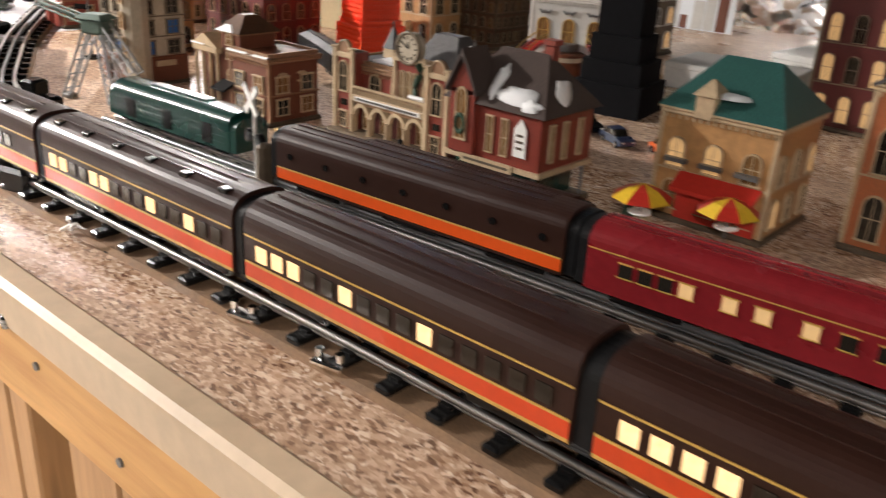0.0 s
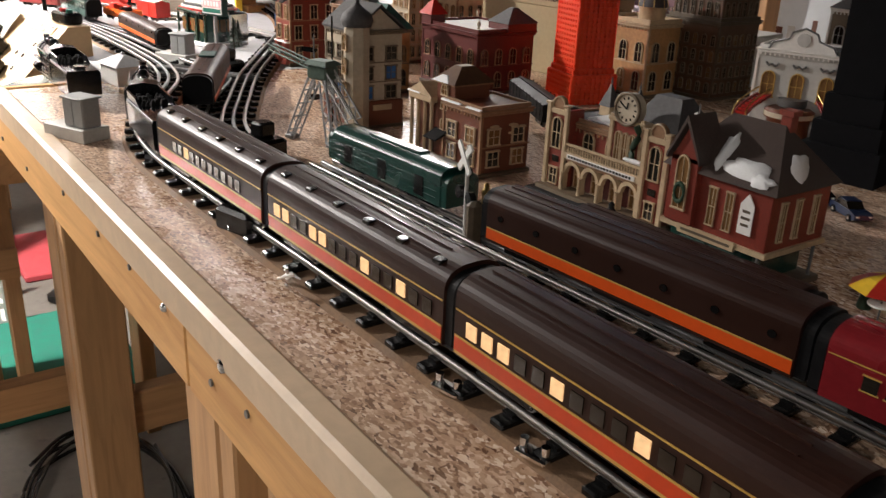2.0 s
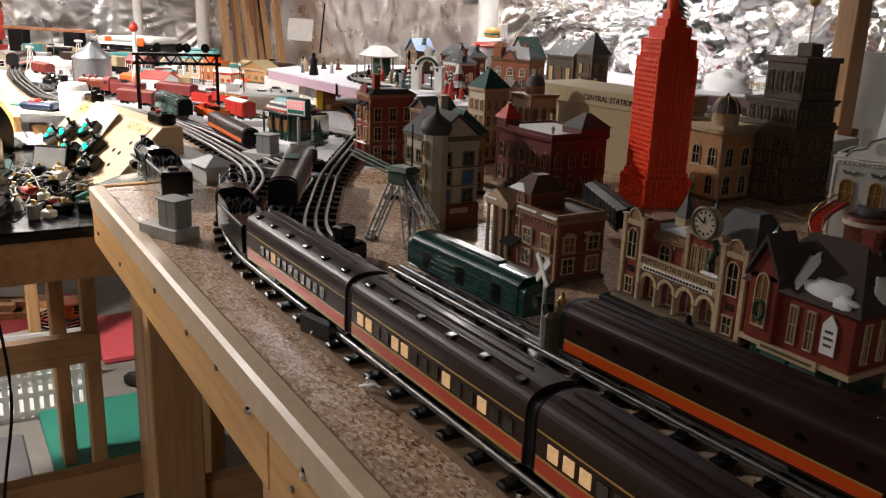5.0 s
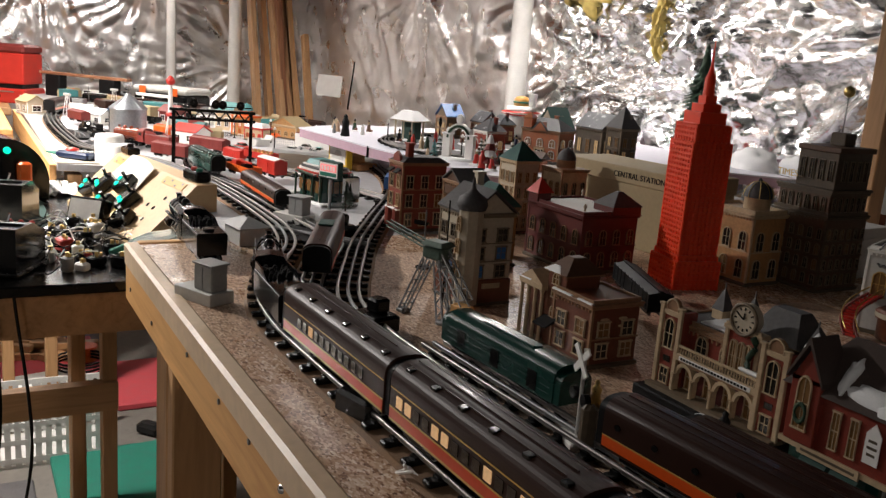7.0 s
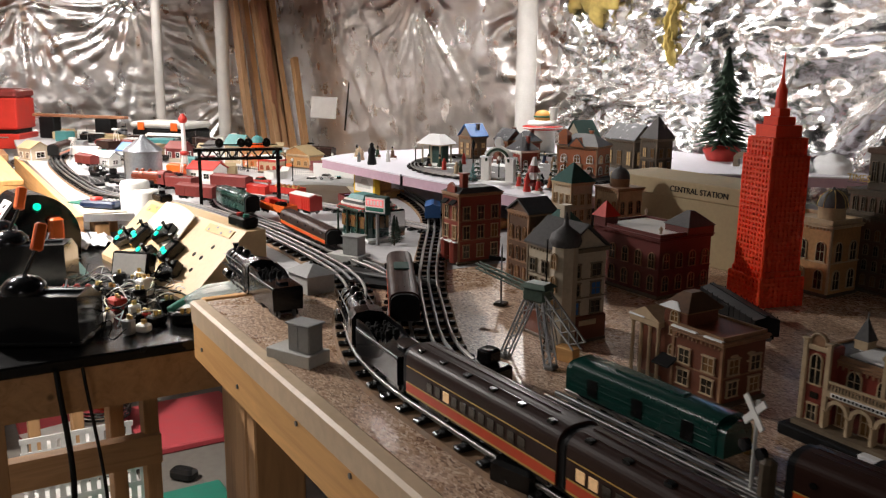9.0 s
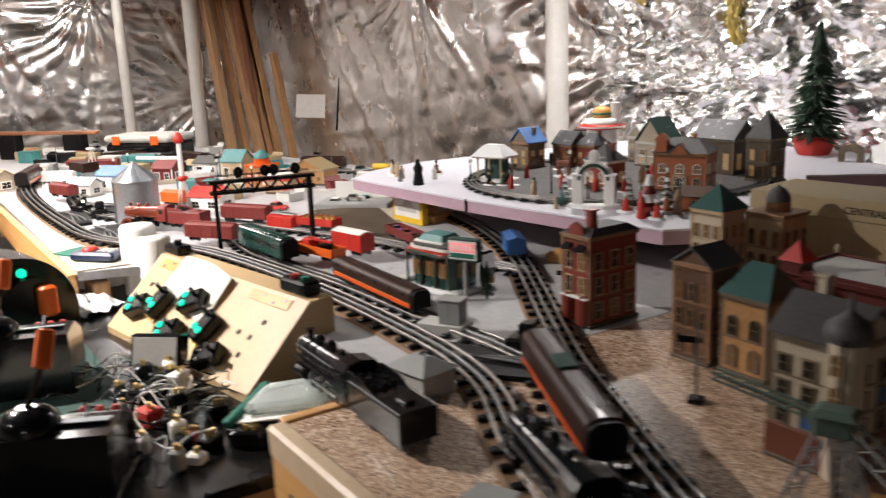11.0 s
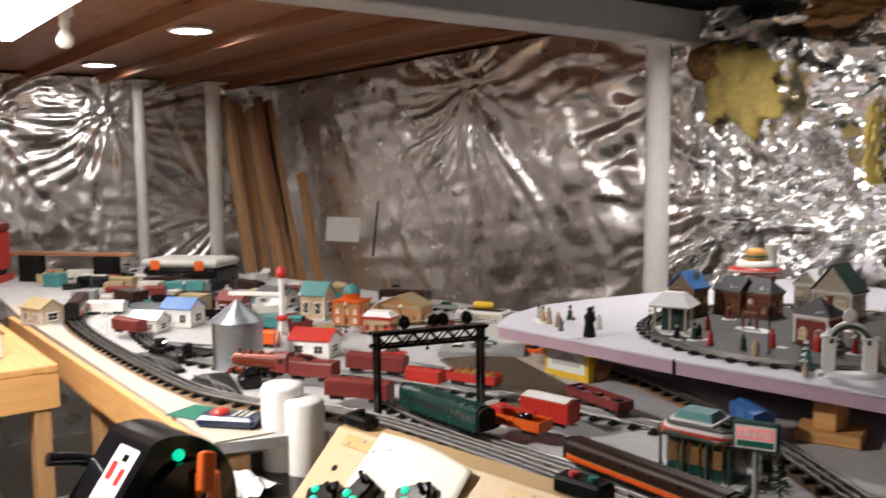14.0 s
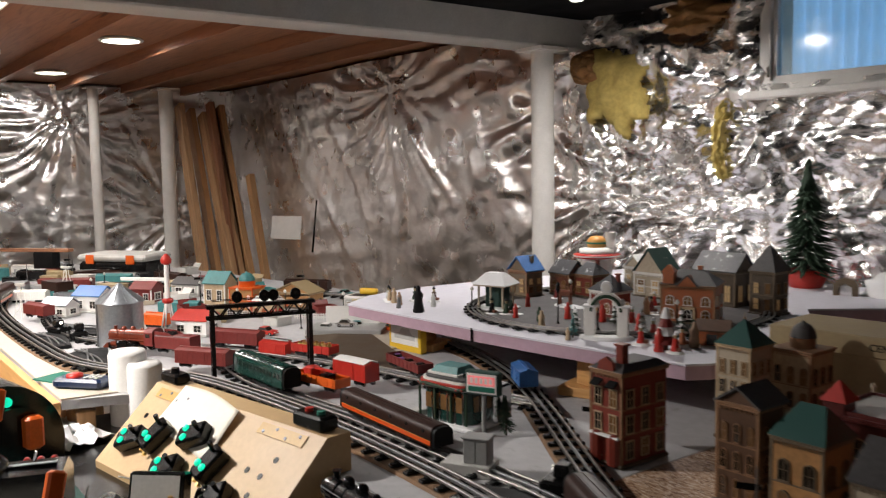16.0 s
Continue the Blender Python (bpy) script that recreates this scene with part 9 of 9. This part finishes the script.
part("housing", Shape().box(-0.03, 0.03, -0.016, 0.016, 0, 0.02, 0.004), "black", b3)
part("knob", Shape().tube((0, 0, 0.02), (0, 0, 0.028), 0.008, n=14), "black", b3)


def transformer(x, y, rz, w, d, hgt, label, plate=True):
    t = thing("train_transformer", label, "transformer", pose(x, y, CART + 0.002, 0, 0, rz))
    part("case", Shape().prism([(-d / 2, 0), (-d / 2, hgt), (d * 0.1, hgt), (d / 2, hgt * 0.72), (d / 2, 0)], -w / 2, w / 2), "loco", t)
    part("foot_rim", Shape().box(-w / 2 - 0.004, w / 2 + 0.004, -d / 2 - 0.004, d / 2 + 0.004, 0, 0.008, 0.002), "black", t)
    k = part("throttle_dome", Shape().lathe([(0.038, 0), (0.037, 0.012), (0.025, 0.024), (0.012, 0.028)], n=24), "loco", t, "glossy black throttle dome", pose(-w * 0.18, -d * 0.18, hgt))
    part("handle_stem", Shape().tube((0, 0, 0.024), (0.02, 0.02, 0.075), 0.004, n=8), "black", k)
    part("handle_grip", Shape().box(-0.010, 0.010, -0.008, 0.008, 0, 0.05, 0.003), "orange_p", k, "orange-red handle grip", pose(0.018, 0.018, 0.068, -18, 18, 30))
    if plate:
        part("meter_plate", Shape().box(-0.035, 0.035, -0.03, 0.03, 0, 0.002, 0.0006), "steel", t, "grey metal plate with toggle switch", pose(w * 0.22, d * 0.02, hgt * 0.97, -12, 0, 0))
        part("toggle", Shape().tube((w * 0.22, d * 0.02, hgt), (w * 0.22 + 0.004, d * 0.02, hgt + 0.016), 0.002, 0.003, n=8), "chrome", t)
    for s in (0, 1, 2):
        part("binding_post", shared(("binding_post",), lambda: Shape().lathe([(0.005, 0), (0.006, 0.004), (0.006, 0.012), (0.003, 0.016)], n=12), "red"), "red", t, "red binding post", pose(w * 0.12 + 0.02 * s, d * 0.36, hgt * 0.78))
    return t


tA = transformer(-2.17, 0.045, 70, 0.17, 0.125, 0.10, "black train transformer with orange handle and metal plate")
part("throttle_dome", Shape().lathe([(0.034, 0), (0.033, 0.012), (0.022, 0.022), (0.010, 0.026)], n=24), "loco", tA, "glossy black throttle dome", pose(-0.060, 0.022, 0.115))
transformer(-1.765, 0.03, 62, 0.15, 0.12, 0.088, "black train transformer near the edge of the stand")
bz = thing("train_transformer", "large round-backed black transformer with white label panel", "transformer", pose(-2.52, 0.065, CART + 0.002, 0, 0, 10))
part("case", Shape().prism([(-0.112, 0), (-0.122, 0.012), (-0.125, 0.03), (-0.030, 0.155), (-0.018, 0.161), (0.0, 0.162)] + [(0.112 * math.sin(a * math.pi / 20), 0.045 + 0.117 * math.cos(a * math.pi / 20)) for a in range(1, 11)] + [(0.108, 0)], -0.04, 0.09), "loco", bz)
FRONT_TILT = math.radians(52.8)


def on_front(x, along):
    """A place on the transformer's sloping front, so far up from its foot."""
    return pose(x, -0.1255 + along * math.cos(FRONT_TILT), 0.0305 + along * math.sin(FRONT_TILT), 52.8, 0, 0)


part("label_panel", Shape().box(-0.030, 0.030, -0.064, 0.064, 0, 0.002, 0.001), "white", bz, "white printed label panel", on_front(0.045, 0.080))
for x, along, wide, high, mat in ((0.032, 0.105, 0.007, 0.014, "red"), (0.060, 0.100, 0.006, 0.013, "red"), (0.035, 0.058, 0.005, 0.006, "yellow"), (0.056, 0.062, 0.005, 0.006, "yellow"),
                                  (0.030, 0.040, 0.005, 0.006, "red"), (0.040, 0.035, 0.004, 0.005, "black"), (0.058, 0.042, 0.005, 0.005, "black"), (0.066, 0.037, 0.004, 0.005, "red"), (0.050, 0.128, 0.007, 0.006, "black")):
    part("label_mark", Shape().box(-wide, wide, -high, high, 0.002, 0.003), mat, bz, at=on_front(x, along))
part("dial_housing", Shape().tube((0.088, 0.020, 0.062), (0.104, 0.020, 0.062), 0.060, n=28), "loco", bz, "glossy black round dial housing")
part("pilot_light", Shape().tube((0.090, 0.012, 0.132), (0.0945, 0.012, 0.132), 0.009, n=16), "led", bz, "lit green pilot light")
part("side_handle", Shape().box(0.100, 0.128, 0.030, 0.062, 0.045, 0.105, 0.005), "orange_p", bz, "orange-red side handle")
part("rear_lever", Shape().sweep([(-0.042, -0.04, 0.10), (-0.055, -0.075, 0.115), (-0.058, -0.120, 0.125)], 0.011, 8), "loco", bz, "black lever at the back")
pm = thing("volt_meter", "square grey panel meter tilted back in a black frame", "meter", pose(-2.035, 0.215, CART, 0, 0, 48) @ Matrix.Scale(1.15, 4))
part("frame", Shape().box(-0.038, 0.038, 0.0, 0.03, 0.004, 0.074, 0.003), "black", pm, at=pose(0, 0, 0, -18))
part("face", Shape().box(-0.033, 0.033, -0.0015, 0.0, 0.009, 0.069), "ltgrey", pm, at=pose(0, 0, 0, -18))
part("stand", Shape().box(-0.038, 0.038, 0.005, 0.05, 0, 0.006), "black", pm)

rnd = random.Random(21)
for k in range(22):
    x, y = rnd.uniform(-2.05, -1.70), rnd.uniform(0.13, 0.27)
    mat, col = rnd.choice([("steel", "silver"), ("white", "white"), ("black", "black"), ("black", "black"), ("grey_p", "grey"), ("black", "black"), ("red", "red")])
    t = thing("relay_module", col + " loose electrical module among the wiring", "module", pose(x, y, CART + 0.0005, 0, 0, rnd.uniform(0, 180)))
    w, d, hh = rnd.uniform(0.018, 0.04), rnd.uniform(0.015, 0.028), rnd.uniform(0.015, 0.04)
    part("body", Shape().box(-w / 2, w / 2, -d / 2, d / 2, 0, hh, 0.003), mat, t)
    part("terminal", Shape().tube((0, 0, hh), (0, 0, hh + 0.008), 0.004, n=8).tube((w * 0.3, 0, hh), (w * 0.3, 0, hh + 0.006), 0.003, n=8), "brass", t)
for k in range(48):
    x, y = rnd.uniform(-2.1, -1.70), rnd.uniform(0.10, 0.30)
    a = rnd.uniform(0, 6.28)
    pts = []
    for i in range(9):
        pts.append((x, y, CART + 0.006 + 0.028 * abs(math.sin(i * 0.7 + k)) * rnd.uniform(0.6, 1.2)))
        a += rnd.uniform(-0.8, 0.8)
        x, y = min(-1.66, max(-2.2, x + 0.028 * math.cos(a))), min(0.33, max(-0.1, y + 0.028 * math.sin(a)))
    mat, col = rnd.choice([("black", "black"), ("cable_w", "cream"), ("white", "white"), ("black", "black"), ("grey_p", "grey"), ("black", "black"), ("black", "black")])
    solid("hookup_wire", Shape().sweep(smooth_path(pts, 0.007), 0.0013, 5), mat, col + " hook-up wire tangled on the control stand", "wire", group="tangled wires")
bp = thing("blister_pack", "clear blister pack with green edge and white card", "packaging", pose(-1.725, 0.325, CART + 0.045, 10, -14, 32))
part("card", Shape().box(-0.07, 0.07, -0.045, 0.045, 0, 0.002), "white", bp)
part("green_edge", Shape().box(-0.085, -0.071, -0.055, 0.055, 0, 0.012, 0.002), "mat_green", bp, "green plastic edge")
part("bubble", Shape().box(-0.06, 0.06, -0.035, 0.035, 0.002, 0.02, 0.006), "clear", bp)
solid("plastic_box", Shape().box(-0.035, 0.035, -0.02, 0.02, 0, 0.02, 0.003), "black", "black project box below the blister pack", "box", pose(-1.74, 0.27, CART, 0, 0, 25))
solid("loose_sheet", Shape().box(-0.11, 0.11, -0.07, 0.07, 0, 0.0012), "paper", "white paper sheet on the stand's edge", "paper", pose(-1.93, 0.01, CART + 0.0022, 0, 0, 66))
solid("canister", Shape().lathe([(0.040, 0), (0.040, 0.150), (0.036, 0.158), (0.020, 0.160), (0.001, 0.160)], n=28), "white", "tall white round canister behind the console", "canister", pose(-2.635, 0.365, CART))
solid("canister", Shape().lathe([(0.036, 0), (0.036, 0.130), (0.032, 0.137), (0.001, 0.138)], n=28), "white", "white round canister next to the taller one", "canister", pose(-2.585, 0.385, CART))
bag = Shape()
n = 14
bag.add([(0.20 * i / n - 0.1, 0.14 * j / n - 0.07, 0.012 + 0.03 * abs(noise.noise(Vector((i * 0.55, j * 0.55, 3)))) + 0.02 * math.sin(math.pi * i / n) * math.sin(math.pi * j / n)) for j in range(n + 1) for i in range(n + 1)], [(j * (n + 1) + i, j * (n + 1) + i + 1, (j + 1) * (n + 1) + i + 1, (j + 1) * (n + 1) + i) for j in range(n) for i in range(n)])
bg = solid("plastic_bag", bag, "snow", "crumpled white plastic bag behind the console", "bag", pose(-2.60, 0.21, CART - 0.008, 0, 0, 15))
bg.modifiers.new("thick", "SOLIDIFY").thickness = 0.001
rm = thing("handheld_remote", "dark blue-grey hand remote with large red button", "remote", pose(-2.70, 0.288, TOP + 0.003, 0, 0, 40))
part("case", Shape().box(-0.06, 0.06, -0.028, 0.028, 0, 0.022, 0.006), "navy", rm)
part("red_button", Shape().lathe([(0.018, 0), (0.017, 0.006), (0.004, 0.008)], -0.02, 0, 0.022, n=18), "red", rm, "large red button")
for k in range(9):
    part("key", shared(("key",), lambda: Shape().box(-0.004, 0.004, -0.004, 0.004, 0, 0.003, 0.001), "ltgrey"), "ltgrey", rm, at=pose(0.015 + 0.013 * (k % 3), -0.013 + 0.013 * (k // 3), 0.022))
solid("felt_square", Shape().box(-0.06, 0.06, -0.04, 0.04, 0, 0.003), "mat_green", "green felt square at the table edge", "felt", pose(-2.80, 0.275, TOP + 0.0032, 0, 0, 25))
for x, y, mat, lab in ((-2.66, 0.36, "orange_p", "small orange toy part on the table edge"), (-2.71, 0.375, "yellow", "small yellow toy part on the table edge")):
    solid("toy_part", Shape().box(-0.018, 0.018, -0.010, 0.010, 0, 0.016, 0.004).tube((0, 0, 0.016), (0, 0, 0.026), 0.008, n=12), mat, lab, "toy part", pose(x, y, TOP + 0.003, 0, 0, 30))

# ---- below the tables ----
def floor_mat(x, y, w, d, mat, label, z=0.0, rz=0, hgt=0.02):
    solid("foam_mat", Shape().box(-w / 2, w / 2, -d / 2, d / 2, 0, hgt, 0.006), mat, label, "mat", pose(x, y, z, 0, 0, rz))


floor_mat(-2.72, 0.45, 0.66, 0.46, "mat_green", "green ribbed floor mat below the layout", hgt=0.03)
floor_mat(-3.66, 0.72, 0.50, 0.44, "mat_red", "red floor mat below the layout", hgt=0.03)
floor_mat(-4.05, 0.30, 0.50, 0.42, "mat_red", "red floor mat beyond the control stand", hgt=0.03)
floor_mat(-1.72, 0.90, 0.5, 0.4, "mat_yellow", "ochre mat on the floor below the table")
floor_mat(-2.75, 0.05, 0.36, 0.22, "slate", "dark grey mat on the concrete floor", hgt=0.012)
for k in range(14):
    solid("wood_offcut", Shape().box(-0.11, 0.11, -0.02, 0.02, 0, 0.03, 0.002), "stud", "pale wood offcut in a heap on the floor", "offcut", pose(-4.10 + 0.05 * math.sin(k * 1.7), 0.14 + 0.022 * k, 0.031 + (0.031 if k % 3 == 0 else 0.0), 0, 0, 60 + 25 * math.sin(k * 2.2)), group="wood offcuts")
solid("wire_spool", Shape().lathe([(0.05, 0), (0.05, 0.008), (0.025, 0.010), (0.025, 0.055), (0.05, 0.057), (0.05, 0.065)], n=20), "orange_p", "orange wire spool among the offcuts", "spool", pose(-3.97, 0.45, 0.031))
solid("wire_coil", Shape().sweep([(0.11 * math.cos(a * 0.5), 0.11 * math.sin(a * 0.5), 0.006 + 0.0012 * a) for a in range(40)], 0.005, 6), "black", "black cable coil on the red mat", "coil", pose(-3.86, 0.42, 0.031))
solid("white_sheet", Shape().box(-0.13, 0.13, -0.16, 0.16, 0, 0.004), "white", "white sheet of card on the floor", "card", pose(-3.72, 0.27, 0.031, 0, 0, 12))
solid("adapter_plug", Shape().box(-0.05, 0.05, -0.03, 0.03, 0, 0.045, 0.012), "black", "black power adapter on the floor", "adapter", pose(-3.17, 0.58, 0, 0, 0, 40))
cr2 = thing("storage_crate", "white perforated plastic crate on the floor", "crate", pose(-3.17, 0.24, 0, 0, 0, 88) @ Matrix.Scale(0.95, 4))
part("base", Shape().box(-0.2, 0.2, -0.14, 0.14, 0, 0.01), "ltgrey", cr2)
for s in (-1, 1):
    for k in range(12):
        part("side_slat", shared(("side_slat",), lambda: Shape().box(-0.010, 0.010, -0.003, 0.003, 0.01, 0.22), "ltgrey"), "ltgrey", cr2, at=pose(-0.185 + 0.0335 * k, s * 0.14, 0))
    for z in (0.03, 0.10, 0.165, 0.22):
        part("side_rail", Shape().box(-0.2, 0.2, s * 0.14 - 0.004, s * 0.14 + 0.004, z - 0.01, z + 0.01), "ltgrey", cr2)
pd = thing("foot_controller", "black pedal controller hung on the cross rail", "pedal", pose(-1.47, 0.55, 0.42, 0, 0, 10))
part("body", Shape().box(-0.02, 0.02, -0.03, 0.03, 0.05, 0.16, 0.012), "black", pd)
part("plate", Shape().box(-0.02, 0.06, -0.04, 0.04, 0.03, 0.055, 0.008), "black", pd)
part("badge", Shape().box(0.0602, 0.0612, -0.008, 0.008, 0.038, 0.046), "ltgrey", pd)


def cable(pts, r, mat, label):
    P = [Vector(p) for p in pts]
    P = [2 * P[0] - P[1]] + P + [2 * P[-1] - P[-2]]
    out = []
    for i in range(1, len(P) - 2):
        a, b, c, d = P[i - 1:i + 3]
        for k in range(10):
            t = k / 10
            out.append(0.5 * ((2 * b) + (c - a) * t + (2 * a - 5 * b + 4 * c - d) * t * t + (3 * b - a - 3 * c + d) * t ** 3))
    out.append(P[-2])
    solid("power_cable", Shape().sweep(out, r, 7), mat, label, "cable", group="hanging cables")


cable([(-1.615, 0.02, 1.02), (-1.60, 0.03, 0.8), (-1.62, 0.0, 0.5), (-1.60, 0.06, 0.2), (-1.66, 0.2, 0.01), (-1.9, 0.35, 0.01)], 0.005, "black", "black cable hanging from the control stand")
cable([(-1.612, 0.06, 1.02), (-1.59, 0.08, 0.75), (-1.61, 0.05, 0.45), (-1.63, 0.15, 0.12), (-1.7, 0.4, 0.01)], 0.003, "black", "thin black cable hanging from the control stand")
cable([(-1.20, 0.40, 1.08), (-1.22, 0.42, 0.8), (-1.2, 0.45, 0.5), (-1.3, 0.5, 0.2), (-1.25, 0.55, 0.02), (-1.0, 0.7, 0.01)], 0.005, "black", "black cable hanging below the layout table")
cable([(-1.05, 0.5, 1.08), (-1.08, 0.5, 0.7), (-1.1, 0.52, 0.4), (-1.2, 0.6, 0.02), (-1.6, 0.5, 0.012)], 0.004, "black", "black cable hanging below the layout table")
for k in range(5):
    cable([(-1.95 + (0.26 + 0.03 * math.sin(k * 3 + a)) * math.cos(a * 0.7 + k), 0.42 + (0.17 + 0.03 * math.cos(k + a)) * math.sin(a * 0.7 + k), 0.008 + 0.005 * k) for a in range(10)], 0.005, "black", "black cable coiled on the concrete floor")
cable([(-1.9, 0.3, 0.01), (-1.5, 0.6, 0.012), (-1.2, 0.9, 0.01), (-0.9, 1.0, 0.01)], 0.006, "orange_p", "orange extension lead on the floor")

# ---- loose wires and small clutter on the tables ----
for k, (x, y, r) in enumerate([(-0.709, 0.412, 0.016), (-0.69, 0.415, 0.013), (-0.649, 0.318, 0.010), (-0.955, 0.405, 0.012)]):
    solid("hookup_wire", Shape().sweep([(x + r * math.cos(a * 0.55) + 0.004 * a / 3, y + 0.4 * r * math.sin(a * 0.55), TOP + 0.004 + 0.7 * r * (1 + math.sin(a * 0.5 + k))) for a in range(13)], 0.0014, 6), "white", "short loop of white hook-up wire on the board", "wire", group="loose wires")


def open_tray(x, y, w, d, hgt, mat, label, rz):
    t = thing("parts_box", label, "box", pose(x, y, TOP, 0, 0, rz))
    part("base", Shape().box(-w / 2, w / 2, -d / 2, d / 2, 0, 0.003), mat, t)
    for s in (-1, 1):
        part("side", Shape().box(-w / 2, w / 2, s * d / 2 - 0.0015, s * d / 2 + 0.0015, 0.003, hgt), mat, t)
        part("end", Shape().box(s * w / 2 - 0.0015, s * w / 2 + 0.0015, -d / 2 + 0.0015, d / 2 - 0.0015, 0.003, hgt), mat, t)
    part("flap", Shape().box(0, w * 0.8, 0, 0.002, 0, d * 0.5), mat, t, at=pose(-w * 0.4, d / 2 + 0.003, hgt * 0.6, -35))


rnd = random.Random(77)
COLOURS = [("white", "white"), ("ltgrey", "grey"), ("tan", "tan card"), ("dkred", "oxide red"), ("ivory", "ivory"), ("orange_p", "orange"), ("teal", "teal"), ("black", "black")]
taken = []
while len(taken) < 34:
    x, y = rnd.uniform(-5.2, -3.0), rnd.uniform(0.50, 1.45)
    if y < 0.80 - max(0.0, (-3.6 - x)) * 0.30 or y > 1.45 + (x + 3.7) * 0.17 or any(math.hypot(x - a, y - b) < 0.105 for a, b in taken):
        continue
    taken.append((x, y))
    mat, col = rnd.choice(COLOURS)
    pick, rz = rnd.random(), rnd.uniform(0, 90)
    if pick < 0.35:
        open_tray(x, y, rnd.uniform(0.06, 0.12), rnd.uniform(0.05, 0.07), rnd.uniform(0.015, 0.04), mat, col + " open box on the white table", rz)
    elif pick < 0.6:
        toy_car("small " + col + " toy car on the white table", mat, x, y, rz)
    elif pick < 0.85:
        semaphore(x, y, rz)
    else:
        cottage("model_hut", "small " + col + " model hut on the white table", x, y, 0.06, 0.05, 0.04, mat, rnd.choice(["slate", "teal", "dkred", "tan"]), rz)

# ---- fences, lamps and loose stock that fill the yard ----
def picket_fence(x, y, L, rz, mat, label):
    t = thing("picket_fence", label, "fence", pose(x, y, TOP, 0, 0, rz))
    for z in (0.006, 0.014):
        part("rail", Shape().box(-L / 2, L / 2, -0.0008, 0.0008, z, z + 0.002), mat, t)
    for k in range(int(L / 0.008)):
        part("picket", shared(("picket",), lambda: Shape().box(-0.0012, 0.0012, -0.0016, -0.0008, 0, 0.020), mat), mat, t, at=pose(-L / 2 + 0.004 + 0.008 * k, 0, 0))


picket_fence(-3.30, 0.985, 0.14, 40, "white", "white picket fence before the fairground")
picket_fence(-3.14, 1.09, 0.14, 40, "white", "white picket fence before the fairground")
picket_fence(-3.42, 0.88, 0.14, 40, "black", "black railing before the fairground")


def yard_lamp(x, y, hgt):
    t = thing("yard_lamp", "slender black model lamp post with a white globe", "model lamp", pose(x, y, TOP), group="yard lamps")
    part("post", Shape().lathe([(0.006, 0), (0.002, 0.007), (0.0014, hgt)], n=8), "black", t)
    part("globe", Shape().lathe([(0.001, hgt), (0.0045, hgt + 0.003), (0.005, hgt + 0.007), (0.001, hgt + 0.012)], n=10), "white", t)


for x, y, hgt in ((-3.36, 0.93, 0.08), (-3.22, 1.03, 0.08), (-3.08, 1.16, 0.075), (-3.55, 0.88, 0.09), (-3.02, 0.98, 0.07), (-3.90, 0.62, 0.09), (-4.10, 0.72, 0.085)):
    yard_lamp(x, y, hgt)


def trestle(x, y, rz):
    t = thing("light_tower", "white lattice floodlight tower beside the far curve", "tower", pose(x, y, TOP, 0, 0, rz))
    for a in (-1, 1):
        for b in (-1, 1):
            part("leg", Shape().tube((0.018 * a, 0.014 * b, 0), (0.005 * a, 0.004 * b, 0.105), 0.0014, n=5), "white", t)
    for k in range(4):
        w = 0.016 - 0.0032 * k
        part("brace", Shape().tube((-w, -w * 0.8, 0.015 + 0.024 * k), (w, -w * 0.8, 0.036 + 0.024 * k), 0.0009, n=4), "white", t)
    part("head", Shape().box(-0.022, 0.022, -0.007, 0.007, 0.105, 0.115, 0.002), "ltgrey", t)


trestle(-3.80, 0.375, 20)
trestle(-4.25, 0.62, 30)
rnd = random.Random(31)
DARK = [("black", "black"), ("dkred", "oxide red"), ("brown", "brown"), ("black_dull", "dull black"), ("grey_p", "grey"), ("teal", "teal"), ("orange_p", "orange"), ("steel", "silver"), ("navy", "navy blue")]
for k in range(30):
    x = rnd.uniform(-5.3, -3.85)
    y = rnd.uniform(0.62 + 0.10 * (x + 3.85), 1.32 + 0.17 * (x + 3.7))
    if any(math.hypot(x - a, y - b) < 0.075 for a, b in taken) or math.hypot(x + 4.72, y - 0.98) < 0.22:
        continue
    taken.append((x, y))
    mat, col = rnd.choice(DARK)
    freight_car(col + " freight car among the stock on the far table", mat, pose(x, y, TOP, 0, 0, rnd.uniform(15, 50)), rnd.uniform(0.11, 0.17), open_top=rnd.random() < 0.35)
for x, y, rz, mat, lab in ((-3.60, 1.13, 30, "navy", "dark blue"), (-3.75, 1.0, 25, "black", "black"), (-3.05, 1.26, 20, "orange_p", "orange"), (-2.98, 1.30, 10, "dkred", "dark red"), (-3.12, 1.42, 15, "yellow", "yellow"), (-3.0, 0.86, 30, "red", "red")):
    toy_car(lab + " toy car parked by the fairground", mat, x, y, rz)
